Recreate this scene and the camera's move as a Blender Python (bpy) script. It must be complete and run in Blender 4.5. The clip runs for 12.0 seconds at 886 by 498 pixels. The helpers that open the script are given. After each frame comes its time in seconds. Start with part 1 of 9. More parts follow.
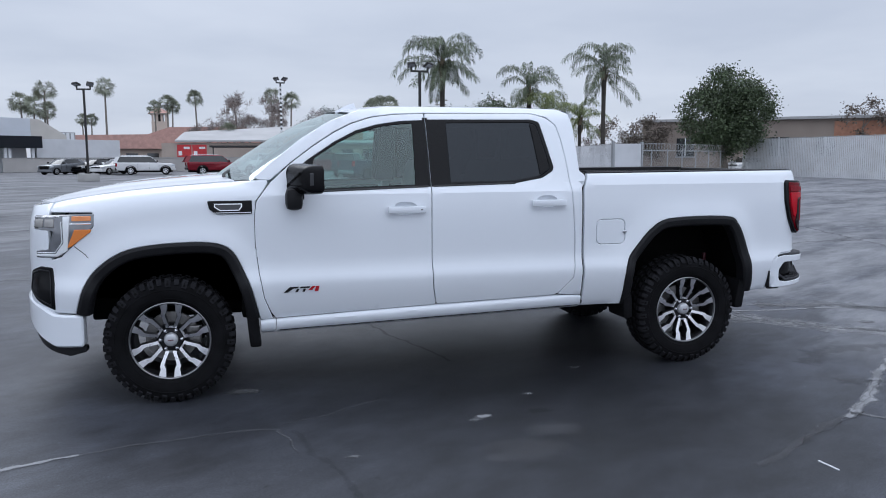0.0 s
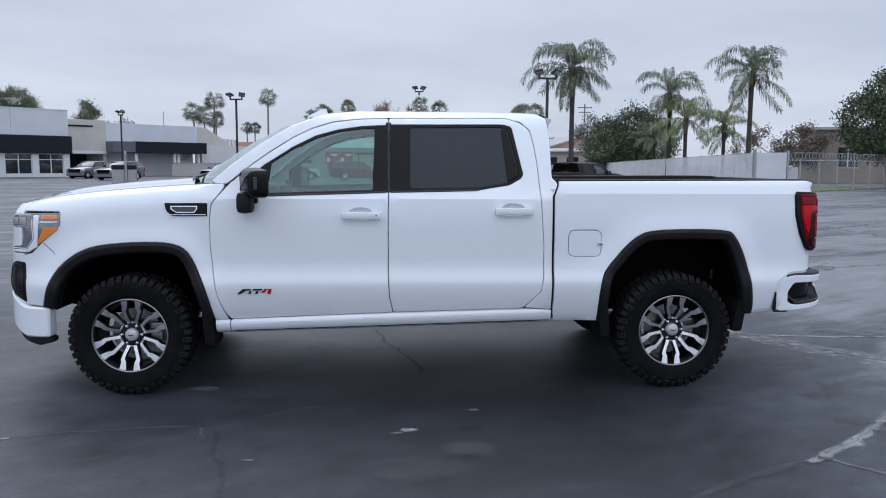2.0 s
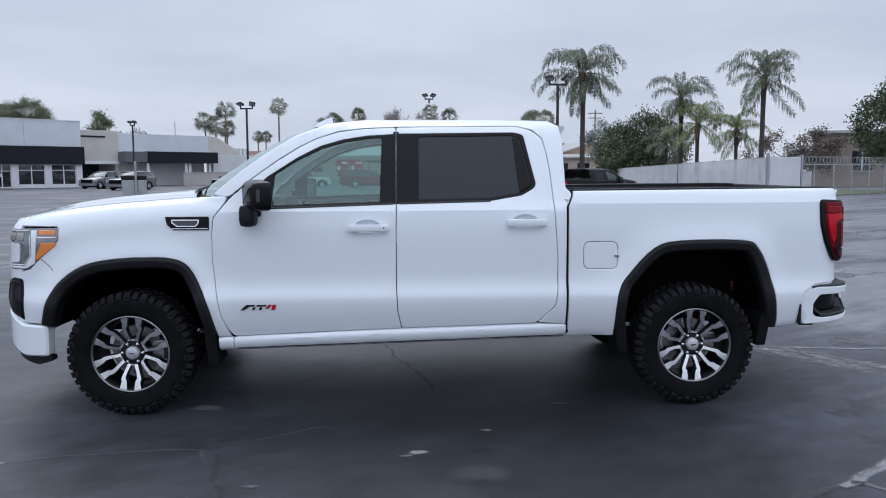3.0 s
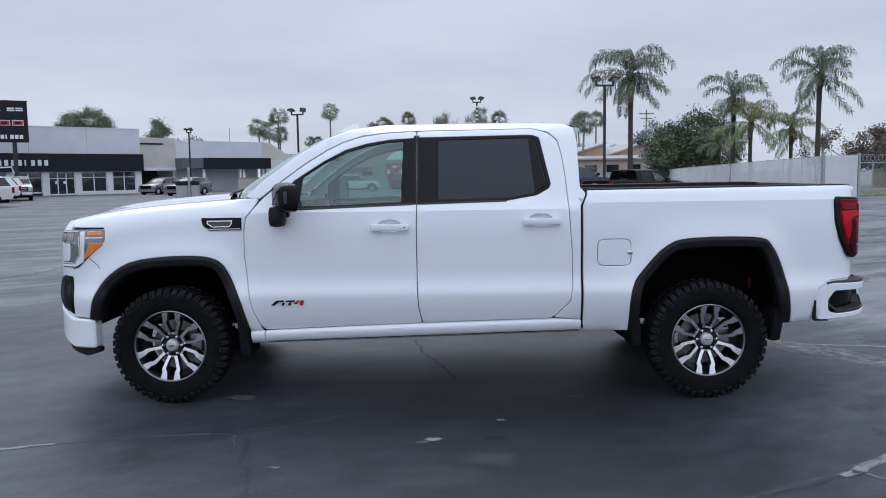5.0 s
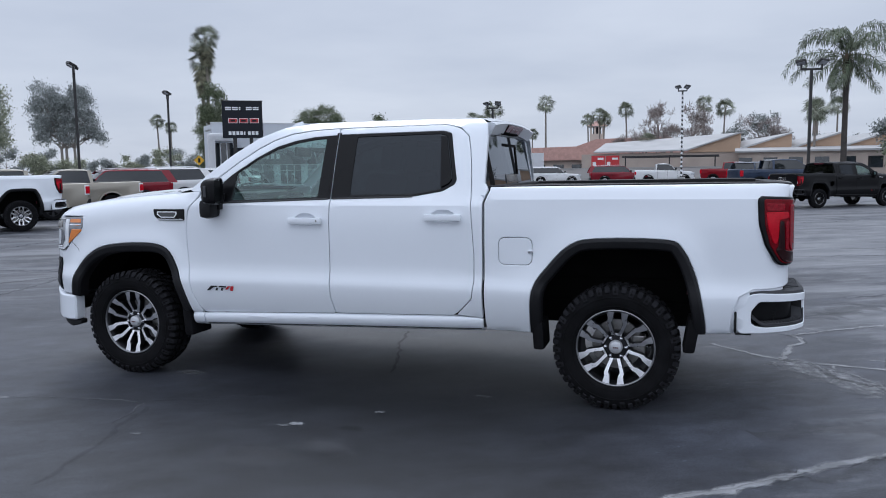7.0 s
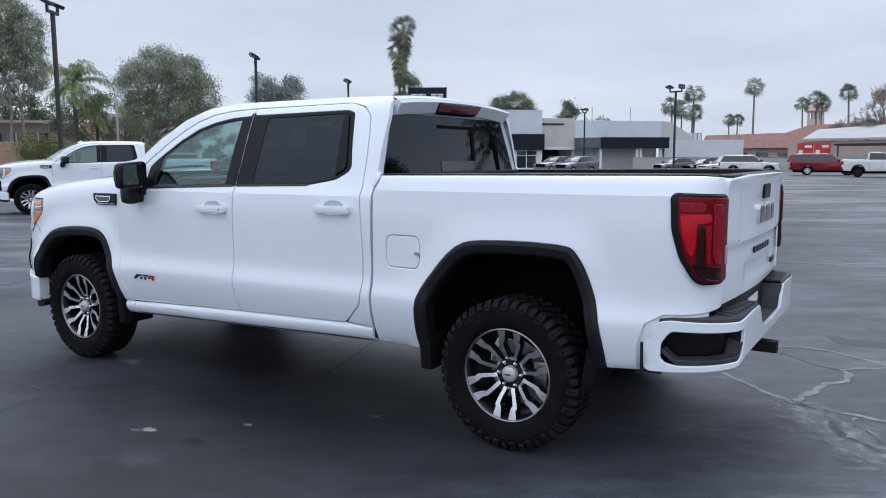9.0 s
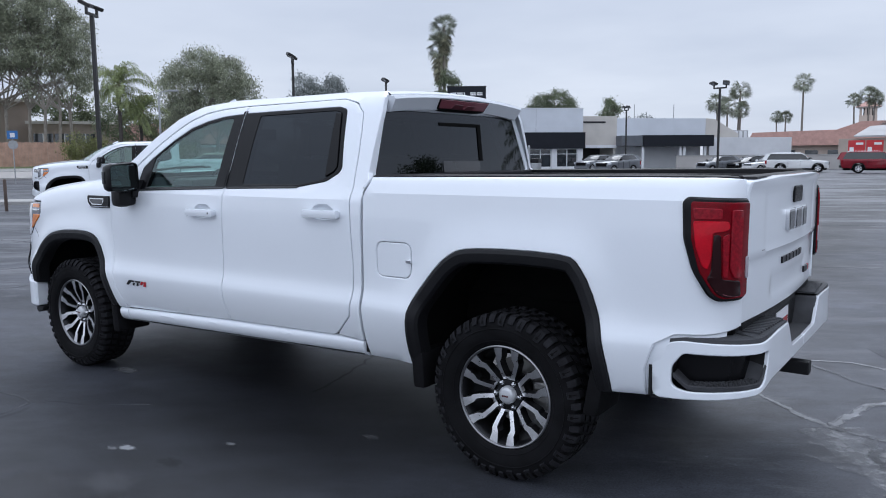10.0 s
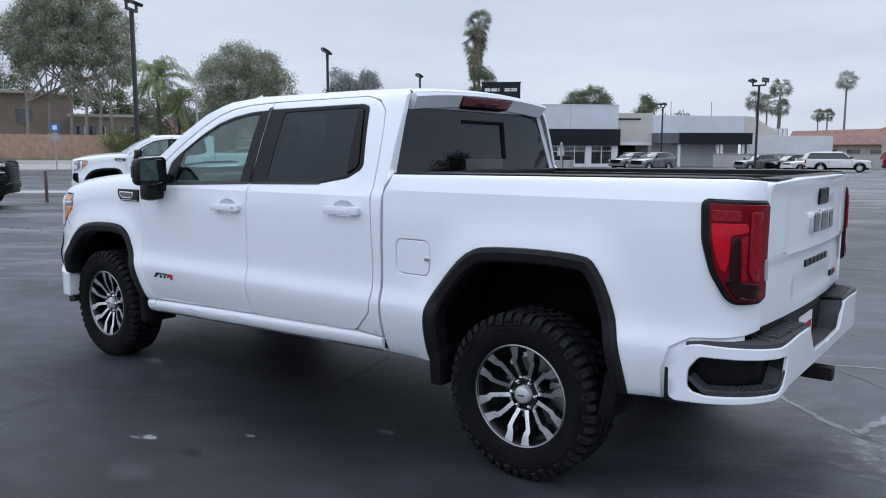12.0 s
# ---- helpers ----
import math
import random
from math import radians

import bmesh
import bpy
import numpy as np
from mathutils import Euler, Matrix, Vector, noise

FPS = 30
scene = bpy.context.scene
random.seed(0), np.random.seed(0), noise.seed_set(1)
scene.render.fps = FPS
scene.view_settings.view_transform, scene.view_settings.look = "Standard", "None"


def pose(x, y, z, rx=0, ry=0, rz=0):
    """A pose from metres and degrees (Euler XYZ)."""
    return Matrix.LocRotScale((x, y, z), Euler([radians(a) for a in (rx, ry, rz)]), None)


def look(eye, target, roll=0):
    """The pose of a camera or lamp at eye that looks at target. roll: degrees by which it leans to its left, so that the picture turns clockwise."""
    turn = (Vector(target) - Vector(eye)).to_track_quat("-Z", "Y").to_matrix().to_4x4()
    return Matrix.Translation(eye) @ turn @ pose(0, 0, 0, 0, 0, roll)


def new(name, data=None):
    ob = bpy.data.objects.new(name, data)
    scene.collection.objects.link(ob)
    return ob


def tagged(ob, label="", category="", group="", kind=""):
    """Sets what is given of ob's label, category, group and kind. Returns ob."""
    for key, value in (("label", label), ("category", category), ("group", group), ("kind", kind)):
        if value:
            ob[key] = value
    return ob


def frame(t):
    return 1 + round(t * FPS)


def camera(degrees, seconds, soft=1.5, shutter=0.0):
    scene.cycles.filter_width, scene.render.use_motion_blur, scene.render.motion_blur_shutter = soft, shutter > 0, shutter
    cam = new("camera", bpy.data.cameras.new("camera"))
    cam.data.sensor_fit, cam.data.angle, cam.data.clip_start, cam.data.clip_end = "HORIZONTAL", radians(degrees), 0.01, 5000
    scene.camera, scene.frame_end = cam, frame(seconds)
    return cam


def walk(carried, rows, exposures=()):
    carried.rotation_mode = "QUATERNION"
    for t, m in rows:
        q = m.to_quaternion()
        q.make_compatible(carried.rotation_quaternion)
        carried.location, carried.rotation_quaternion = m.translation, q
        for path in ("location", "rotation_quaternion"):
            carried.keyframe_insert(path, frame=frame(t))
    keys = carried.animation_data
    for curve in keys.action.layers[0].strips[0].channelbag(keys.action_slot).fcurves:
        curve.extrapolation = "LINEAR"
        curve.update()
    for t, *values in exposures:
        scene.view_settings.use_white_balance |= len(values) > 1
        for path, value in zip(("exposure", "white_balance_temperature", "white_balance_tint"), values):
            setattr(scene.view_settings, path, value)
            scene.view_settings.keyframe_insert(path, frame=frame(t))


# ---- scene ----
cam = camera(60.1, 12.0, soft=1.0)
PATH = [
    (0, (0.460, -6.089, 1.580), (0.969, -4.170, 1.340), -0.18),
    (0.5, (0.895, -6.190, 1.575), (1.267, -4.238, 1.342), 0.14),
    (1, (1.322, -6.258, 1.586), (1.580, -4.288, 1.355), 0.35),
    (1.5, (1.600, -6.206, 1.576), (1.777, -4.227, 1.349), 0.34),
    (2, (1.764, -6.167, 1.566), (1.896, -4.184, 1.346), 0.28),
    (2.5, (1.793, -6.061, 1.581), (1.903, -4.075, 1.370), 0.00),
    (3, (1.784, -5.978, 1.586), (1.887, -3.991, 1.384), -0.23),
    (5, (1.996, -6.218, 1.574), (1.966, -4.227, 1.381), -0.85),
    (5.5, (2.408, -6.364, 1.569), (2.269, -4.379, 1.375), -1.02),
    (6, (2.969, -6.342, 1.580), (2.690, -4.371, 1.384), -1.05),
    (6.5, (3.565, -6.210, 1.580), (3.127, -4.269, 1.382), -1.01),
    (7, (4.136, -5.952, 1.570), (3.544, -4.052, 1.365), -0.78),
    (9, (5.548, -4.497, 1.548), (4.497, -2.811, 1.313), -0.26),
    (9.5, (5.591, -4.216, 1.550), (4.483, -2.568, 1.313), -0.40),
    (10, (5.561, -4.064, 1.552), (4.421, -2.438, 1.315), -0.47),
    (10.5, (5.568, -4.015, 1.553), (4.414, -2.399, 1.315), -0.40),
    (11, (5.575, -4.009, 1.557), (4.415, -2.397, 1.316), -0.24),
    (11.5, (5.578, -4.013, 1.558), (4.407, -2.411, 1.313), 0.04),
    (12, (5.621, -4.025, 1.564), (4.413, -2.450, 1.316), 0.08),
]
walk(cam, [(t, look(eye, target, roll)) for t, eye, target, roll in PATH], exposures=[(0.0, 0.08, 5870, 10), (3.0, 0.08, 5870, 10), (5.5, 0.03, 5870, 10), (7.0, 0.04, 5870, 10), (9.0, 0.185, 5870, 10), (12.0, 0.195, 5870, 10)])

# ---- overcast sky and soft sun ----
SUN_ELEV, SUN_AZ = 50.0, -22.0


def make_world():
    w = bpy.data.worlds.new("overcast_sky")
    scene.world = w
    w.use_nodes = True
    nt = w.node_tree
    nt.nodes.clear()
    n, l = nt.nodes.new, nt.links.new
    out, bg = n("ShaderNodeOutputWorld"), n("ShaderNodeBackground")
    sky = n("ShaderNodeTexSky")
    sky.sky_type, sky.sun_disc = "NISHITA", False
    sky.sun_elevation, sky.sun_rotation = radians(SUN_ELEV), radians(SUN_AZ)
    dim = n("ShaderNodeVectorMath")
    dim.operation = "SCALE"
    dim.inputs["Scale"].default_value = 0.05
    l(sky.outputs[0], dim.inputs[0])
    # cloud deck: brighter towards the zenith, with long soft streaks near the horizon
    tc, sep = n("ShaderNodeTexCoord"), n("ShaderNodeSeparateXYZ")
    l(tc.outputs["Generated"], sep.inputs[0])
    up = n("ShaderNodeMath")
    up.operation, up.use_clamp = "MAXIMUM", False
    up.inputs[1].default_value = 0.0
    l(sep.outputs["Z"], up.inputs[0])
    lift = n("ShaderNodeMath")
    lift.operation = "ADD"
    lift.inputs[1].default_value = 0.12
    l(up.outputs[0], lift.inputs[0])
    flat = n("ShaderNodeCombineXYZ")
    for axis in ("X", "Y"):
        d = n("ShaderNodeMath")
        d.operation = "DIVIDE"
        l(sep.outputs[axis], d.inputs[0])
        l(lift.outputs[0], d.inputs[1])
        l(d.outputs[0], flat.inputs[axis])
    noise1 = n("ShaderNodeTexNoise")
    noise1.inputs["Scale"].default_value, noise1.inputs["Detail"].default_value = 0.55, 5
    noise1.inputs["Roughness"].default_value = 0.5
    l(flat.outputs[0], noise1.inputs["Vector"])
    ramp = n("ShaderNodeValToRGB")
    ramp.color_ramp.elements[0].position, ramp.color_ramp.elements[0].color = 0.34, (0.55, 0.575, 0.635, 1)
    ramp.color_ramp.elements[1].position, ramp.color_ramp.elements[1].color = 0.68, (0.70, 0.715, 0.755, 1)
    l(noise1.outputs["Fac"], ramp.inputs[0])
    grade = n("ShaderNodeMapRange")
    grade.interpolation_type = "SMOOTHSTEP"
    grade.inputs["From Min"].default_value, grade.inputs["From Max"].default_value = 0.12, 1.0
    grade.inputs["To Min"].default_value, grade.inputs["To Max"].default_value = 1.02, 1.75
    l(up.outputs[0], grade.inputs["Value"])
    # thinner cloud towards -y
    thin = n("ShaderNodeMapRange")
    thin.interpolation_type = "SMOOTHSTEP"
    thin.inputs["From Min"].default_value, thin.inputs["From Max"].default_value = 0.35, -1.0
    thin.inputs["To Min"].default_value, thin.inputs["To Max"].default_value = 1.0, 1.4
    l(sep.outputs["Y"], thin.inputs["Value"])
    level = n("ShaderNodeMath")
    level.operation = "MULTIPLY"
    l(grade.outputs[0], level.inputs[0])
    l(thin.outputs[0], level.inputs[1])
    bright = n("ShaderNodeVectorMath")
    bright.operation = "SCALE"
    l(ramp.outputs[0], bright.inputs[0])
    l(level.outputs[0], bright.inputs["Scale"])
    mix = n("ShaderNodeMix")
    mix.data_type = "RGBA"
    mix.inputs["Factor"].default_value = 0.9
    l(dim.outputs[0], mix.inputs["A"])
    l(bright.outputs[0], mix.inputs["B"])
    l(mix.outputs["Result"], bg.inputs["Color"])
    bg.inputs["Strength"].default_value = 1.0
    l(bg.outputs[0], out.inputs[0])
    sun = new("sun", bpy.data.lights.new("sun", "SUN"))
    sun.data.energy, sun.data.angle, sun.data.color = 0.95, radians(40), (1.0, 0.98, 0.95)
    a = radians(SUN_AZ)
    e = radians(SUN_ELEV)
    sun.matrix_world = look((40 * math.sin(a) * math.cos(e), 40 * math.cos(a) * math.cos(e), 40 * math.sin(e)), (0, 0, 0))


make_world()


# ---- materials ----
def material(name, base, rough=0.5, metal=0.0, var=0.12, scale=3.0, bump=0.0, bscale=120.0, coat=0.0, spec=0.5,
             rvar=0.1, emit=0.0, dark=None, island=0.0):
    """A principled surface with coarse and fine mottling, wear in the gloss and fine relief."""
    m = bpy.data.materials.new(name)
    m.use_nodes = True
    nt = m.node_tree
    n, l = nt.nodes.new, nt.links.new
    p = nt.nodes["Principled BSDF"]
    p.inputs["Metallic"].default_value = metal
    p.inputs["Specular IOR Level"].default_value = spec
    p.inputs["Coat Weight"].default_value = coat
    p.inputs["Coat Roughness"].default_value = 0.04
    tc = n("ShaderNodeTexCoord")
    big, fine = n("ShaderNodeTexNoise"), n("ShaderNodeTexNoise")
    big.inputs["Scale"].default_value, big.inputs["Detail"].default_value = scale, 4
    fine.inputs["Scale"].default_value, fine.inputs["Detail"].default_value = bscale, 3
    l(tc.outputs["Object"], big.inputs["Vector"])
    l(tc.outputs["Object"], fine.inputs["Vector"])
    add = n("ShaderNodeMath")
    add.operation = "MULTIPLY_ADD"
    add.inputs[1].default_value = 0.35
    l(fine.outputs["Fac"], add.inputs[0])
    l(big.outputs["Fac"], add.inputs[2])
    ramp = n("ShaderNodeValToRGB")
    low = dark or tuple(c * (1 - var) for c in base)
    high = tuple(min(1, c * (1 + var)) for c in base)
    ramp.color_ramp.elements[0].position, ramp.color_ramp.elements[0].color = 0.42, (*low, 1)
    ramp.color_ramp.elements[1].position, ramp.color_ramp.elements[1].color = 0.92, (*high, 1)
    l(add.outputs[0], ramp.inputs[0])
    colour = ramp.outputs[0]
    if island:
        geo, hsv, r = n("ShaderNodeNewGeometry"), n("ShaderNodeHueSaturation"), n("ShaderNodeMapRange")
        l(geo.outputs["Random Per Island"], r.inputs["Value"])
        r.inputs["To Min"].default_value, r.inputs["To Max"].default_value = 1 - island, 1 + island
        l(r.outputs[0], hsv.inputs["Value"])
        l(colour, hsv.inputs["Color"])
        colour = hsv.outputs[0]
    l(colour, p.inputs["Base Color"])
    rr = n("ShaderNodeMapRange")
    rr.inputs["To Min"].default_value, rr.inputs["To Max"].default_value = max(0.01, rough - rvar), min(1, rough + rvar)
    l(big.outputs["Fac"], rr.inputs["Value"])
    l(rr.outputs[0], p.inputs["Roughness"])
    if bump:
        b = n("ShaderNodeBump")
        b.inputs["Strength"].default_value, b.inputs["Distance"].default_value = bump, 0.004
        l(fine.outputs["Fac"], b.inputs["Height"])
        l(b.outputs[0], p.inputs["Normal"])
    if emit:
        p.inputs["Emission Color"].default_value = (*base, 1)
        p.inputs["Emission Strength"].default_value = emit
    return m


def glass(name, tint, gloss=0.05, sheen=(0.9, 0.9, 0.9)):
    """A thin pane: tinted see-through, with mirror gloss that grows towards grazing sight, alike from both sides."""
    m = bpy.data.materials.new(name)
    m.use_nodes = True
    nt = m.node_tree
    nt.nodes.clear()
    n, l = nt.nodes.new, nt.links.new
    out, mix, tr, gl, lw = (n("ShaderNodeOutputMaterial"), n("ShaderNodeMixShader"), n("ShaderNodeBsdfTransparent"),
                            n("ShaderNodeBsdfGlossy"), n("ShaderNodeLayerWeight"))
    tr.inputs["Color"].default_value = (*tint, 1)
    gl.inputs["Roughness"].default_value = 0.0
    gl.inputs["Color"].default_value = (*sheen, 1)
    lw.inputs["Blend"].default_value = 0.5
    power, grow = n("ShaderNodeMath"), n("ShaderNodeMath")
    power.operation, grow.operation = "POWER", "MULTIPLY_ADD"
    power.inputs[1].default_value = 5.0
    l(lw.outputs["Facing"], power.inputs[0])
    l(power.outputs[0], grow.inputs[0])
    grow.inputs[1].default_value, grow.inputs[2].default_value = 1.0 - gloss, gloss
    l(grow.outputs[0], mix.inputs[0])
    l(tr.outputs[0], mix.inputs[1])
    l(gl.outputs[0], mix.inputs[2])
    l(mix.outputs[0], out.inputs[0])
    return m


M_PAINT = material("white_car_paint", (0.785, 0.816, 0.862), 0.38, var=0.012, scale=2, coat=1.0, rvar=0.03)
M_CLAD = material("black_plastic", (0.0075, 0.0075, 0.009), 0.55, var=0.2, scale=9, bump=0.25, bscale=900, spec=0.3)
M_STEPPAD = material("worn_step_plastic", (0.048, 0.049, 0.054), 0.6, var=0.3, scale=14, bump=0.3, bscale=500, spec=0.3)
M_GLOSSBLACK = material("satin_black", (0.005, 0.005, 0.006), 0.25, var=0.1, rvar=0.04, spec=0.18)
M_SEAL = material("rubber_seal", (0.012, 0.012, 0.013), 0.5, var=0.15)
M_TYRE = material("tyre_rubber", (0.0062, 0.0062, 0.0072), 0.8, var=0.6, scale=9, bump=0.3, bscale=300, spec=0.12)
# paler lug faces: dust, plus the light they catch, in one colour
M_TREAD = material("lit_dusty_tread_rubber", (0.017, 0.017, 0.0195), 0.85, var=0.5, scale=14, bump=0.3, bscale=300, spec=0.12)
M_DARKALLOY = material("dark_alloy", (0.028, 0.028, 0.031), 0.4, metal=0.8, var=0.1)
M_MACHINED = material("machined_alloy", (0.74, 0.74, 0.755), 0.30, metal=1.0, var=0.10, scale=30)
M_HUBSILVER = material("silver_lacquer", (0.50, 0.51, 0.53), 0.35, metal=0.35, var=0.06)
M_CHROME = material("chrome", (0.75, 0.76, 0.78), 0.1, metal=1.0, var=0.03, rvar=0.04)
M_STEEL = material("brake_steel", (0.35, 0.34, 0.33), 0.4, metal=1.0, var=0.2, scale=20)
M_UNDER = material("undercarriage", (0.006, 0.006, 0.006), 0.9, var=0.3, scale=8, spec=0.1)
M_GLASS = glass("front_door_glass", (0.47, 0.68, 0.635), 0.095, (0.86, 1.0, 0.98))
M_PRIV = glass("privacy_glass", (0.020, 0.021, 0.024), 0.042, (0.84, 0.91, 1.0))
M_REARPRIV = glass("rear_privacy_glass", (0.03, 0.031, 0.034), 0.055, (0.88, 0.93, 1.0))
M_WINDSHIELD = glass("windshield_glass", (0.82, 0.96, 0.92), 0.36, (0.93, 1.0, 0.98))
M_REDLENS = material("red_lens", (0.46, 0.003, 0.014), 0.10, var=0.22, scale=16, rvar=0.03, spec=0.2)
M_REDSOFT = material("ribbed_red_lens", (0.22, 0.004, 0.012), 0.14, var=0.35, scale=60, rvar=0.03, spec=0.2)
M_REDMID = material("deep_red_lens", (0.15, 0.0012, 0.006), 0.08, var=0.3, scale=20, rvar=0.03, spec=0.15)
M_REDDARK = material("dark_red_lens", (0.016, 0.001, 0.002), 0.15, var=0.1, rvar=0.03, spec=0.25)
M_AMBER = material("amber_lens", (0.75, 0.22, 0.03), 0.15, var=0.1, coat=1.0)
M_CABIN = material("cabin_charcoal", (0.035, 0.035, 0.037), 0.6, var=0.2, scale=10, bump=0.2, bscale=500)
M_LEATHER = material("black_leather", (0.03, 0.03, 0.032), 0.45, var=0.2, scale=6, bump=0.3, bscale=250)
M_CREAM = material("headliner", (0.55, 0.54, 0.52), 0.9, var=0.05)
M_RED = material("red_enamel", (0.45, 0.01, 0.02), 0.25, var=0.05, coat=0.5)

# ---- mesh helpers ----
from mathutils.geometry import delaunay_2d_cdt


def part(name, bm, mat, parent=None, label="", smooth=None, flat=False):
    """Links a bmesh as one mesh object under a thing or a part."""
    me = bpy.data.meshes.new(name)
    bmesh.ops.recalc_face_normals(bm, faces=bm.faces[:]) if not flat else None
    bm.to_mesh(me)
    bm.free()
    for m in mat if isinstance(mat, (list, tuple)) else (mat,):
        me.materials.append(m)
    if smooth is not None:
        folds = [e.index for e in me.edges if e.use_edge_sharp]
        me.shade_smooth()
        me.set_sharp_from_angle(angle=radians(smooth))
        for k in folds:
            me.edges[k].use_edge_sharp = True
    ob = new(name, me)
    ob.parent = parent
    if label:
        ob["label"] = label
    return ob


def thing(name, label, category, group="", m=None):
    ob = tagged(new(name), label, category, group)
    ob.empty_display_size = 0.2
    if m is not None:
        ob.matrix_basis = m
    return ob


def box(bm, x0, x1, y0, y1, z0, z1, bev=0.0, m=None):
    """A box with small bevelled edges."""
    got = bmesh.ops.create_cube(bm, size=1.0)["verts"]
    for v in got:
        v.co = Vector(((x0 + x1) / 2 + v.co.x * (x1 - x0), (y0 + y1) / 2 + v.co.y * (y1 - y0), (z0 + z1) / 2 + v.co.z * (z1 - z0)))
    if bev:
        edges = list({e for v in got for e in v.link_edges})
        r = bmesh.ops.bevel(bm, geom=edges, offset=bev, segments=2, affect="EDGES", profile=0.6)
        got = list({v for f in r["faces"] for v in f.verts} | {v for v in got if v.is_valid})
    if m is not None:
        bmesh.ops.transform(bm, matrix=m, verts=[v for v in got if v.is_valid])
    return got


def tube(bm, path, radii, n=8, cap=True):
    """A round tube along a path of points."""
    path = [Vector(p) for p in path]
    radii = radii if isinstance(radii, (list, tuple)) else [radii] * len(path)
    rings = []
    side = None
    for i, p in enumerate(path):
        d = (path[min(i + 1, len(path) - 1)] - path[max(i - 1, 0)]).normalized()
        if side is None:
            side = d.orthogonal().normalized()
        side = (side - d * side.dot(d)).normalized()
        up = d.cross(side)
        rings.append([bm.verts.new(p + (side * math.cos(a) + up * math.sin(a)) * radii[i]) for a in (2 * math.pi * k / n for k in range(n))])
    for a, b in zip(rings, rings[1:]):
        for k in range(n):
            bm.faces.new((a[k], a[(k + 1) % n], b[(k + 1) % n], b[k]))
    if cap:
        bm.faces.new(rings[0][::-1])
        bm.faces.new(rings[-1])
    return rings


def lathe(bm, profile, n=48, axis="y", centre=(0, 0, 0)):
    """Turns a profile of (radius, along) round an axis."""
    c = Vector(centre)
    rings = []
    for r, a in profile:
        ring = []
        for k in range(n):
            t = 2 * math.pi * k / n
            co = {"y": (r * math.cos(t), a, r * math.sin(t)), "z": (r * math.cos(t), r * math.sin(t), a), "x": (a, r * math.cos(t), r * math.sin(t))}[axis]
            ring.append(bm.verts.new(c + Vector(co)))
        rings.append(ring)
    for a, b in zip(rings, rings[1:]):
        for k in range(n):
            bm.faces.new((a[k], a[(k + 1) % n], b[(k + 1) % n], b[k]))
    return rings


def fillet(pts, r=0.02, n=4):
    """Rounds the corners of a polygon; a point may carry its own radius."""
    out = []
    m = len(pts)
    for i, p in enumerate(pts):
        rad = p[2] if len(p) > 2 else r
        c = Vector(p[:2])
        a, b = Vector(pts[i - 1][:2]) - c, Vector(pts[(i + 1) % m][:2]) - c
        k = min(rad, a.length * 0.45, b.length * 0.45)
        if k < 1e-4:
            out.append(c)
            continue
        s, e = c + a.normalized() * k, c + b.normalized() * k
        for j in range(n + 1):
            t = j / n
            out.append(s * (1 - t) ** 2 + c * 2 * t * (1 - t) + e * t * t)
    return out


def dense(poly, step):
    out = []
    for i, p in enumerate(poly):
        q = poly[(i + 1) % len(poly)]
        k = max(1, math.ceil((q - p).length / step))
        out += [p.lerp(q, j / k) for j in range(k)]
    return out


def inside(p, poly):
    hit = False
    for a, b in zip(poly, poly[1:] + poly[:1]):
        if (a.y > p.y) != (b.y > p.y) and p.x < (b.x - a.x) * (p.y - a.y) / (b.y - a.y) + a.x:
            hit = not hit
    return hit


def shrink(poly, d):
    """Moves a polygon's outline inwards by d."""
    area = sum(a.x * b.y - b.x * a.y for a, b in zip(poly, poly[1:] + poly[:1]))
    s = 1 if area > 0 else -1
    out = []
    for i, p in enumerate(poly):
        a, b = (p - poly[i - 1]).normalized(), (poly[(i + 1) % len(poly)] - p).normalized()
        nrm = Vector((-(a.y + b.y), a.x + b.x))
        nrm = nrm.normalized() if nrm.length > 1e-6 else Vector((-a.y, a.x))
        k = max(0.5, nrm.dot(Vector((-a.y, a.x))))
        out.append(p + nrm * (s * d / k))
    return out


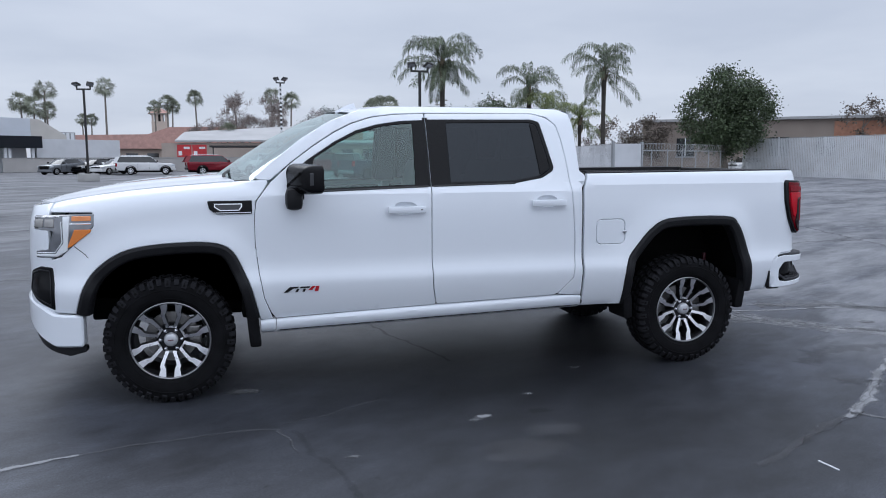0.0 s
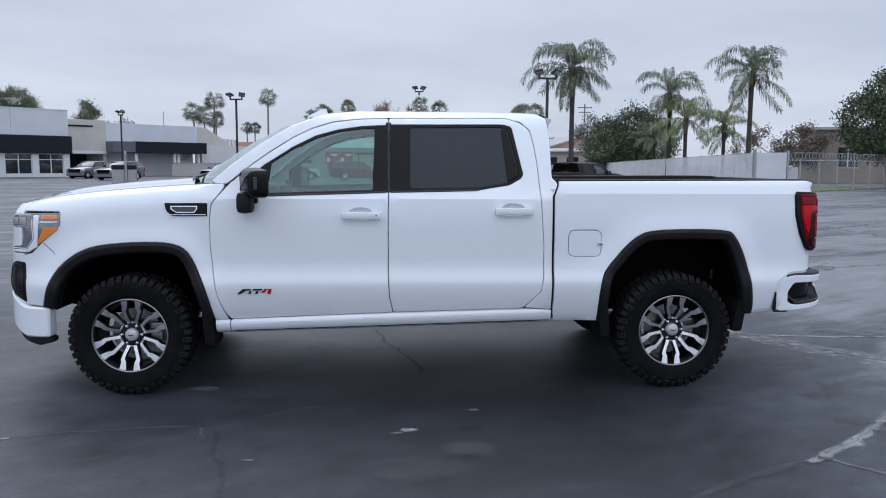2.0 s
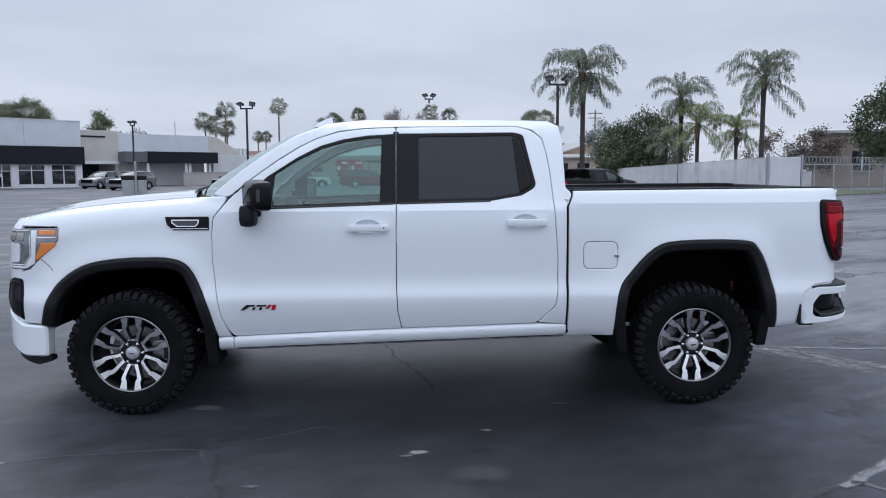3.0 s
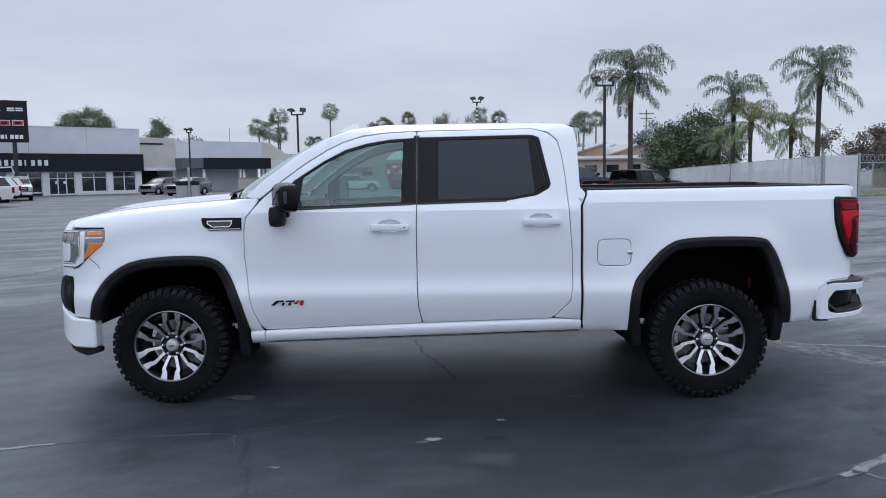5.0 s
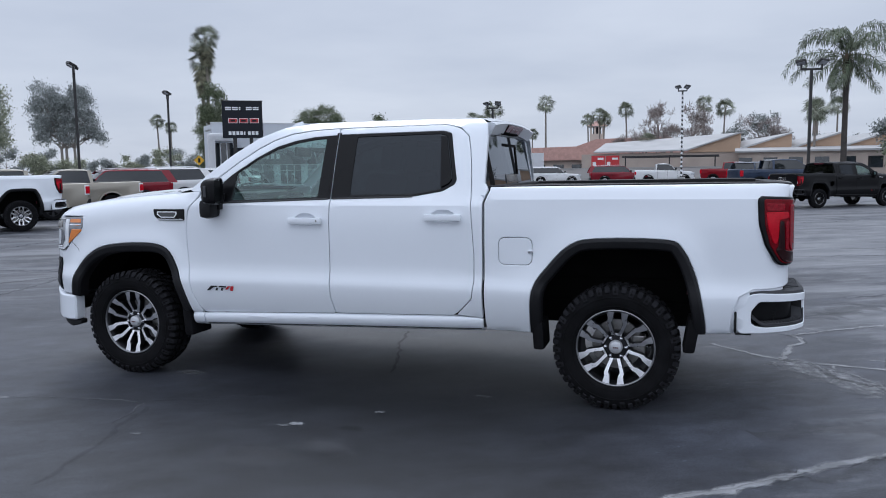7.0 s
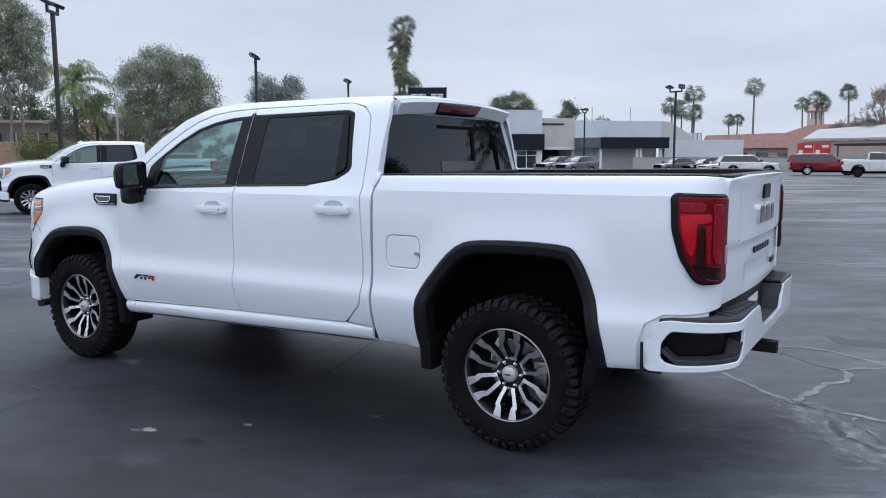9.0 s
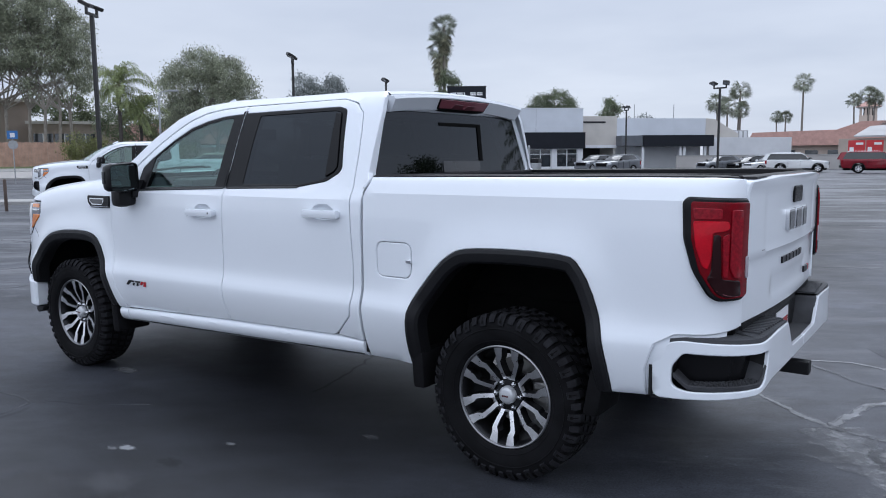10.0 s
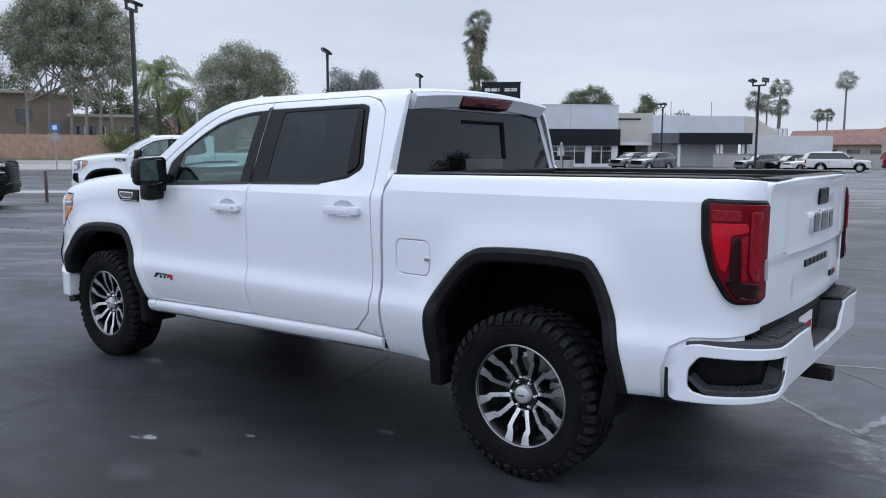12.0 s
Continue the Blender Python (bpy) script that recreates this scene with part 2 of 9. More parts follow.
def panel(outline, surf, rim=0.005, depth=0.025, grid=0.05, step=0.03, proud=0.0, holes=(), levels=(), crease=None):
    """A pressed sheet panel: its outline on a curved surface, with rounded edge and a folded-in flange."""
    loops = [dense([Vector(p[:2]) for p in outline], step)] + [dense([Vector(p[:2]) for p in h], step) for h in holes]
    insets = [shrink(lp, rim if k == 0 else -rim) for k, lp in enumerate(loops)]
    poly, inner = loops[0], insets[0]
    x0, x1 = min(p.x for p in poly), max(p.x for p in poly)
    z0, z1 = min(p.y for p in poly), max(p.y for p in poly)
    pts, edges = [], []
    for lp in insets:
        k = len(pts)
        edges += [(k + i, k + (i + 1) % len(lp)) for i in range(len(lp))]
        pts += lp
    border = list(pts)
    nx, nz = int((x1 - x0) / grid), int((z1 - z0) / grid)
    for i in range(1, nx + 1):
        for j in range(1, nz + 1):
            q = Vector((x0 + (x1 - x0) * i / (nx + 1), z0 + (z1 - z0) * j / (nz + 1)))
            if not any(abs(q.y - z) < 0.014 for z in levels) and inside(q, inner) and not any(inside(q, h) for h in insets[1:]) and min((q - p).length_squared for p in border) > (grid * 0.4) ** 2:
                pts.append(q)
    # close rows of points where the sheet is creased
    for z in levels:
        last = -2
        for i in range(1, nx + 1):
            q = Vector((x0 + (x1 - x0) * i / (nx + 1), z))
            if inside(q, inner) and not any(inside(q, h) for h in insets[1:]) and min((q - p).length_squared for p in border) > 0.006 ** 2:
                if last == i - 1:
                    edges.append((len(pts) - 1, len(pts)))
                last = i
                pts.append(q)
    vs, _, fs, _, _, _ = delaunay_2d_cdt(pts, edges, [], 0, 1e-6, True)
    bm = bmesh.new()
    top = [bm.verts.new(surf(v.x, v.y, proud)) for v in vs]
    for f in fs:
        c = sum((vs[i] for i in f), Vector((0, 0))) / len(f)
        if inside(c, inner) and not any(inside(c, h) for h in insets[1:]):
            bm.faces.new([top[i] for i in f])
    lookup = {(round(v.x, 4), round(v.y, 4)): i for i, v in enumerate(vs)}
    for lp, ins in zip(loops, insets):
        ring0 = [top[lookup[k]] if k in lookup else bm.verts.new(surf(p.x, p.y, proud)) for p in ins for k in [(round(p.x, 4), round(p.y, 4))]]
        ring1 = [bm.verts.new(surf(p.x, p.y, proud - rim)) for p in lp]
        ring2 = [bm.verts.new(surf(p.x, p.y, proud - rim - depth)) for p in lp]
        m = len(lp)
        for a, b in ((ring0, ring1), (ring1, ring2)):
            for k in range(m):
                quad = (a[k], a[(k + 1) % m], b[(k + 1) % m], b[k])
                if len(set(quad)) == 4:
                    try:
                        bm.faces.new(quad)
                    except ValueError:
                        pass
    for v in [v for v in bm.verts if not v.link_faces]:
        bm.verts.remove(v)
    if crease:
        for e in bm.edges:
            if all(abs(v.co.z - crease) < 1e-4 for v in e.verts):
                e.smooth = False
    bm.normal_update()
    return bm


def flipped(bm):
    """A mirror image across the long middle plane."""
    other = bm.copy()
    for v in other.verts:
        v.co.y = -v.co.y
    bmesh.ops.reverse_faces(other, faces=other.faces[:])
    return other


def both(name, bm, mat, parent, label="", smooth=35):
    """The same part on the left and on the right flank."""
    other = flipped(bm)
    a = part(name, bm, mat, parent, label, smooth)
    b = part(name, other, mat, parent, label, smooth)
    return a, b


def lerp_table(table, x):
    if x <= table[0][0]:
        return table[0][1]
    for (a, va), (b, vb) in zip(table, table[1:]):
        if x <= b:
            return va + (vb - va) * (x - a) / (b - a)
    return table[-1][1]


def smooth_table(table, n=9):
    """A table resampled through a smooth curve, to keep reflections soft."""
    out = []
    for i in range(len(table) - 1):
        p0, p1, p2, p3 = (table[max(0, min(len(table) - 1, k))] for k in (i - 1, i, i + 1, i + 2))
        for j in range(n):
            t = j / n
            out.append(tuple(0.5 * (2 * b + (c - a) * t + (2 * a - 5 * b + 4 * c - d) * t * t + (3 * b - a - 3 * c + d) * t ** 3)
                             for a, b, c, d in zip(p0, p1, p2, p3)))
    return out + [tuple(table[-1])]

# ---- the white pickup truck (front axle at x = 0, nose towards -x, flank at y = -1) ----
FLANK = smooth_table([(0.38, 0.885), (0.40, 0.90), (0.44, 0.918), (0.50, 0.945), (0.56, 0.972), (0.64, 0.996), (0.72, 1.011), (0.765, 1.012), (0.785, 1.008), (0.83, 0.994), (0.86, 0.988), (0.95, 0.986),
                      (1.10, 0.988), (1.22, 0.986), (1.30, 0.9815), (1.325, 0.9795), (1.330, 0.979), (1.335, 0.9762), (1.36, 0.9615), (1.40, 0.939), (1.50, 0.902), (1.65, 0.846), (1.80, 0.783),
                      (1.86, 0.752), (1.90, 0.715), (1.94, 0.62)])
SILL = smooth_table([(0.0, 0.915), (0.12, 0.945), (0.35, 0.966), (0.7, 0.978), (0.85, 0.977), (1.0, 0.968), (1.1, 0.955)])
BED_TOP = smooth_table([(1.28, 0.982), (1.34, 0.9795), (1.365, 0.978), (1.370, 0.9775), (1.375, 0.9752), (1.41, 0.960), (1.44, 0.945), (1.46, 0.926)])
CREASES = (0.755, 0.775, 0.80, 0.83, 0.86, 1.31, 1.330, 1.355)
BED_CREASES = (0.755, 0.775, 0.80, 0.83, 0.86, 1.34, 1.370, 1.395, 1.418, 1.436)
FENDER_FALL = smooth_table([(0.0, 0.852), (0.015, 0.895), (0.04, 0.940), (0.08, 0.967), (0.14, 0.984), (0.3, 1.0)])
FENDER_TOP = smooth_table([(-2.0, 1.255), (-0.95, 1.262), (-0.85, 1.272), (-0.72, 1.295), (-0.50, 1.335), (-0.15, 1.38), (0.35, 1.42), (0.70, 1.438)])
ARCH_F = [(-0.54, 0.62), (-0.49, 0.78), (-0.41, 0.895), (-0.27, 0.99), (-0.10, 1.03), (0.14, 1.043), (0.31, 1.03), (0.405, 0.975), (0.47, 0.85), (0.52, 0.72), (0.565, 0.53)]
ARCH_R = [(3.19, 0.48), (3.205, 0.77), (3.30, 0.925), (3.45, 1.075), (3.62, 1.12), (4.04, 1.12), (4.15, 1.065), (4.235, 0.88), (4.285, 0.64), (4.295, 0.53)]


def soften(pts, n=4):
    return [Vector(p) for p in smooth_table(pts, n)]


ARCHES = [soften(ARCH_F), soften(ARCH_R)]


def seg_dist(p, a, b):
    d = b - a
    t = max(0, min(1, (p - a).dot(d) / d.length_squared))
    return (p - a - d * t).length


def plan_curve(pts, s0, way):
    """A plan outline as arc length -> place and outward normal."""
    pts = smooth_table(pts, 8)
    s, rows = s0, []
    for i, p in enumerate(pts):
        if i:
            s += way * math.hypot(p[0] - pts[i - 1][0], p[1] - pts[i - 1][1])
        a, b = pts[max(0, i - 1)], pts[min(len(pts) - 1, i + 1)]
        t = Vector((b[0] - a[0], b[1] - a[1])).normalized()
        nrm = Vector((t.y, -t.x)) if way < 0 else Vector((-t.y, t.x))
        rows.append((s, p[0], p[1], nrm.x, nrm.y))
    return rows


NOSE = plan_curve([(-0.40, 1.0), (-0.555, 0.990), (-0.675, 0.955), (-0.768, 0.887), (-0.837, 0.76), (-0.878, 0.54), (-0.905, 0.27), (-0.915, 0.0)], -0.40, -1)
TAIL = plan_curve([(4.40, 1.0), (4.54, 0.994), (4.65, 0.972), (4.725, 0.93), (4.765, 0.87), (4.785, 0.79), (4.795, 0.70)], 4.40, 1)
REAR_BUMPER = plan_curve([(4.42, 0.985), (4.58, 0.990), (4.70, 0.972), (4.79, 0.930), (4.85, 0.870), (4.88, 0.80), (4.888, 0.60), (4.890, 0.35), (4.890, 0.0)], 4.42, 1)
FRONT_BUMPER = plan_curve([(-0.48, 1.01), (-0.62, 0.993), (-0.738, 0.925), (-0.828, 0.79), (-0.895, 0.57), (-0.938, 0.26), (-0.947, 0.0)], -0.48, -1)
S_NOSE, S_BUMP_R, S_BUMP_F = NOSE[-1][0], REAR_BUMPER[-1][0], FRONT_BUMPER[-1][0]


def along(rows, s):
    keyed = rows if rows[0][0] < rows[-1][0] else rows[::-1]
    if s <= keyed[0][0]:
        return keyed[0][1:]
    for a, b in zip(keyed, keyed[1:]):
        if s <= b[0]:
            t = (s - a[0]) / (b[0] - a[0])
            return tuple(u + (v - u) * t for u, v in zip(a[1:], b[1:]))
    return keyed[-1][1:]


def flank(s, z, off=0.0):
    """The body's left skin: s runs along the flank and round the nose and tail."""
    hw = lerp_table(FLANK, z)
    if s < 0.56 and z > 1.0:
        fall, k = lerp_table(FENDER_FALL, lerp_table(FENDER_TOP, s) - z), max(0.0, (s - 0.40) / 0.16)
        hw = min(hw, fall) * (1 - k) + hw * k
    elif s > 2.872 and z > 1.27:
        hw = lerp_table(BED_TOP, z)
    p = Vector((s, z))
    for arch in ARCHES:
        if arch[0].x - 0.5 < s < arch[-1].x + 0.5 and z < 1.4:
            d = min(seg_dist(p, a, b) for a, b in zip(arch, arch[1:]))
            hw += 0.024 * math.exp(-(d / 0.085) ** 2)
    x, py, nx, ny = s, 1.0, 0.0, 1.0
    if s < -0.40:
        x, py, nx, ny = along(NOSE, s)
        x += 0.07 * max(0.0, z - 1.0) * min(1.0, (-0.40 - s) / 0.5)
    elif s > 4.40:
        x, py, nx, ny = along(TAIL, s)
    return Vector((x + off * nx, -(py * hw + off * ny), z))


def bumper_skin(rows):
    def skin(s, z, off=0.0):
        x, y, nx, ny = along(rows, s)
        return Vector((x + off * nx, -(y + off * ny), z))
    return skin


def scaled(pts, centre, k):
    return [(centre[0] + (p[0] - centre[0]) * k, centre[1] + (p[1] - centre[1]) * k) for p in pts]


def make_wheel(parent, m, face):
    """One wheel at its hub, outer face towards -y."""
    bm = bmesh.new()
    lathe(bm, [(0.222, 0.13), (0.232, 0.0), (0.224, -0.07), (0.240, -0.105), (0.248, -0.112), (0.251, -0.105), (0.251, 0.13)], 56)
    lathe(bm, [(0.02, -0.045), (0.09, -0.045), (0.10, -0.02), (0.10, 0.02), (0.0005, 0.02)], 32)
    hub = part("wheel", bm, M_DARKALLOY, parent, "dark alloy wheel barrel", 40)
    hub.matrix_basis = m
    # tyre carcass with sidewall, shoulder and tread blocks
    bm = bmesh.new()
    prof = [(0.246, -0.098), (0.258, -0.116), (0.280, -0.128), (0.305, -0.136), (0.335, -0.136), (0.366, -0.130), (0.383, -0.120), (0.393, -0.10), (0.397, -0.05),
            (0.398, 0.0), (0.397, 0.05), (0.393, 0.10), (0.383, 0.120), (0.366, 0.130), (0.335, 0.136), (0.305, 0.136), (0.280, 0.128), (0.258, 0.116), (0.246, 0.098)]
    lathe(bm, prof, 72)
    lathe(bm, [(0.274, -0.1262), (0.278, -0.1295), (0.282, -0.1275)], 72)
    lathe(bm, [(0.332, -0.1355), (0.336, -0.139), (0.340, -0.1355)], 72)
    count = 46
    for k in range(count):
        a = 2 * math.pi * k / count
        rot = Matrix.Rotation(a, 4, "Y")
        long = k % 2 == 0
        for side in (-1, 1):
            r0, y0 = (0.352, 0.129) if long else (0.366, 0.126)
            pts = [(r0, y0), (r0 + 0.008, y0 + 0.012), (0.388, 0.132), (0.409, 0.112), (0.411, 0.070), (0.395, 0.070)]
            half = 0.0185 if long else 0.016
            rings = []
            for t in (-half, half):
                rings.append([bm.verts.new(rot @ Vector((t * (1 if j > 1 else 0.8), side * y, r - 0.004))) for j, (r, y) in enumerate(pts)])
            n = len(pts)
            for j in range(n - 1):
                bm.faces.new((rings[0][j], rings[0][j + 1], rings[1][j + 1], rings[1][j])).material_index = 2
            for rg in rings:
                bm.faces.new(rg)
            if long:
                # flat dark faces stand for the shade in the lug pockets
                for t0, t1, ra, rb in ((-0.007, 0.006, 0.371, 0.382), (-0.003, 0.001, 0.382, 0.402)):
                    f = bm.faces.new([bm.verts.new(rot @ Vector((t, side * (0.1425 - max(0.0, (r - 0.378) * 0.85)), r - 0.004))) for t, r in ((t0, ra), (t1, ra), (t1, rb), (t0, rb))])
                    f.material_index = 1
        for y0, y1, sh in ((-0.058, -0.012, 0.25), (0.008, 0.054, 0.75)):
            rr = rot @ Matrix.Rotation(2 * math.pi / count * sh, 4, "Y")
            vs = [bm.verts.new(rr @ Vector((x, y, r))) for r in (0.386, 0.405) for x, y in ((-0.022, y0), (0.016, y0 + 0.01), (0.022, y1), (-0.016, y1 - 0.01))]
            for f in ((4, 5, 6, 7), (0, 1, 5, 4), (1, 2, 6, 5), (2, 3, 7, 6), (3, 0, 4, 7)):
                bm.faces.new([vs[i] for i in f]).material_index = 2 if f[0] == 4 else 0
    part("tyre", bm, (M_TYRE, M_UNDER, M_TREAD), hub, "black all-terrain tyre with chunky shoulder lugs", 30)
    # machined face: a thin lip and six pairs of kinked spokes
    bm = bmesh.new()
    lathe(bm, [(0.240, -0.105), (0.243, -0.1145), (0.248, -0.1175), (0.2535, -0.114), (0.2535, -0.104)], 72)
    part("rim_lip", bm, M_LIP, hub, "", 30)
    edge_l = [(0.076, 0.011), (0.092, 0.0145), (0.120, 0.0255), (0.150, 0.0350), (0.166, 0.0380), (0.186, 0.0280), (0.246, 0.0230)]
    edge_r = [(0.236, 0.0700), (0.190, 0.0590), (0.170, 0.0640), (0.152, 0.0585), (0.120, 0.0475), (0.092, 0.0370), (0.076, 0.0330)]
    depth = lambda r: -0.062 - 0.046 * min(1, max(0, (r - 0.07) / 0.16)) ** 0.8
    for k in range(6):
        rot = Matrix.Rotation(math.pi / 3 * k + radians(3), 4, "Y")
        for sgn in (-1, 1):
            bm = bmesh.new()
            ring = [(r, sgn * t) for r, t in edge_l + edge_r]
            n = len(ring)
            top = [bm.verts.new(rot @ Vector((t, depth(r), r))) for r, t in ring]
            edge = [bm.verts.new(rot @ Vector((t * (1.0 if 0 < j < n - 1 else 0.9) + (0.002 if (j < n // 2) == (sgn < 0) else -0.002), depth(r) + 0.005, r))) for j, (r, t) in enumerate(ring)]
            low = [bm.verts.new(v.co + (rot @ Vector((0, 0.045, 0)))) for v in edge]
            for j in range(n // 2 - 1):
                bm.faces.new((top[j], top[j + 1], top[n - 2 - j], top[n - 1 - j]))
            for lo, hi in ((top, edge), (edge, low)):
                for j in range(n):
                    f = bm.faces.new((lo[j], lo[(j + 1) % n], hi[(j + 1) % n], hi[j]))
                    f.material_index = 1
            part("spoke", bm, (face, M_DARKALLOY), hub)
        bm = bmesh.new()
        box(bm, -0.0135, 0.0135, depth(0.08), depth(0.08) + 0.03, 0.0765, 0.0880, 0.001, rot)
        part("spoke_bridge", bm, face, hub)
    bm = bmesh.new()
    lathe(bm, [(0.040, -0.058), (0.080, -0.056), (0.088, -0.048), (0.088, -0.02)], 6)
    part("hub_plate", bm, M_DARKALLOY, hub, "dark six-sided hub plate", 20)
    bm = bmesh.new()
    lathe(bm, [(0.0005, -0.096), (0.026, -0.094), (0.038, -0.089), (0.043, -0.080), (0.045, -0.05)], 32)
    part("hub_cap", bm, M_HUBSILVER, hub, "brushed silver centre cap", 40)
    bm = bmesh.new()
    for dx, w in ((-0.012, 0.009), (0.0, 0.010), (0.012, 0.009)):
        box(bm, dx - w / 2, dx + w / 2, -0.0975, -0.094, -0.004, 0.004)
    part("cap_mark", bm, M_DARKRED, hub, "small red mark on the centre cap")
    for k in range(6):
        bm = bmesh.new()
        a = math.pi / 3 * k
        lathe(bm, [(0.0005, -0.083), (0.008, -0.081), (0.0125, -0.074), (0.0135, -0.045)], 10, centre=(0.066 * math.cos(a), 0, 0.066 * math.sin(a)))
        part("lug_nut", bm, M_CHROME, hub, "", 40)
    bm = bmesh.new()
    lathe(bm, [(0.06, 0.03), (0.165, 0.03), (0.165, 0.055), (0.06, 0.055)], 40)
    part("brake_disc", bm, M_STEEL, hub, "", 30)
    bm = bmesh.new()
    box(bm, 0.10, 0.185, -0.005, 0.075, -0.07, 0.07, 0.012)
    part("brake_caliper", bm, M_STEEL, hub)
    return hub


def arch_strip(arch, inner_gap, surf, proud):
    """Black wheel-arch cladding: a band along the arch with a deep inner lip."""
    bm = bmesh.new()
    pts = soften(arch, 6)
    cx = (pts[0].x + pts[-1].x) / 2
    low = Vector((cx, 0.5))
    rows = []
    for i, p in enumerate(pts):
        t = (pts[min(i + 1, len(pts) - 1)] - pts[max(i - 1, 0)]).normalized()
        nrm = Vector((t.y, -t.x))
        prof = []
        for k, (u, off) in enumerate(((0.0, 0.0), (0.004, proud), (0.02, proud + 0.006), (inner_gap * 0.55, proud + 0.004), (inner_gap, proud - 0.004),
                                      (inner_gap + 0.012, proud - 0.02), (inner_gap + 0.014, -0.09))):
            q = p + nrm * u
            base = surf(p.x, p.y, off)
            prof.append(bm.verts.new(Vector((base.x + (q.x - p.x), base.y, q.y))))
        rows.append(prof)
    for a, b in zip(rows, rows[1:]):
        for j in range(len(a) - 1):
            bm.faces.new((a[j], a[j + 1], b[j + 1], b[j]))
    for r in (rows[0], rows[-1]):
        bm.faces.new(r)
    return bm


def wheel_well(arch, gap):
    bm = bmesh.new()
    pts = soften(arch, 3)
    c = Vector(((pts[0].x + pts[-1].x) / 2, 0.55))
    rings = []
    for y in (-0.93, -0.45):
        rings.append([bm.verts.new((c.x + (p.x - c.x) * gap, y, c.y + (p.y - c.y) * gap)) for p in pts])
    for k in range(len(pts) - 1):
        bm.faces.new((rings[0][k], rings[0][k + 1], rings[1][k + 1], rings[1][k]))
    bm.faces.new(rings[1])
    return bm


def make_truck(paint, label, group="", m=None, wheel_face=None):
    M_PAINT = paint
    t = thing("pickup_truck", label, "pickup truck", group, m)

    def side(name, outline, mat=M_PAINT, label="", parent=t, surf=flank, smooth=35, **kw):
        return both(name, panel(outline, surf, **kw), mat, parent, label, smooth)

    arch_f, arch_r = [(p.x, p.y) for p in soften(ARCH_F, 3)], [(p.x, p.y) for p in soften(ARCH_R, 3)]
    # front fender
    side("front_fender", [(0.568, 0.512), (0.650, 0.512), (0.632, 0.562), (0.594, 0.662), (0.566, 0.83), (0.547, 1.02), (0.547, 1.2), (0.560, 1.297), (0.61, 1.362), (0.640, 1.41), (0.635, 1.432),
                          (0.35, 1.416), (0.1, 1.400), (-0.15, 1.379), (-0.35, 1.358), (-0.50, 1.334), (-0.62, 1.312), (-0.68, 1.297), (-0.69, 1.245), (-0.425, 1.243), (-0.43, 1.15), (-0.615, 0.972),
                          (-0.69, 0.95), (-0.69, 0.625)] + arch_f, grid=0.022)
    # front doors with window opening
    dlo_f = fillet([(0.815, 1.348), (0.832, 1.50), (0.90, 1.557), (1.09, 1.68), (1.24, 1.757), (1.39, 1.80), (1.55, 1.825), (1.731, 1.835), (1.731, 1.376)], 0.006)
    door_f = fillet([(0.672, 0.517), (0.64, 0.563), (0.60, 0.663), (0.572, 0.83), (0.553, 1.02), (0.553, 1.2), (0.567, 1.295), (0.66, 1.412), (0.80, 1.538), (0.95, 1.648), (1.10, 1.743),
                     (1.22, 1.803), (1.36, 1.848), (1.52, 1.869), (1.735, 1.879), (1.735, 1.37), (1.731, 1.2), (1.731, 0.82), (1.738, 0.67), (1.762, 0.556)], 0.012)
    door_f = [(p.x, p.y) for p in shrink(door_f, -0.0022)]
    CUP = lambda x, z: fillet([(x + 0.045, z - 0.030), (x + 0.045, z + 0.030), (x + 0.09, z + 0.050), (x + 0.16, z + 0.050), (x + 0.205, z + 0.030), (x + 0.205, z - 0.030)], 0.03)
    lf, rf = side("front_door", door_f, holes=[dlo_f, CUP(1.425, 1.222)], grid=0.045, rim=0.003, levels=CREASES, crease=1.330)
    dlo_r = fillet([(1.749, 1.378, 0.006), (1.749, 1.838, 0.006), (2.54, 1.845), (2.60, 1.828), (2.646, 1.60), (2.668, 1.50), (2.655, 1.472), (2.57, 1.424), (2.36, 1.390)], 0.02)
    door_r = fillet([(1.772, 0.557), (1.748, 0.67), (1.741, 0.82), (1.741, 1.2), (1.745, 1.37), (1.745, 1.879), (2.55, 1.886), (2.66, 1.857, 0.05), (2.722, 1.80), (2.745, 1.70), (2.762, 1.57), (2.775, 1.38),
                     (2.787, 1.2), (2.801, 1.0), (2.801, 0.81), (2.785, 0.70), (2.69, 0.603, 0.05), (2.655, 0.580)], 0.015)
    door_r = [(p.x, p.y) for p in shrink(door_r, -0.0022)]
    lr, rr = side("rear_door", door_r, holes=[dlo_r, CUP(2.462, 1.250)], grid=0.045, rim=0.003, levels=CREASES, crease=1.330)
    glass_f = fillet([(0.925, 1.368), (0.945, 1.565), (1.09, 1.66), (1.25, 1.737), (1.40, 1.78), (1.55, 1.803), (1.645, 1.809), (1.632, 1.388)], 0.012)
    glass_r = fillet([(1.885, 1.402), (1.89, 1.814), (2.52, 1.822), (2.572, 1.806), (2.618, 1.60), (2.636, 1.505), (2.618, 1.478), (2.55, 1.440), (2.36, 1.409)], 0.015)
    for (ld, rd), dlo, pane, mat in (((lf, rf), dlo_f, glass_f, M_GLASS), ((lr, rr), dlo_r, glass_r, M_PRIV)):
        trim = panel(dlo, flank, rim=0.004, depth=0.03, proud=0.001, holes=[pane])
        other = flipped(trim)
        part("window_trim", trim, M_GLOSSBLACK, ld, "black window surround", 30)
        part("window_trim", other, M_GLOSSBLACK, rd, "black window surround", 30)
        g = panel(pane, flank, rim=0.001, depth=0.002, proud=-0.004, grid=0.05)
        other = flipped(g)
        part("window_glass", g, mat, ld, "clear greenish glass" if mat == M_GLASS else "dark privacy glass", 12)
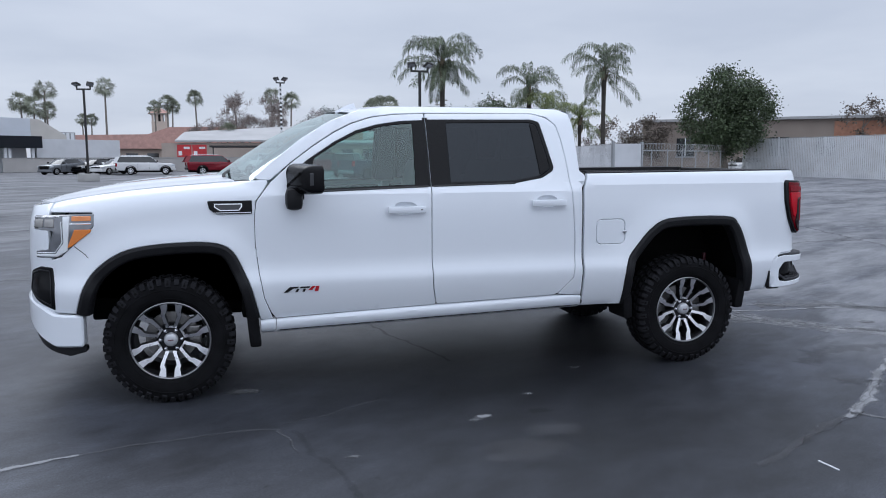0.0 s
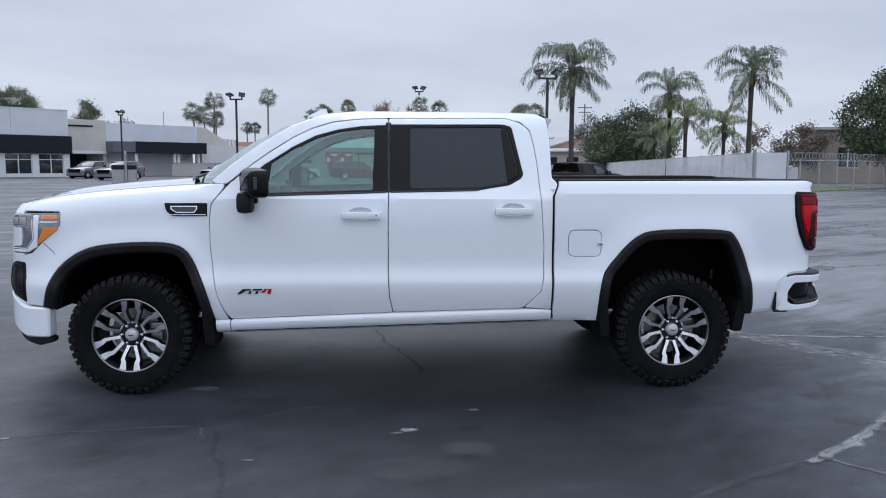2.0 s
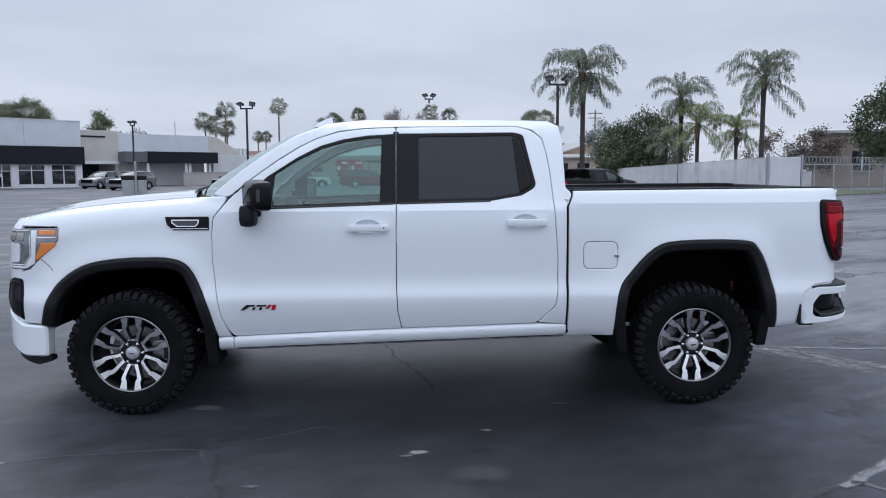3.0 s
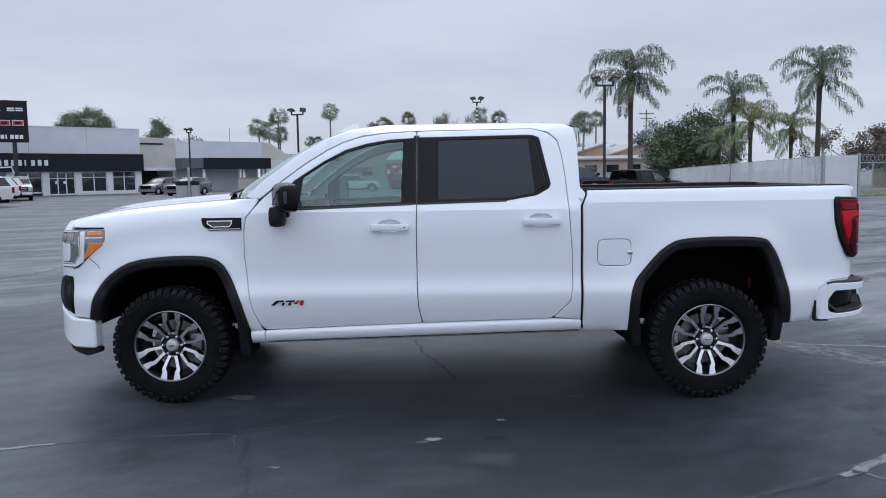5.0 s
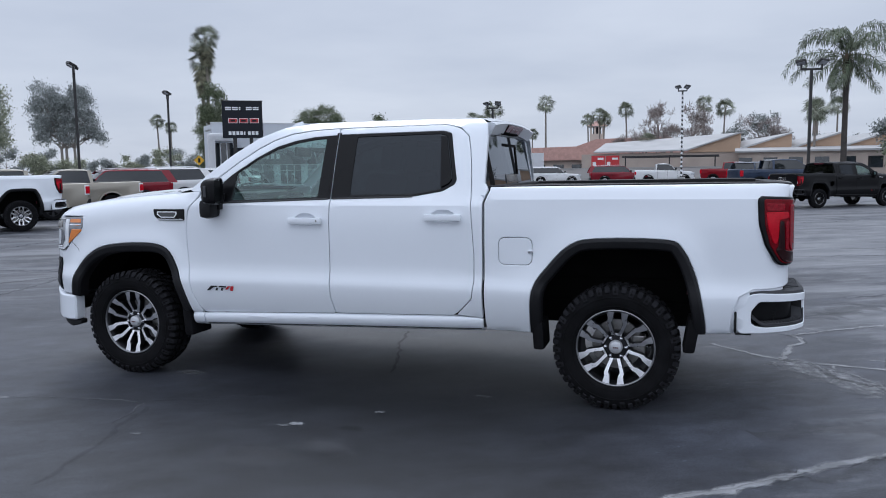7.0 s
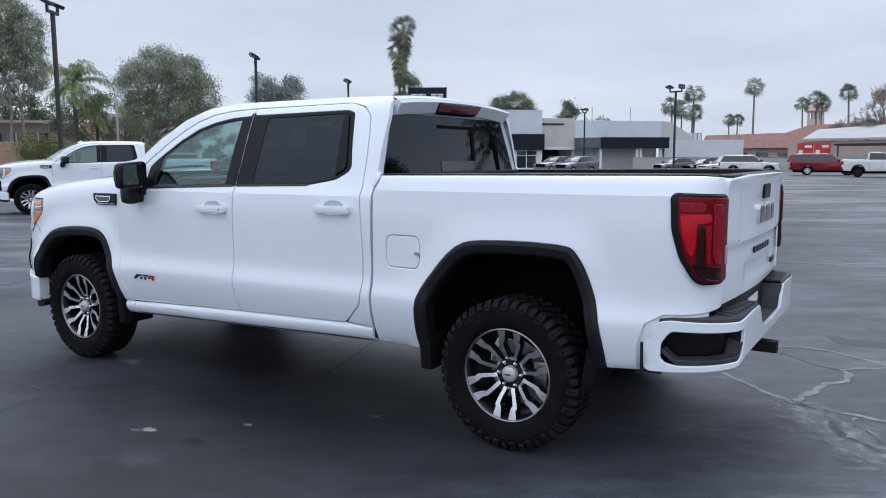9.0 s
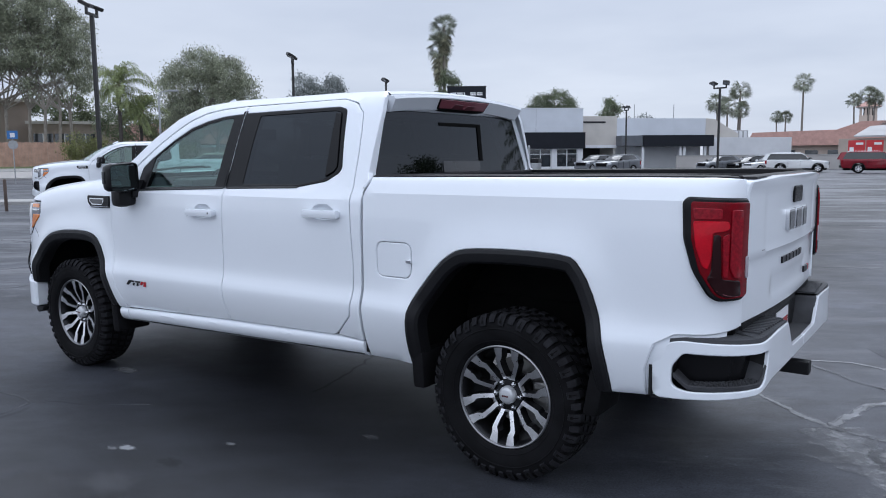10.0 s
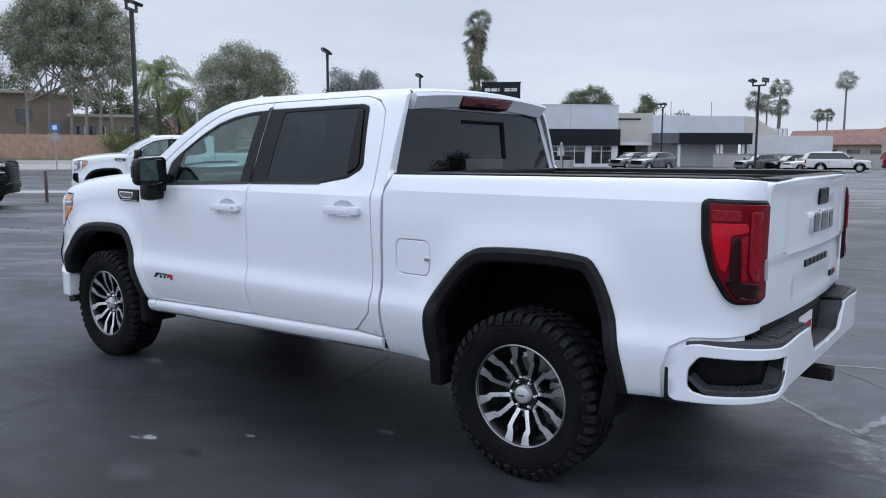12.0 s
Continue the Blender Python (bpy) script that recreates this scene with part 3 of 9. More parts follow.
        part("window_glass", other, mat, rd, "", 12)
    seal = panel(fillet([(2.556, 1.452), (2.524, 1.812), (2.566, 1.806), (2.612, 1.60), (2.630, 1.505), (2.612, 1.480)], 0.004), flank, rim=0.002, depth=0.01, proud=0.005)
    other = flipped(seal)
    part("window_divider", seal, M_GLOSSBLACK, lr)
    part("window_divider", other, M_GLOSSBLACK, rr)
    for (ld, rd), u0, u1 in (((lf, rf), 1.722, 1.7362), ((lr, rr), 1.7438, 1.758)):
        bm = panel([(u0, 1.374), (u0, 1.852), (u1, 1.852), (u1, 1.374)], flank, rim=0.001, depth=0.012, proud=0.0022)
        other = flipped(bm)
        part("pillar_cover", bm, M_GLOSSBLACK, ld)
        part("pillar_cover", other, M_GLOSSBLACK, rd)
    # belt seals
    for (ld, rd), a, b in (((lf, rf), (0.82, 1.349), (1.722, 1.377)), ((lr, rr), (1.757, 1.378), (2.36, 1.391))):
        bm = panel([(a[0], a[1] - 0.006), (b[0], b[1] - 0.006), (b[0], b[1] + 0.006), (a[0], a[1] + 0.006)], flank, rim=0.003, depth=0.01, proud=0.005)
        other = flipped(bm)
        part("belt_seal", bm, M_SEAL, ld)
        part("belt_seal", other, M_SEAL, rd)
    # door handles: a bar on two feet over a pressed cup
    for (ld, rd), x0, z0 in (((lf, rf), 1.425, 1.222), ((lr, rr), 2.462, 1.250)):
        bm = bmesh.new()
        y = -lerp_table(FLANK, z0)
        box(bm, x0, x0 + 0.262, y - 0.042, y - 0.014, z0 - 0.024, z0 + 0.022, 0.011)
        box(bm, x0 + 0.012, x0 + 0.05, y - 0.03, y + 0.01, z0 - 0.018, z0 + 0.016, 0.006)
        box(bm, x0 + 0.205, x0 + 0.255, y - 0.03, y + 0.01, z0 - 0.018, z0 + 0.016, 0.006)
        other = flipped(bm)
        part("door_handle", bm, M_PAINT, ld, "white pull handle", 40)
        part("door_handle", other, M_PAINT, rd, "white pull handle", 40)
        if x0 < 2:
            bm = bmesh.new()
            box(bm, x0 + 0.226, x0 + 0.236, y - 0.0435, y - 0.040, z0 - 0.005, z0 + 0.005, 0.001)
            part("key_cap", bm, M_SEAL, ld)
        bowl = lambda s, z, off=0.0, cx=x0 + 0.125, cz=z0 + 0.008: flank(s, z, off - 0.024 * max(0.0, 1 - ((s - cx) / 0.085) ** 2 - ((z - cz) / 0.045) ** 2) ** 0.6)
        cup = panel([(p.x, p.y) for p in shrink(CUP(x0, z0), -0.002)], bowl, rim=0.001, depth=0.002, grid=0.008, step=0.012, proud=0.0)
        other = flipped(cup)
        part("handle_cup", cup, M_PAINT, ld, "", 40)
        part("handle_cup", other, M_PAINT, rd, "", 40)
    # rest of the cab side, rocker
    side("cab_side", fillet([(0.655, 1.428), (0.796, 1.545), (0.946, 1.655), (1.096, 1.750), (1.217, 1.810), (1.357, 1.855), (1.52, 1.875), (1.745, 1.885), (2.55, 1.891), (2.665, 1.862), (2.728, 1.803),
                              (2.751, 1.70), (2.768, 1.57), (2.781, 1.38), (2.793, 1.2), (2.807, 1.0), (2.807, 0.81), (2.791, 0.695), (2.695, 0.598), (2.68, 0.581), (2.862, 0.565), (2.862, 1.345),
                              (2.898, 1.428), (2.892, 1.445), (2.866, 1.475), (2.862, 1.80), (2.845, 1.89), (2.79, 1.928), (2.4, 1.938), (1.5, 1.936), (1.28, 1.905), (1.07, 1.824), (0.87, 1.702), (0.67, 1.548), (0.555, 1.447), (0.58, 1.43)], 0.008), grid=0.05, depth=0.03, levels=CREASES, crease=1.330)
    def sill(s, z, off=0.0):
        low, high = 0.412 + (s - 0.668) * 0.0255, 0.508 + (s - 0.668) * 0.030
        u = max(0.0, min(1.1, (z - low) / (high - low)))
        return Vector((s, -(lerp_table(SILL, u) + off), z))

    side("rocker_panel", fillet([(0.668, 0.412), (0.671, 0.508), (1.765, 0.5505), (2.66, 0.5735), (2.865, 0.5605), (2.865, 0.468)], 0.008), label="white sill under the doors", surf=sill, grid=0.018, step=0.02, rim=0.003)
    side("sill_groove", [(0.69, 0.428), (0.69, 0.4345), (2.85, 0.4905), (2.85, 0.484)], M_SEAL, "", surf=sill, grid=0.05, rim=0.0008, depth=0.004, proud=0.0012)
    side("fender_foot", [(0.572, 0.412), (0.568, 0.509), (0.6655, 0.5085), (0.6625, 0.412)], surf=sill, grid=0.018, step=0.02, rim=0.002)
    # roof
    bm = bmesh.new()
    top = [(1.22, 1.885), (1.32, 1.912), (1.5, 1.934), (2.0, 1.938), (2.4, 1.938), (2.72, 1.932), (2.80, 1.926), (2.862, 1.905)]
    rows = []
    for i in range(34):
        x = 1.22 + (2.862 - 1.22) * i / 33
        z = lerp_table(top, x)
        hw = lerp_table(FLANK, z) - 0.004
        row = []
        for j in range(21):
            u = j / 10 - 1
            front = 0.10 * (1 - u * u) * max(0.0, (1.6 - x) / 0.38)
            row.append(bm.verts.new((x - front, u * hw, z + 0.030 * (1 - abs(u) ** 2.2) - 0.002)))
        rows.append(row)
    for a, b in zip(rows, rows[1:]):
        for j in range(20):
            bm.faces.new((a[j], a[j + 1], b[j + 1], b[j]))
    low = [bm.verts.new(v.co - Vector((0, 0, 0.03))) for v in rows[-1]]
    for j in range(20):
        bm.faces.new((rows[-1][j], rows[-1][j + 1], low[j + 1], low[j]))
    part("roof", bm, M_PAINT, t, "", 40)
    # windshield
    pillar = [(0.53, 1.420), (0.67, 1.540), (0.87, 1.694), (1.07, 1.815), (1.22, 1.880)]
    bm = bmesh.new()
    rows = []
    for i in range(17):
        u = i / 16 * 4
        k = min(3, int(u))
        f = u - k
        x, z = (pillar[k][c] + (pillar[k + 1][c] - pillar[k][c]) * f for c in (0, 1))
        hw = min(lerp_table(FLANK, z), 0.92) - 0.030 - 0.022 * (1 - i / 16) ** 2
        rows.append([bm.verts.new((x - 0.25 * (1 - v * v) * (1 - 0.56 * i / 16), v * hw, z + 0.028 * (1 - v * v) - 0.004)) for v in (j / 8 - 1 for j in range(17))])
    for a, b in zip(rows, rows[1:]):
        for j in range(16):
            bm.faces.new((a[j], a[j + 1], b[j + 1], b[j]))
    part("windshield", bm, M_WINDSHIELD, t, "clear windshield", 60)
    # cowl and wipers
    bm = bmesh.new()
    rows = []
    for i, (dx, dz) in enumerate(((-0.13, -0.045), (-0.05, -0.05), (0.03, -0.02))):
        rows.append([bm.verts.new((0.50 + dx - 0.17 * (1 - v * v), v * 0.86, 1.448 + dz + 0.028 * (1 - v * v))) for v in (j / 8 - 1 for j in range(17))])
    for a, b in zip(rows, rows[1:]):
        for j in range(16):
            bm.faces.new((a[j], a[j + 1], b[j + 1], b[j]))
    part("cowl", bm, M_CLAD, t, "black cowl below the windshield", 60)
    for y0 in (-0.62, 0.05):
        bm = bmesh.new()
        tube(bm, [(0.36, y0, 1.43), (0.36, y0 + 0.05, 1.462), (0.40, y0 + 0.30, 1.492), (0.42, y0 + 0.55, 1.50)], [0.014, 0.011, 0.008, 0.006], 6)
        tube(bm, [(0.47, y0 + 0.02, 1.475), (0.40, y0 + 0.30, 1.487), (0.40, y0 + 0.62, 1.492)], 0.006, 6)
        part("wiper", bm, M_SEAL, t, "", 50)
    # hood
    bm = bmesh.new()
    mid = smooth_table([(-0.95, 1.27), (-0.88, 1.30), (-0.78, 1.325), (-0.62, 1.358), (-0.35, 1.403), (0.0, 1.436), (0.42, 1.462)])
    rows = []
    for i in range(30):
        f = i / 29
        row = []
        for j in range(25):
            u = j / 12 - 1
            nose = -0.865 + 0.19 * abs(u) ** 3.2
            x = nose + (0.43 - 0.12 * (1 - u * u) - nose) * f
            edge = lerp_table(FENDER_TOP, max(-0.84, x - 0.02)) + 0.004
            py = 0.862 if x > -0.40 else 0.862 * max(0.55, along(NOSE, x - 0.04)[1])
            w = u * py
            ridge = 0.012 * math.exp(-((abs(u) - 0.55) / 0.10) ** 2)
            z = edge + (max(lerp_table(mid, x - 0.05), edge) - edge) * (1 - abs(u) ** 2.6) + ridge * min(1, max(0, (x + 0.8) * 3))
            if j in (0, 24):
                lip = bm.verts.new((x, w * 0.998, z - 0.045))
            row += [lip, bm.verts.new((x, w, z))] if j == 0 else [bm.verts.new((x, w, z)), lip] if j == 24 else [bm.verts.new((x, w, z))]
        rows.append(row)
    for a, b in zip(rows, rows[1:]):
        for j in range(26):
            bm.faces.new((a[j], a[j + 1], b[j + 1], b[j]))
    low = [bm.verts.new(v.co + Vector((0.01, 0, -0.04))) for v in rows[0]]
    for j in range(26):
        bm.faces.new((rows[0][j], rows[0][j + 1], low[j + 1], low[j]))
    part("hood", bm, M_PAINT, t, "", 40)
    # nose: fascia, grille, air curtain, headlights, bumper
    side("front_fascia", [(-0.665, 0.63), (-0.665, 0.93), (-0.695, 1.0), (-0.695, 1.297), (-0.80, 1.285), (-0.95, 1.27), (S_NOSE, 1.265), (S_NOSE, 0.63)], grid=0.06, proud=0.0015, rim=0.001)
    side("grille", fillet([(-1.22, 0.70), (-1.16, 1.02), (-1.20, 1.19), (S_NOSE, 1.19), (S_NOSE, 0.66)], 0.03), M_GLOSSBLACK, "black mesh grille", proud=0.004)
    for k in range(6):
        side("grille_bar", [(-1.22, 0.74 + 0.07 * k), (-1.22, 0.765 + 0.07 * k), (S_NOSE, 0.765 + 0.07 * k), (S_NOSE, 0.74 + 0.07 * k)], M_DARKALLOY, proud=0.009, rim=0.003, depth=0.006)
    INTAKE = [(-0.668, 0.638), (-0.664, 0.80), (-0.672, 0.905), (-0.76, 0.912), (-0.87, 0.88), (-0.91, 0.76), (-0.80, 0.69)]
    side("air_intake", fillet(INTAKE, 0.015), M_GLOSSBLACK, "black air intake beside the grille", proud=0.008)
    hub_i = (-0.77, 0.80)
    side("intake_trim", fillet(scaled(INTAKE, hub_i, 0.84), 0.012), M_DARKALLOY, "dark metal trim round the intake", proud=0.012, rim=0.002, depth=0.006, holes=[fillet(scaled(INTAKE, hub_i, 0.76), 0.010)])
    hl, hr = side("headlight", fillet([(-0.83, 1.225), (-0.412, 1.236), (-0.415, 1.155), (-0.60, 0.985), (-0.665, 0.965), (-0.80, 0.963), (-0.80, 1.01), (-0.70, 1.02), (-0.665, 1.13), (-0.83, 1.14)], 0.010),
                  M_LAMPBODY, "clear headlight with amber side marker", proud=0.004)
    for nm, outline, mat, pr in (("amber_marker", [(-0.43, 1.222), (-0.545, 1.222), (-0.545, 1.192), (-0.43, 1.192)], M_AMBER, 0.009),
                                 ("amber_marker", [(-0.43, 1.14), (-0.53, 1.14), (-0.575, 1.025), (-0.55, 1.035), (-0.435, 1.125)], M_AMBER, 0.009),
                                 ("light_strip", [(-0.43, 1.180), (-0.56, 1.180), (-0.56, 1.170), (-0.43, 1.170)], M_CHROME, 0.009),
                                 ("light_strip", [(-0.555, 1.22), (-0.600, 1.22), (-0.596, 1.06), (-0.645, 0.992), (-0.79, 0.988), (-0.79, 0.974), (-0.635, 0.974), (-0.572, 1.01)], M_LAMPWHITE, 0.010),
                                 ("light_guide", [(-0.607, 1.19), (-0.613, 1.19), (-0.608, 1.062), (-0.650, 1.003), (-0.78, 1.0), (-0.78, 0.994), (-0.648, 0.996), (-0.601, 1.06)], M_LAMPWHITE, 0.010),
                                 ("projector", [(-0.655, 1.205), (-0.72, 1.203), (-0.72, 1.155), (-0.655, 1.152)], M_STEEL, 0.010),
                                 ("projector", [(-0.735, 1.203), (-0.81, 1.200), (-0.81, 1.155), (-0.735, 1.154)], M_STEEL, 0.010),
                                 ("light_strip", [(-0.62, 1.222), (-0.825, 1.217), (-0.825, 1.211), (-0.62, 1.215)], M_CHROME, 0.010)):
        bm = panel(fillet(outline, 0.006), flank, rim=0.003, depth=0.006, proud=pr)
        other = flipped(bm)
        part(nm, bm, mat, hl, "", 40)
        part(nm, other, mat, hr, "", 40)
    side("fascia_seam", [(-0.535, 1.040), (-0.470, 0.985), (-0.455, 0.962), (-0.459, 0.961), (-0.474, 0.982), (-0.539, 1.037)], M_SEAL, rim=0.0005, depth=0.003, proud=0.0006)
    fb = bumper_skin(FRONT_BUMPER)
    side("front_bumper", fillet([(-0.505, 0.408), (-0.502, 0.608), (-0.67, 0.615), (-0.77, 0.66), (-0.95, 0.70), (S_BUMP_F, 0.70), (S_BUMP_F, 0.55), (-0.95, 0.53), (-0.80, 0.462), (-0.68, 0.410)], 0.02), surf=fb, proud=0.01, rim=0.012, depth=0.08)
    side("chin", fillet([(-0.50, 0.370), (-0.50, 0.404), (-0.67, 0.406), (-0.80, 0.456), (-0.95, 0.524), (S_BUMP_F, 0.545), (S_BUMP_F, 0.42), (-0.95, 0.42), (-0.76, 0.375), (-0.60, 0.345)], 0.01), M_CLAD, "black lower valance", surf=fb, proud=-0.03, depth=0.06)
    # fender badge and side badge, drawn as plain shapes
    bl, br = side("fender_badge", fillet([(0.258, 1.302), (0.535, 1.302), (0.535, 1.216), (0.31, 1.216), (0.27, 1.25)], 0.008), M_GLOSSBLACK, "black fender badge with chrome outline", proud=0.012, depth=0.012)
    for outline, mat, pr in (([(0.30, 1.284), (0.475, 1.284), (0.475, 1.262), (0.455, 1.238), (0.335, 1.238), (0.30, 1.262)], M_CHROME, 0.016),
                             ([(0.308, 1.278), (0.466, 1.278), (0.466, 1.263), (0.451, 1.244), (0.340, 1.244), (0.308, 1.265)], M_BANDED, 0.0185),
                             ([(0.30, 1.228), (0.53, 1.228), (0.53, 1.223), (0.30, 1.223)], M_CHROME, 0.015)):
        bm = panel(outline, flank, rim=0.001, depth=0.003, proud=pr)
        other = flipped(bm)
        part("badge_plate", bm, mat, bl)
        part("badge_plate", other, mat, br)
    z = 0.692
    for name, outline, mat in (("badge_bar", [(0.722, z), (0.745, z), (0.785, z + 0.025), (0.812, z + 0.025), (0.818, z + 0.036), (0.762, z + 0.036)], M_DARKALLOY),
                               ("badge_bar", [(0.796, z), (0.812, z), (0.822, z + 0.020), (0.806, z + 0.020)], M_DARKALLOY),
                               ("badge_bar", [(0.826, z + 0.025), (0.832, z + 0.036), (0.892, z + 0.036), (0.888, z + 0.025)], M_DARKALLOY),
                               ("badge_bar", [(0.842, z), (0.857, z), (0.866, z + 0.021), (0.850, z + 0.021)], M_DARKALLOY),
                               ("badge_bar", [(0.880, z + 0.010), (0.908, z + 0.036), (0.928, z + 0.036), (0.906, z + 0.010)], M_RED),
                               ("badge_bar", [(0.922, z), (0.932, z + 0.036), (0.955, z + 0.036), (0.946, z)], M_RED)):
        side(name, outline, mat, "", rim=0.001, depth=0.004, proud=0.007, step=0.02)
    # bed sides
    bed = [(2.879, 0.478), (2.879, 1.350), (2.911, 1.426), (2.914, 1.452), (3.5, 1.456), (4.45, 1.462), (4.70, 1.462), (4.84, 1.455), (4.880, 1.448), (4.880, 0.846), (4.70, 0.824), (4.566, 0.818), (4.485, 0.772), (4.446, 0.66), (4.440, 0.535)]
    fuel = fillet([(2.975, 0.935, 0.05), (2.975, 1.12, 0.05), (3.205, 1.12, 0.05), (3.205, 0.935, 0.05)], 0.05, 6)
    side("bed_side", bed + arch_r[::-1], grid=0.05, holes=[fuel], levels=BED_CREASES, crease=1.370)
    bm = panel([(p.x, p.y) for p in shrink([Vector(p) for p in fuel], 0.0035)], flank, rim=0.003, depth=0.02, proud=-0.001)
    part("fuel_door", bm, M_PAINT, t, "", 40)
    bm = bmesh.new()
    box(bm, 3.178, 3.212, -1.002, -0.985, 1.018, 1.036, 0.004)
    part("fuel_catch", bm, M_CHROME, t)
    side("gap_seal", [(2.855, 0.545), (2.855, 1.34), (2.890, 1.425), (2.92, 1.425), (2.890, 1.34), (2.890, 0.545)], M_SEAL, proud=-0.065, rim=0.002)
    bm = bmesh.new()
    box(bm, 2.835, 2.885, -0.955, -0.90, 0.50, 0.56, 0.006)
    both("sill_end_cap", bm, M_CLAD, t)
    # bed rails, tub
    bm = bmesh.new()
    pts = [(2.925, 1.455), (3.5, 1.459), (4.40, 1.464), (4.62, 1.464), (4.70, 1.462), (4.765, 1.456)]
    rows = []
    for x, z in pts:
        w = 0.0 if x < 4.6 else 0.118 if x > 4.75 else 0.048 if x > 4.65 else 0.014
        rows.append([bm.verts.new((x, y, zz)) for y, zz in ((-0.913 + w, z - 0.04), (-0.912 + w, z + 0.004), (-0.90 + w, z + 0.009), (min(-0.80, -0.83 + w), z + 0.009), (min(-0.79, -0.81 + w), z + 0.004), (min(-0.79, -0.81 + w), z - 0.03))])
    for a, b in zip(rows, rows[1:]):
        for j in range(5):
            bm.faces.new((a[j], a[j + 1], b[j + 1], b[j]))
    for r in (rows[0], rows[-1]):
        bm.faces.new(r)
    both("bed_rail", bm, M_CLAD, t, "black plastic bed rail cap", 40)
    bm = bmesh.new()
    box(bm, 2.90, 4.76, -0.80, -0.76, 1.135, 1.44, 0.01)
    box(bm, 2.90, 3.14, -0.80, -0.76, 0.86, 1.15, 0.01)
    box(bm, 4.33, 4.76, -0.80, -0.76, 0.86, 1.15, 0.01)
    both("bed_wall", bm, M_CLAD, t)
    bm = bmesh.new()
    box(bm, 2.885, 4.76, -0.44, 0.44, 0.80, 0.86, 0.01)
    for sgn in (-1, 1):
        box(bm, 2.885, 3.14, min(sgn * 0.42, sgn * 0.80), max(sgn * 0.42, sgn * 0.80), 0.80, 0.86, 0.01)
        box(bm, 4.33, 4.76, min(sgn * 0.42, sgn * 0.80), max(sgn * 0.42, sgn * 0.80), 0.80, 0.86, 0.01)
    bf = part("bed_floor", bm, M_CLAD, t, "ribbed black bed floor")
    for k in range(7):
        bm = bmesh.new()
        box(bm, 2.93, 4.75, -0.405 + 0.125 * k, -0.345 + 0.125 * k, 0.855, 0.875, 0.006)
        part("floor_rib", bm, M_CLAD, bf)
    bm = bmesh.new()
    box(bm, 2.885, 2.925, -0.90, 0.90, 0.80, 1.462, 0.012)
    part("bed_front_wall", bm, M_CLAD, t)

    # tailgate
    def gate(y, z, off=0.0):
        lip = 0.014 * max(0.0, 1 - abs(z - 1.445) / 0.05)
        u = max(0.0, min(1.0, (0.575 - abs(y)) / 0.02)) * max(0.0, min(1.0, (z - 1.135) / 0.008)) * max(0.0, min(1.0, (1.40 - z) / 0.03))
        v = max(0.0, min(1.0, (0.42 - abs(y)) / 0.05)) * max(0.0, min(1.0, (1.03 - z) / 0.04)) * max(0.0, min(1.0, (z - 0.90) / 0.03))
        low = max(0.0, min(1.0, (1.135 - z) / 0.035))
        return Vector((4.793 + 0.038 * (1 - (y / 0.77) ** 2) + lip - 0.003 * u - 0.007 * v - 0.013 * low * low * (3 - 2 * low) + off - 0.02 * max(0, 1.0 - z), y, z))

    bm = panel(fillet([(-0.787, 0.850), (-0.787, 1.448), (-0.4, 1.462), (0.4, 1.462), (0.787, 1.448), (0.787, 0.850)], 0.02), gate, rim=0.006, depth=0.06, grid=0.022)
    tg = part("tailgate", bm, M_PAINT, t, "white tailgate", 30)
    bm = bmesh.new()
    box(bm, 4.70, 4.80, -0.70, 0.70, 1.430, 1.464, 0.01)
    part("tailgate_cap", bm, M_CLAD, tg)
    bm = panel(fillet([(-0.095, 1.325), (-0.095, 1.405), (0.095, 1.405), (0.095, 1.325)], 0.015), lambda y, z, off=0.0: Vector((gate(y, 1.418).x - 0.15 * (1.418 - z) * 0.1 + off, y, z)), proud=0.002, rim=0.004, depth=0.03)
    part("tailgate_handle", bm, M_GLOSSBLACK, tg, "black handle with camera")
    for y0, w in ((-0.225, 0.12), (-0.085, 0.15), (0.085, 0.12)):
        bm = panel(fillet([(y0, 1.20), (y0, 1.30), (y0 + w, 1.30), (y0 + w, 1.20)], 0.012), gate, proud=0.017, rim=0.003, depth=0.02)
        part("emblem_block", bm, M_CHROME, tg, "chrome-edged emblem block", 40)
        bm = panel(fillet([(y0 + 0.016, 1.206), (y0 + 0.016, 1.289), (y0 + w - 0.016, 1.289), (y0 + w - 0.016, 1.206)], 0.008), gate, proud=0.019, rim=0.002, depth=0.004)
        part("emblem_face", bm, M_BANDED, tg)
    for k in range(6):
        y0 = -0.235 + 0.078 * k
        bm = panel([(y0, 1.046), (y0, 1.078), (y0 + 0.060, 1.078), (y0 + 0.060, 1.046)], gate, proud=0.008, rim=0.002, depth=0.006)
        part("name_bar", bm, M_DARKALLOY, tg)
    for k in range(3):
        y0 = 0.385 + 0.058 * k
        bm = panel([(y0, 0.925), (y0, 0.957), (y0 + 0.046, 0.957), (y0 + 0.046, 0.925)], gate, proud=0.008, rim=0.002, depth=0.006)
        part("name_bar", bm, M_RED if k == 2 else M_DARKALLOY, tg)
    for pts in ([(-0.600, 1.142), (-0.600, 1.146), (0.600, 1.146), (0.600, 1.142)],):
        part("fold_seam", panel(pts, gate, proud=0.0008, rim=0.0005, depth=0.004), M_BANDGAP, tg)
    # body below the tailgate
    bm = bmesh.new()
    box(bm, 4.60, 4.775, -0.74, 0.74, 0.72, 0.86, 0.012)
    part("rear_sill", bm, M_CLAD, t)
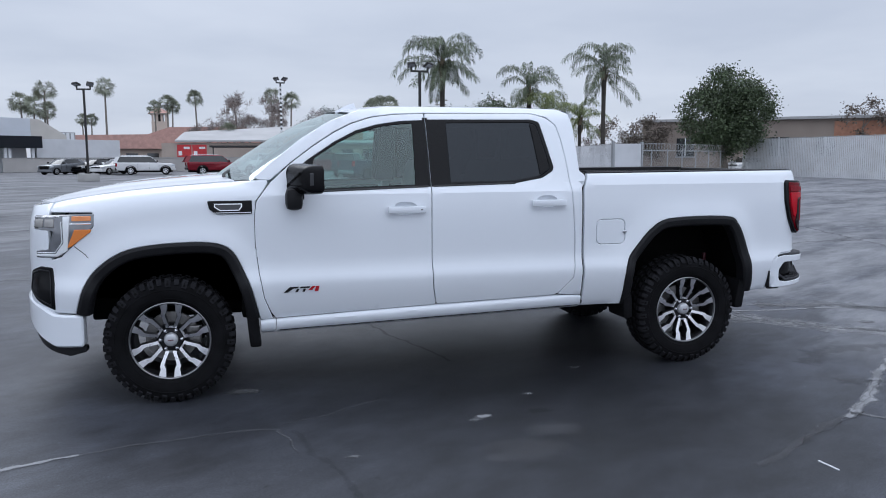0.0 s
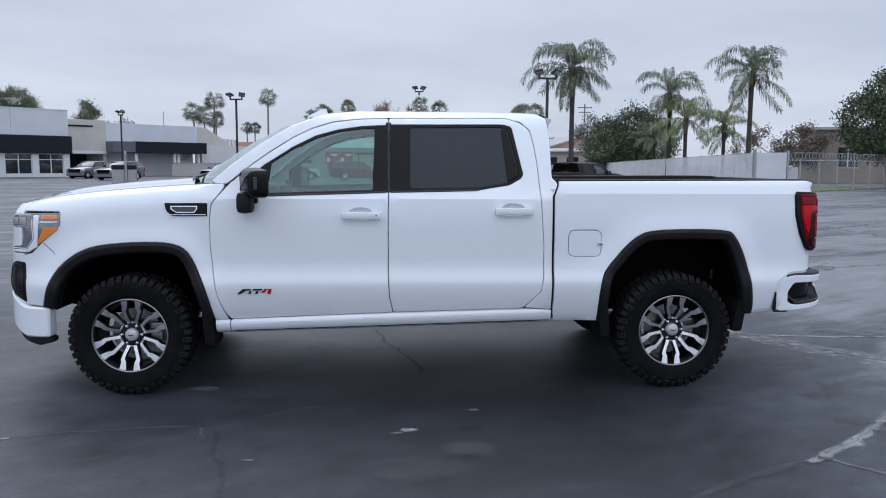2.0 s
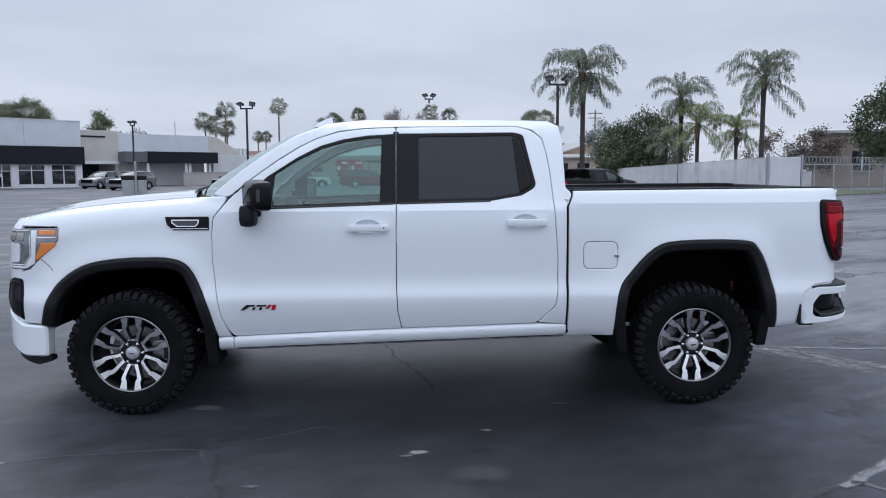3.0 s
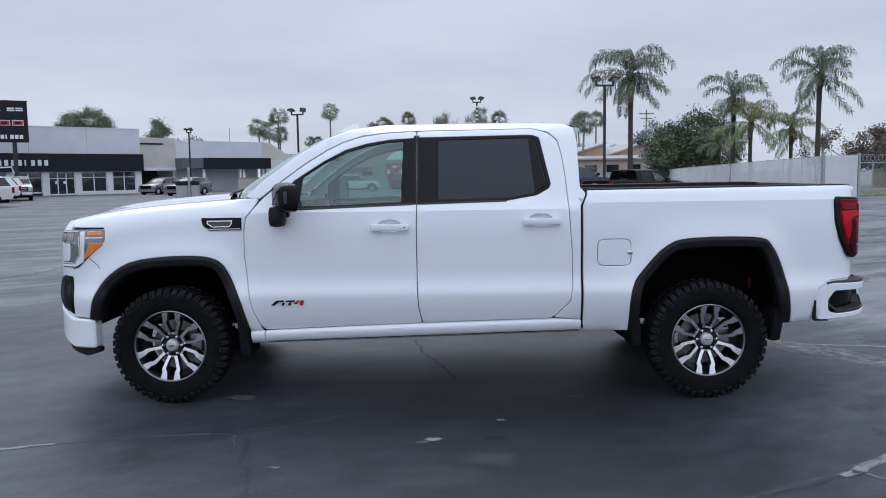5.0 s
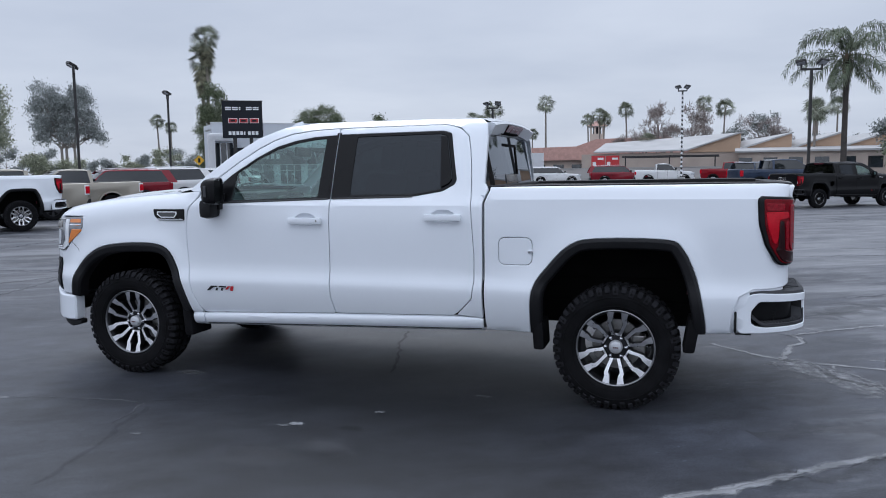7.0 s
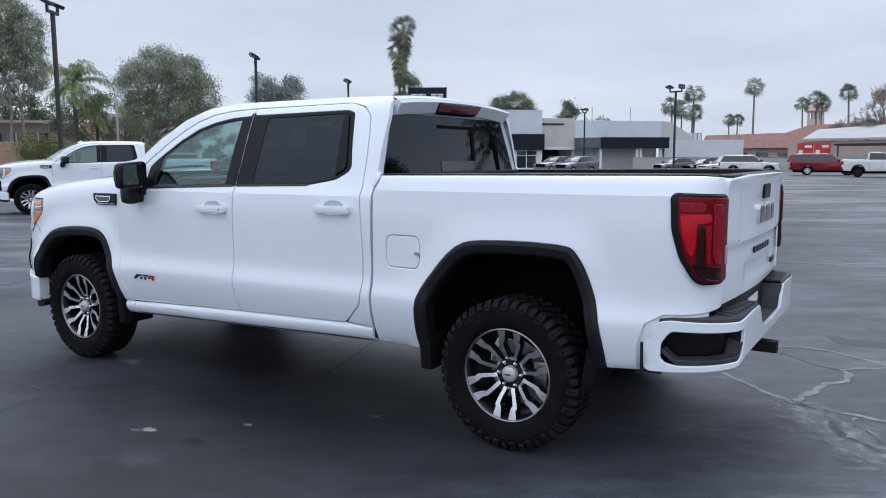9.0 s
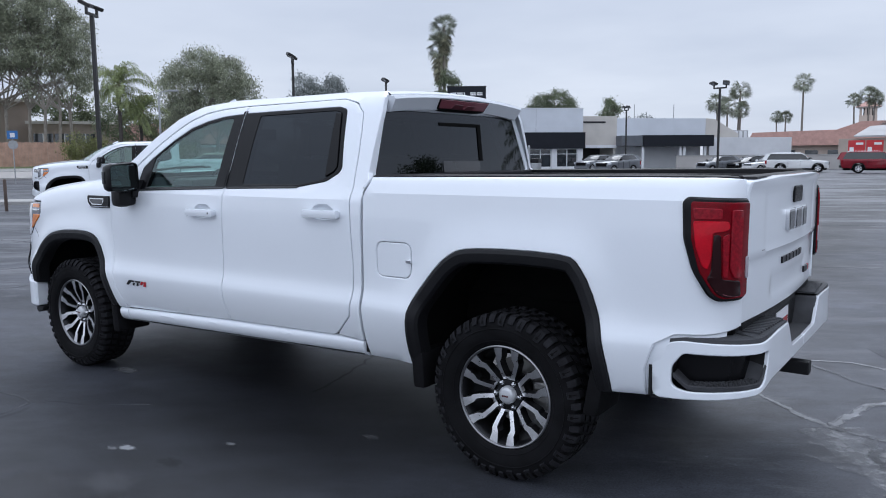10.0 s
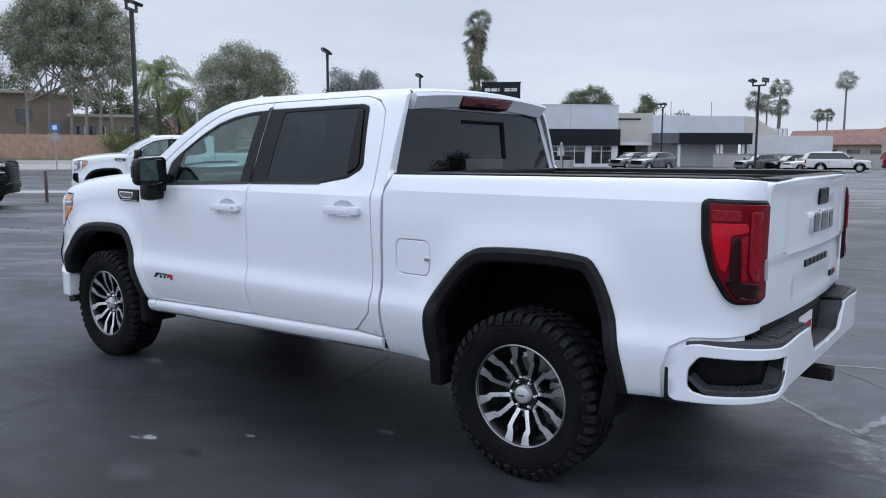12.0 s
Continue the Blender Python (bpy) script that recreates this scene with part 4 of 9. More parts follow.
    # tail lights stand out of the corner
    def bulge(s, z, off=0.0):
        u = max(0.0, min(1.0, (s - 4.55) / 0.22))
        return flank(s, z, off + 0.024 * u * u * (3 - 2 * u) - 0.020 * max(0.0, min(1.0, (s - 4.74) / 0.13)))

    lens = fillet([(4.578, 1.368), (4.596, 1.388), (4.874, 1.378), (4.874, 0.980), (4.84, 0.966), (4.712, 0.968), (4.682, 0.990), (4.624, 1.09), (4.586, 1.22)], 0.025)
    tl, tr = side("tail_light", lens, M_GLOSSBLACK, "dark-edged red tail light", proud=0.012, rim=0.008, depth=0.05, surf=bulge)
    for nm, outline, mat in (("red_lens", [(4.612, 1.370), (4.866, 1.362), (4.866, 0.988), (4.84, 0.978), (4.725, 0.980), (4.700, 1.0), (4.650, 1.09), (4.618, 1.22)], M_REDMID),
                             ("ribbed_lens", [(4.620, 1.345), (4.720, 1.342), (4.720, 1.298), (4.622, 1.298)], M_REDSOFT),
                             ("light_guide", [(4.622, 1.292), (4.742, 1.292), (4.748, 1.262), (4.728, 1.250), (4.692, 1.246), (4.690, 1.140), (4.678, 1.098), (4.660, 1.110), (4.634, 1.19)], M_REDLENS),
                             ("dark_lens", [(4.696, 1.238), (4.718, 1.238), (4.726, 1.060), (4.800, 1.050), (4.806, 0.988), (4.735, 0.986), (4.710, 1.000), (4.676, 1.060), (4.690, 1.090)], M_REDDARK),
                             ("light_column", [(4.752, 1.338), (4.806, 1.334), (4.806, 1.060), (4.770, 1.060), (4.752, 1.100)], M_REDSOFT),
                             ("ribbed_lens", [(4.724, 1.234), (4.748, 1.244), (4.746, 1.066), (4.730, 1.066)], M_REDSOFT),
                             ("light_strip", [(4.705, 1.012), (4.740, 0.990), (4.790, 0.986), (4.790, 0.992), (4.742, 0.997), (4.710, 1.018)], M_PINK),
                             ("reverse_lens", [(4.838, 1.145), (4.862, 1.145), (4.862, 1.055), (4.838, 1.055)], M_REVERSE)):
        bm = panel(fillet(outline, 0.012), bulge, proud=0.017 if nm == "red_lens" else 0.023, rim=0.003, depth=0.006)
        other = flipped(bm)
        part(nm, bm, mat, tl, "", 40)
        part(nm, other, mat, tr, "", 40)
    # rear bumper with corner steps
    rb = bumper_skin(REAR_BUMPER)
    hole = fillet([(4.556, 0.612), (4.556, 0.685), (4.602, 0.745), (4.98, 0.748), (5.022, 0.742), (5.010, 0.690), (4.975, 0.622), (4.935, 0.606), (4.63, 0.586), (4.578, 0.594)], 0.018)
    bm = panel(fillet([(4.476, 0.560), (4.472, 0.690), (4.50, 0.745), (4.552, 0.788), (4.60, 0.797), (4.95, 0.792), (5.20, 0.803), (5.375, 0.802), (5.480, 0.674), (S_BUMP_R, 0.668), (S_BUMP_R, 0.612), (5.25, 0.612),
                       (5.06, 0.608), (4.985, 0.592), (4.91, 0.576), (4.75, 0.562), (4.60, 0.550), (4.50, 0.544)], 0.014), rb, holes=[hole], rim=0.004, depth=0.012)
    bump = both("rear_bumper", bm, M_PAINT, t, "white rear bumper with corner steps")
    for b, flip in zip(bump, (False, True)):
        def sub(name, bm, mat, label="", smooth=35):
            if flip:
                bm2 = flipped(bm)
                bm.free()
                bm = bm2
            return part(name, bm, mat, b, label, smooth)
        sub("step_pocket", panel([(p.x, p.y) for p in shrink([Vector(p) for p in hole], -0.01)], rb, proud=-0.075, rim=0.002, depth=0.03), M_GLOSSBLACK, "black corner step pocket")
        bm = bmesh.new()
        loop = dense([Vector(p) for p in shrink([Vector(p) for p in hole], -0.003)], 0.03)
        rings = [[bm.verts.new(rb(p.x, p.y, o)) for p in loop] for o in (-0.006, -0.078)]
        for k in range(len(loop)):
            bm.faces.new((rings[0][k], rings[0][(k + 1) % len(loop)], rings[1][(k + 1) % len(loop)], rings[1][k]))
        sub("pocket_wall", bm, M_CLAD)
        # tray in the pocket: a raised lip and a studded tread behind it
        bm = bmesh.new()
        rows = []
        for i in range(25):
            u = i / 24
            s = 4.562 + (5.012 - 4.562) * u
            lift = 0.052 * max(0.0, 1 - u / 0.14) + 0.062 * max(0.0, (u - 0.86) / 0.14)
            x, y, nx, ny = along(REAR_BUMPER, s)
            rows.append([bm.verts.new((x + o * nx, -(y + o * ny), z + 0.020 + 0.022 * u + lift)) for o, z in ((-0.006, 0.568), (-0.004, 0.584), (-0.012, 0.588), (-0.016, 0.580), (-0.075, 0.588), (-0.075, 0.560))])
        for a, c in zip(rows, rows[1:]):
            for j in range(5):
                bm.faces.new((a[j], a[j + 1], c[j + 1], c[j]))
        sub("step_tread", bm, M_STEPPAD, "dark grey studded step tread")
        bm = bmesh.new()
        for i in range(16):
            for k in range(3):
                x, y, nx, ny = along(REAR_BUMPER, 4.635 + 0.021 * (i + 0.5 * (k % 2)))
                o = -0.027 - 0.017 * k
                box(bm, x + o * nx - 0.006, x + o * nx + 0.006, -(y + o * ny) - 0.004, -(y + o * ny) + 0.004, 0.606 + 0.001 * i, 0.618 + 0.001 * i)
        tagged(sub("tread_stud", bm, M_STEPPAD), kind="stuff")
        bm = bmesh.new()
        rows = []
        for i in range(25):
            s = 4.545 + (5.372 - 4.545) * i / 24
            x, y, nx, ny = along(REAR_BUMPER, s)
            zt = 0.806 if s > 4.60 else 0.796 + (s - 4.545) * 0.18
            xi, yi = (x, y - 0.09) if s < 4.62 else (min(x - 0.01, 4.76), max(0.0, y - 0.03) if s > 4.9 else y - 0.09)
            rows.append([bm.verts.new(c) for c in ((x - 0.006 * nx, -(y - 0.006 * ny), zt - 0.014), (x - 0.010 * nx, -(y - 0.010 * ny), zt + 0.004), (xi, -yi, zt + 0.008), (xi, -yi, zt - 0.03))])
        for a, c in zip(rows, rows[1:]):
            for j in range(3):
                bm.faces.new((a[j], a[j + 1], c[j + 1], c[j]))
        sub("step_pad", bm, M_STEPPAD, "ribbed black step pad")
        for k in range(11):
            bm = bmesh.new()
            yk = -0.405 - 0.034 * k
            box(bm, 4.775, 4.868 - 0.002 * k, yk - 0.010, yk + 0.010, 0.806, 0.820, 0.003)
            sub("step_rib", bm, M_STEPPAD)
        bm = bmesh.new()
        box(bm, 4.460, 4.474, -0.990, -0.955, 0.548, 0.68, 0.004)
        box(bm, 4.466, 4.560, -0.984, -0.955, 0.535, 0.544, 0.003)
        sub("bumper_end", bm, M_CLAD)
    bm = bmesh.new()
    box(bm, 4.68, 4.78, -0.36, 0.36, 0.60, 0.82, 0.02)
    part("plate_recess", bm, M_CLAD, t, "black licence plate recess")
    bm = bmesh.new()
    box(bm, 4.66, 4.880, -0.33, 0.33, 0.600, 0.664, 0.010)
    part("recess_floor", bm, M_STEPPAD, t, "dark grey plastic floor of the bumper recess")
    bm = bmesh.new()
    box(bm, 4.68, 4.880, -0.33, -0.275, 0.62, 0.800, 0.01)
    for v in bm.verts:
        v.co.y -= 0.62 * max(0.0, v.co.z - 0.640)
    both("recess_cheek", bm, M_STEPPAD, t)
    bm = bmesh.new()
    box(bm, 4.782, 4.788, -0.135, 0.135, 0.66, 0.785, 0.002)
    plate = part("licence_plate", bm, M_PLATE, t, "white paper dealer plate with red bar")
    bm = bmesh.new()
    box(bm, 4.789, 4.791, -0.11, 0.11, 0.705, 0.74)
    part("plate_bar", bm, M_RED, plate)
    bm = bmesh.new()
    box(bm, 4.78, 4.925, -0.034, 0.034, 0.472, 0.537, 0.006)
    part("tow_hitch", bm, M_CLAD, t, "black tow hitch receiver")
    bm = bmesh.new()
    tube(bm, [(4.5, -0.52, 0.53), (4.70, -0.60, 0.535), (4.79, -0.65, 0.535)], 0.028, 14, False)
    both("exhaust_tip", bm, M_CHROME, t)
    # wheel-arch cladding, wells, mud flaps
    for arch in (ARCH_F, ARCH_R):
        both("arch_cladding", arch_strip(arch, 0.060, flank, 0.010), M_CLAD, t, "black wheel-arch cladding", 20)
        both("wheel_well", wheel_well(arch, 0.99), M_UNDER, t, "", 60)
    for x0, z0, z1, lean in ((0.475, 0.33, 0.60, 0.02), (3.20, 0.37, 0.56, 0.01), (4.19, 0.40, 0.62, -0.03)):
        bm = bmesh.new()
        box(bm, x0, x0 + 0.075, -0.995, -0.74, z0, z1, 0.02)
        for v in bm.verts:
            if v.co.z < (z0 + z1) / 2:
                v.co.x += lean
        both("mud_flap", bm, M_TYRE, t, "black mud flap")
    # underside
    bm = bmesh.new()
    box(bm, 0.45, 2.95, -0.86, 0.86, 0.50, 0.62, 0.03)
    box(bm, -0.55, 4.60, -0.44, -0.34, 0.46, 0.60, 0.02)
    box(bm, -0.55, 4.60, 0.34, 0.44, 0.46, 0.60, 0.02)
    box(bm, -0.60, 0.55, -0.45, 0.45, 0.52, 1.15, 0.04)
    box(bm, 2.9, 4.72, -0.46, 0.46, 0.62, 0.80, 0.02)
    part("chassis_frame", bm, M_UNDER, t)
    bm = bmesh.new()
    tube(bm, [(3.745, -0.8, 0.41), (3.745, 0.8, 0.41)], 0.05, 12)
    tube(bm, [(3.60, 0, 0.41), (3.72, 0, 0.41), (3.80, 0, 0.41), (3.88, 0, 0.41)], [0.06, 0.15, 0.15, 0.05], 14)
    tube(bm, [(0, -0.8, 0.41), (0, 0.8, 0.41)], 0.045, 12)
    part("axle", bm, M_UNDER, t, "", 50)
    # shock absorber by the rear wheels
    bm = bmesh.new()
    tube(bm, [(4.20, -0.50, 0.70), (4.205, -0.50, 0.775)], 0.018, 10)
    both("shock_absorber", bm, M_DARKRED, t, "red shock absorber")
    side("bumper_filler", [(4.43, 0.53), (4.43, 0.66), (4.47, 0.78), (4.56, 0.835), (4.80, 0.86), (4.80, 0.77), (4.60, 0.755), (4.535, 0.705), (4.51, 0.55)], proud=-0.016, rim=0.002)
    # mirrors: a rounded shell, open to the rear, with the glass set into it
    shell = [Vector(p) for p in fillet([(-1.245, 1.350), (-1.245, 1.525), (-0.972, 1.540), (-0.968, 1.345), (-1.10, 1.338)], 0.04, 5)]

    def shell_ring(bm, x, inset):
        return [bm.verts.new((x + 0.42 * max(0.0, -1.0 - p.x), p.x, p.y)) for p in shrink(shell, inset)]

    bm = bmesh.new()
    rings = [shell_ring(bm, x, inset) for x, inset in ((0.752, 0.055), (0.762, 0.028), (0.780, 0.010), (0.805, 0.001), (0.868, 0.0), (0.876, 0.004), (0.876, 0.010), (0.866, 0.013))]
    for a, b in zip(rings, rings[1:]):
        for k in range(len(a)):
            bm.faces.new((a[k], a[(k + 1) % len(a)], b[(k + 1) % len(a)], b[k]))
    bm.faces.new(rings[0])
    ml, mr = both("door_mirror", bm, M_GLOSSBLACK, t, "black door mirror", 40)
    bm = bmesh.new()
    box(bm, 0.745, 0.855, -1.115, -1.0, 1.238, 1.38, 0.04)
    box(bm, 0.765, 0.850, -1.06, -0.975, 1.245, 1.33, 0.03)
    box(bm, 0.79, 0.87, -1.02, -0.93, 1.30, 1.42, 0.012)
    other = flipped(bm)
    part("mirror_foot", bm, M_CLAD, ml, "", 40)
    part("mirror_foot", other, M_CLAD, mr, "", 40)
    bm = bmesh.new()
    bm.faces.new(shell_ring(bm, 0.869, 0.011))
    other = flipped(bm)
    lamp = bmesh.new()
    box(lamp, 0.888, 0.912, -1.250, -1.235, 1.40, 1.48, 0.005)
    lamp2 = flipped(lamp)
    part("mirror_lamp", lamp, M_BANDED, ml)
    part("mirror_lamp", lamp2, M_BANDED, mr)
    part("mirror_glass", bm, M_MIRROR, ml)
    part("mirror_glass", other, M_MIRROR, mr)
    # rear window and cab back
    def back(y, z, off=0.0):
        return Vector((2.862 - 0.10 * max(0, z - 1.45) + off, y, z))

    win = fillet([(-0.845, 1.45), (-0.697, 1.822), (0.697, 1.822), (0.845, 1.45)], 0.03)
    bm = panel(fillet([(-0.935, 0.75), (-0.935, 1.38), (-0.905, 1.44), (-0.715, 1.895), (0.715, 1.895), (0.905, 1.44), (0.935, 1.38), (0.935, 0.75)], 0.01), back, holes=[win], rim=0.006, grid=0.08)
    cb = part("cab_back", bm, M_PAINT, t, "", 40)
    g = part("rear_window", panel([(p.x, p.y) for p in shrink([Vector(p) for p in win], 0.004)], back, proud=-0.004, rim=0.001, depth=0.003), M_REARPRIV, t, "dark privacy rear window", 40)
    for pts in ([(-0.20, 1.745), (-0.20, 1.766), (0.225, 1.766), (0.225, 1.745)], [(0.225, 1.53), (0.225, 1.766), (0.265, 1.766), (0.265, 1.53)]):
        part("sliding_frame", panel(pts, back, proud=0.002, rim=0.001, depth=0.004), M_UNDER, g)
    part("sliding_panel", panel([(-0.19, 1.462), (-0.19, 1.53), (0.225, 1.53), (0.225, 1.462)], back, proud=0.001, rim=0.001, depth=0.004), M_BANDED, g)
    # roof-edge visor with the third brake light
    bm = bmesh.new()
    rows = []
    for i in range(21):
        u = i / 10 - 1
        y = u * 0.712
        zt = 1.898 + 0.034 * (1 - abs(u) ** 2.2)
        rows.append([bm.verts.new(c) for c in ((2.83, y, zt), (2.890, y, zt - 0.008), (2.897, y * 0.99, zt - 0.022), (2.852, y * 0.97, zt - 0.090), (2.82, y * 0.97, zt - 0.090))])
    for a, b in zip(rows, rows[1:]):
        for j in range(4):
            bm.faces.new((a[j], a[j + 1], b[j + 1], b[j]))
    bm.faces.new(rows[0])
    bm.faces.new(rows[-1])
    part("roof_visor", bm, M_PAINT, t, "white visor over the rear window", 40)
    def visor_face(y, z, off=0.0):
        return Vector((2.903 - 0.66 * (1.908 - z) + off, y, z))

    bm = panel(fillet([(-0.262, 1.842), (-0.275, 1.902), (0.275, 1.902), (0.262, 1.842), (0.20, 1.832), (-0.20, 1.832)], 0.008), visor_face, proud=0.002, rim=0.004, depth=0.03)
    bl = part("brake_light", bm, M_UNDER, t, "high brake light with clear and red lens", 40)
    part("clear_lens", panel(fillet([(-0.252, 1.847), (-0.266, 1.897), (0.266, 1.897), (0.248, 1.847)], 0.006), visor_face, proud=0.006, rim=0.002, depth=0.004), M_PINK, bl)
    for pts in ([(-0.135, 1.846), (-0.105, 1.876), (-0.020, 1.874), (0.0, 1.846)], [(0.0, 1.846), (0.035, 1.872), (0.125, 1.872), (0.095, 1.846)]):
        part("red_segment", panel(pts, visor_face, proud=0.009, rim=0.002, depth=0.004), M_DARKRED, bl)
    # roof aerial fin
    bm = bmesh.new()
    rows = []
    for x, h, w in ((1.15, 0.000, 0.008), (1.19, 0.020, 0.022), (1.24, 0.046, 0.026), (1.285, 0.058, 0.020), (1.305, 0.0, 0.014)):
        rows.append([bm.verts.new(c) for c in ((x, -0.46 - w, 1.885), (x, -0.46 - w * 0.25, 1.908 + h), (x, -0.46 + w * 0.25, 1.908 + h), (x, -0.46 + w, 1.885))])
    for a, b in zip(rows, rows[1:]):
        for j in range(3):
            bm.faces.new((a[j], a[j + 1], b[j + 1], b[j]))
    part("roof_aerial", bm, M_PAINT, t, "small white shark-fin aerial", 40)
    # cabin
    bm = bmesh.new()
    box(bm, 0.55, 2.80, -0.84, 0.84, 0.62, 0.70, 0.02)
    part("cabin_floor", bm, M_CABIN, t)
    bm = bmesh.new()
    box(bm, 0.50, 0.92, -0.82, 0.82, 0.95, 1.36, 0.06)
    box(bm, 0.72, 0.98, -0.62, -0.12, 1.22, 1.42, 0.05)
    box(bm, 0.90, 0.96, -0.16, 0.16, 1.05, 1.40, 0.03)
    box(bm, 0.95, 1.95, -0.16, 0.16, 0.68, 1.02, 0.04)
    part("dashboard", bm, M_CABIN, t, "charcoal dashboard and console", 40)
    bm = bmesh.new()
    ringm = pose(1.12, -0.38, 1.20, 0, 65, 0)
    pts = [ringm @ Vector((0.19 * math.cos(a), 0.19 * math.sin(a), 0)) for a in (2 * math.pi * k / 24 for k in range(25))]
    tube(bm, pts, 0.016, 8, False)
    box(bm, -0.06, 0.06, -0.08, 0.08, -0.03, 0.02, 0.015, ringm)
    box(bm, -0.02, 0.02, -0.18, 0.18, -0.02, 0.01, 0.006, ringm)
    part("steering_wheel", bm, M_LEATHER, t, "black steering wheel", 40)
    for x, y, w in ((1.55, -0.40, 0.27), (1.55, 0.40, 0.27), (2.14, -0.42, 0.32), (2.14, 0.42, 0.32)):
        bm = bmesh.new()
        box(bm, x - 0.28, x + 0.28, y - w, y + w, 0.80, 0.98, 0.05)
        box(bm, 0.0, 0.15, y - w, y + w, 0.0, 0.66, 0.05, pose(x + 0.20, 0, 0.92, 0, 14, 0))
        box(bm, 0.0, 0.10, y - 0.13, y + 0.13, 0.0, 0.20, 0.04, pose(x + 0.39, 0, 1.58, 0, 10, 0))
        part("seat", bm, M_LEATHER, t, "black leather seat with headrest", 40)
    bm = bmesh.new()
    box(bm, 1.25, 2.80, -0.66, 0.66, 1.86, 1.885, 0.01)
    part("headliner", bm, M_CREAM, t)
    bm = bmesh.new()
    box(bm, 2.70, 2.78, -0.80, 0.80, 0.70, 1.43, 0.02)
    box(bm, 0.60, 1.70, -0.93, -0.88, 0.62, 1.33, 0.02)
    box(bm, 0.60, 1.70, 0.88, 0.93, 0.62, 1.33, 0.02)
    box(bm, 1.80, 2.75, -0.93, -0.88, 0.62, 1.34, 0.02)
    box(bm, 1.80, 2.75, 0.88, 0.93, 0.62, 1.34, 0.02)
    part("cabin_lining", bm, M_CABIN, t, "", 40)
    side("pillar_lining", [(1.67, 1.36), (1.69, 1.85), (1.83, 1.85), (1.84, 1.36)], M_CABIN, proud=-0.045, rim=0.01, depth=0.03)
    bm = bmesh.new()
    box(bm, 1.02, 1.06, -0.12, 0.12, 1.70, 1.78, 0.015)
    part("rear_view_mirror", bm, M_CABIN, t)
    # wheels
    for x, y, turn in ((0.0, -0.868, 0), (3.745, -0.868, 0), (0.0, 0.868, 180), (3.745, 0.868, 180)):
        make_wheel(t, pose(x, y, 0.407, 0, 0, turn), wheel_face or M_MACHINED)
    return t


M_LAMPBODY = material("headlight_bowl", (0.20, 0.205, 0.22), 0.15, metal=0.5, var=0.25, scale=20, coat=1.0)
M_LAMPWHITE = material("white_light_guide", (0.78, 0.80, 0.82), 0.15, var=0.05, coat=1.0)
M_DARKRED = material("dark_red_enamel", (0.10, 0.015, 0.025), 0.3, metal=0.3, var=0.1, coat=0.5)
M_BANDED = material("grey_frit_glass", (0.035, 0.036, 0.040), 0.2, var=0.1, coat=0.4)
M_LIP = material("brushed_rim_lip", (0.30, 0.30, 0.31), 0.4, metal=1.0, var=0.1)
M_REVERSE = material("reverse_lens", (0.42, 0.36, 0.40), 0.15, var=0.1, coat=0.5)
M_PINK = material("pale_red_lens", (0.24, 0.075, 0.095), 0.15, var=0.1, coat=0.5)
M_BANDGAP = material("panel_gap", (0.16, 0.165, 0.175), 0.6, var=0.1)
M_PLATE = material("paper_plate", (0.72, 0.72, 0.74), 0.5, var=0.05)
M_MIRROR = material("mirror_silver", (0.25, 0.29, 0.30), 0.02, metal=1.0, var=0.0, rvar=0.0)
truck = make_truck(M_PAINT, "white crew-cab off-road pickup truck parked on dark asphalt")

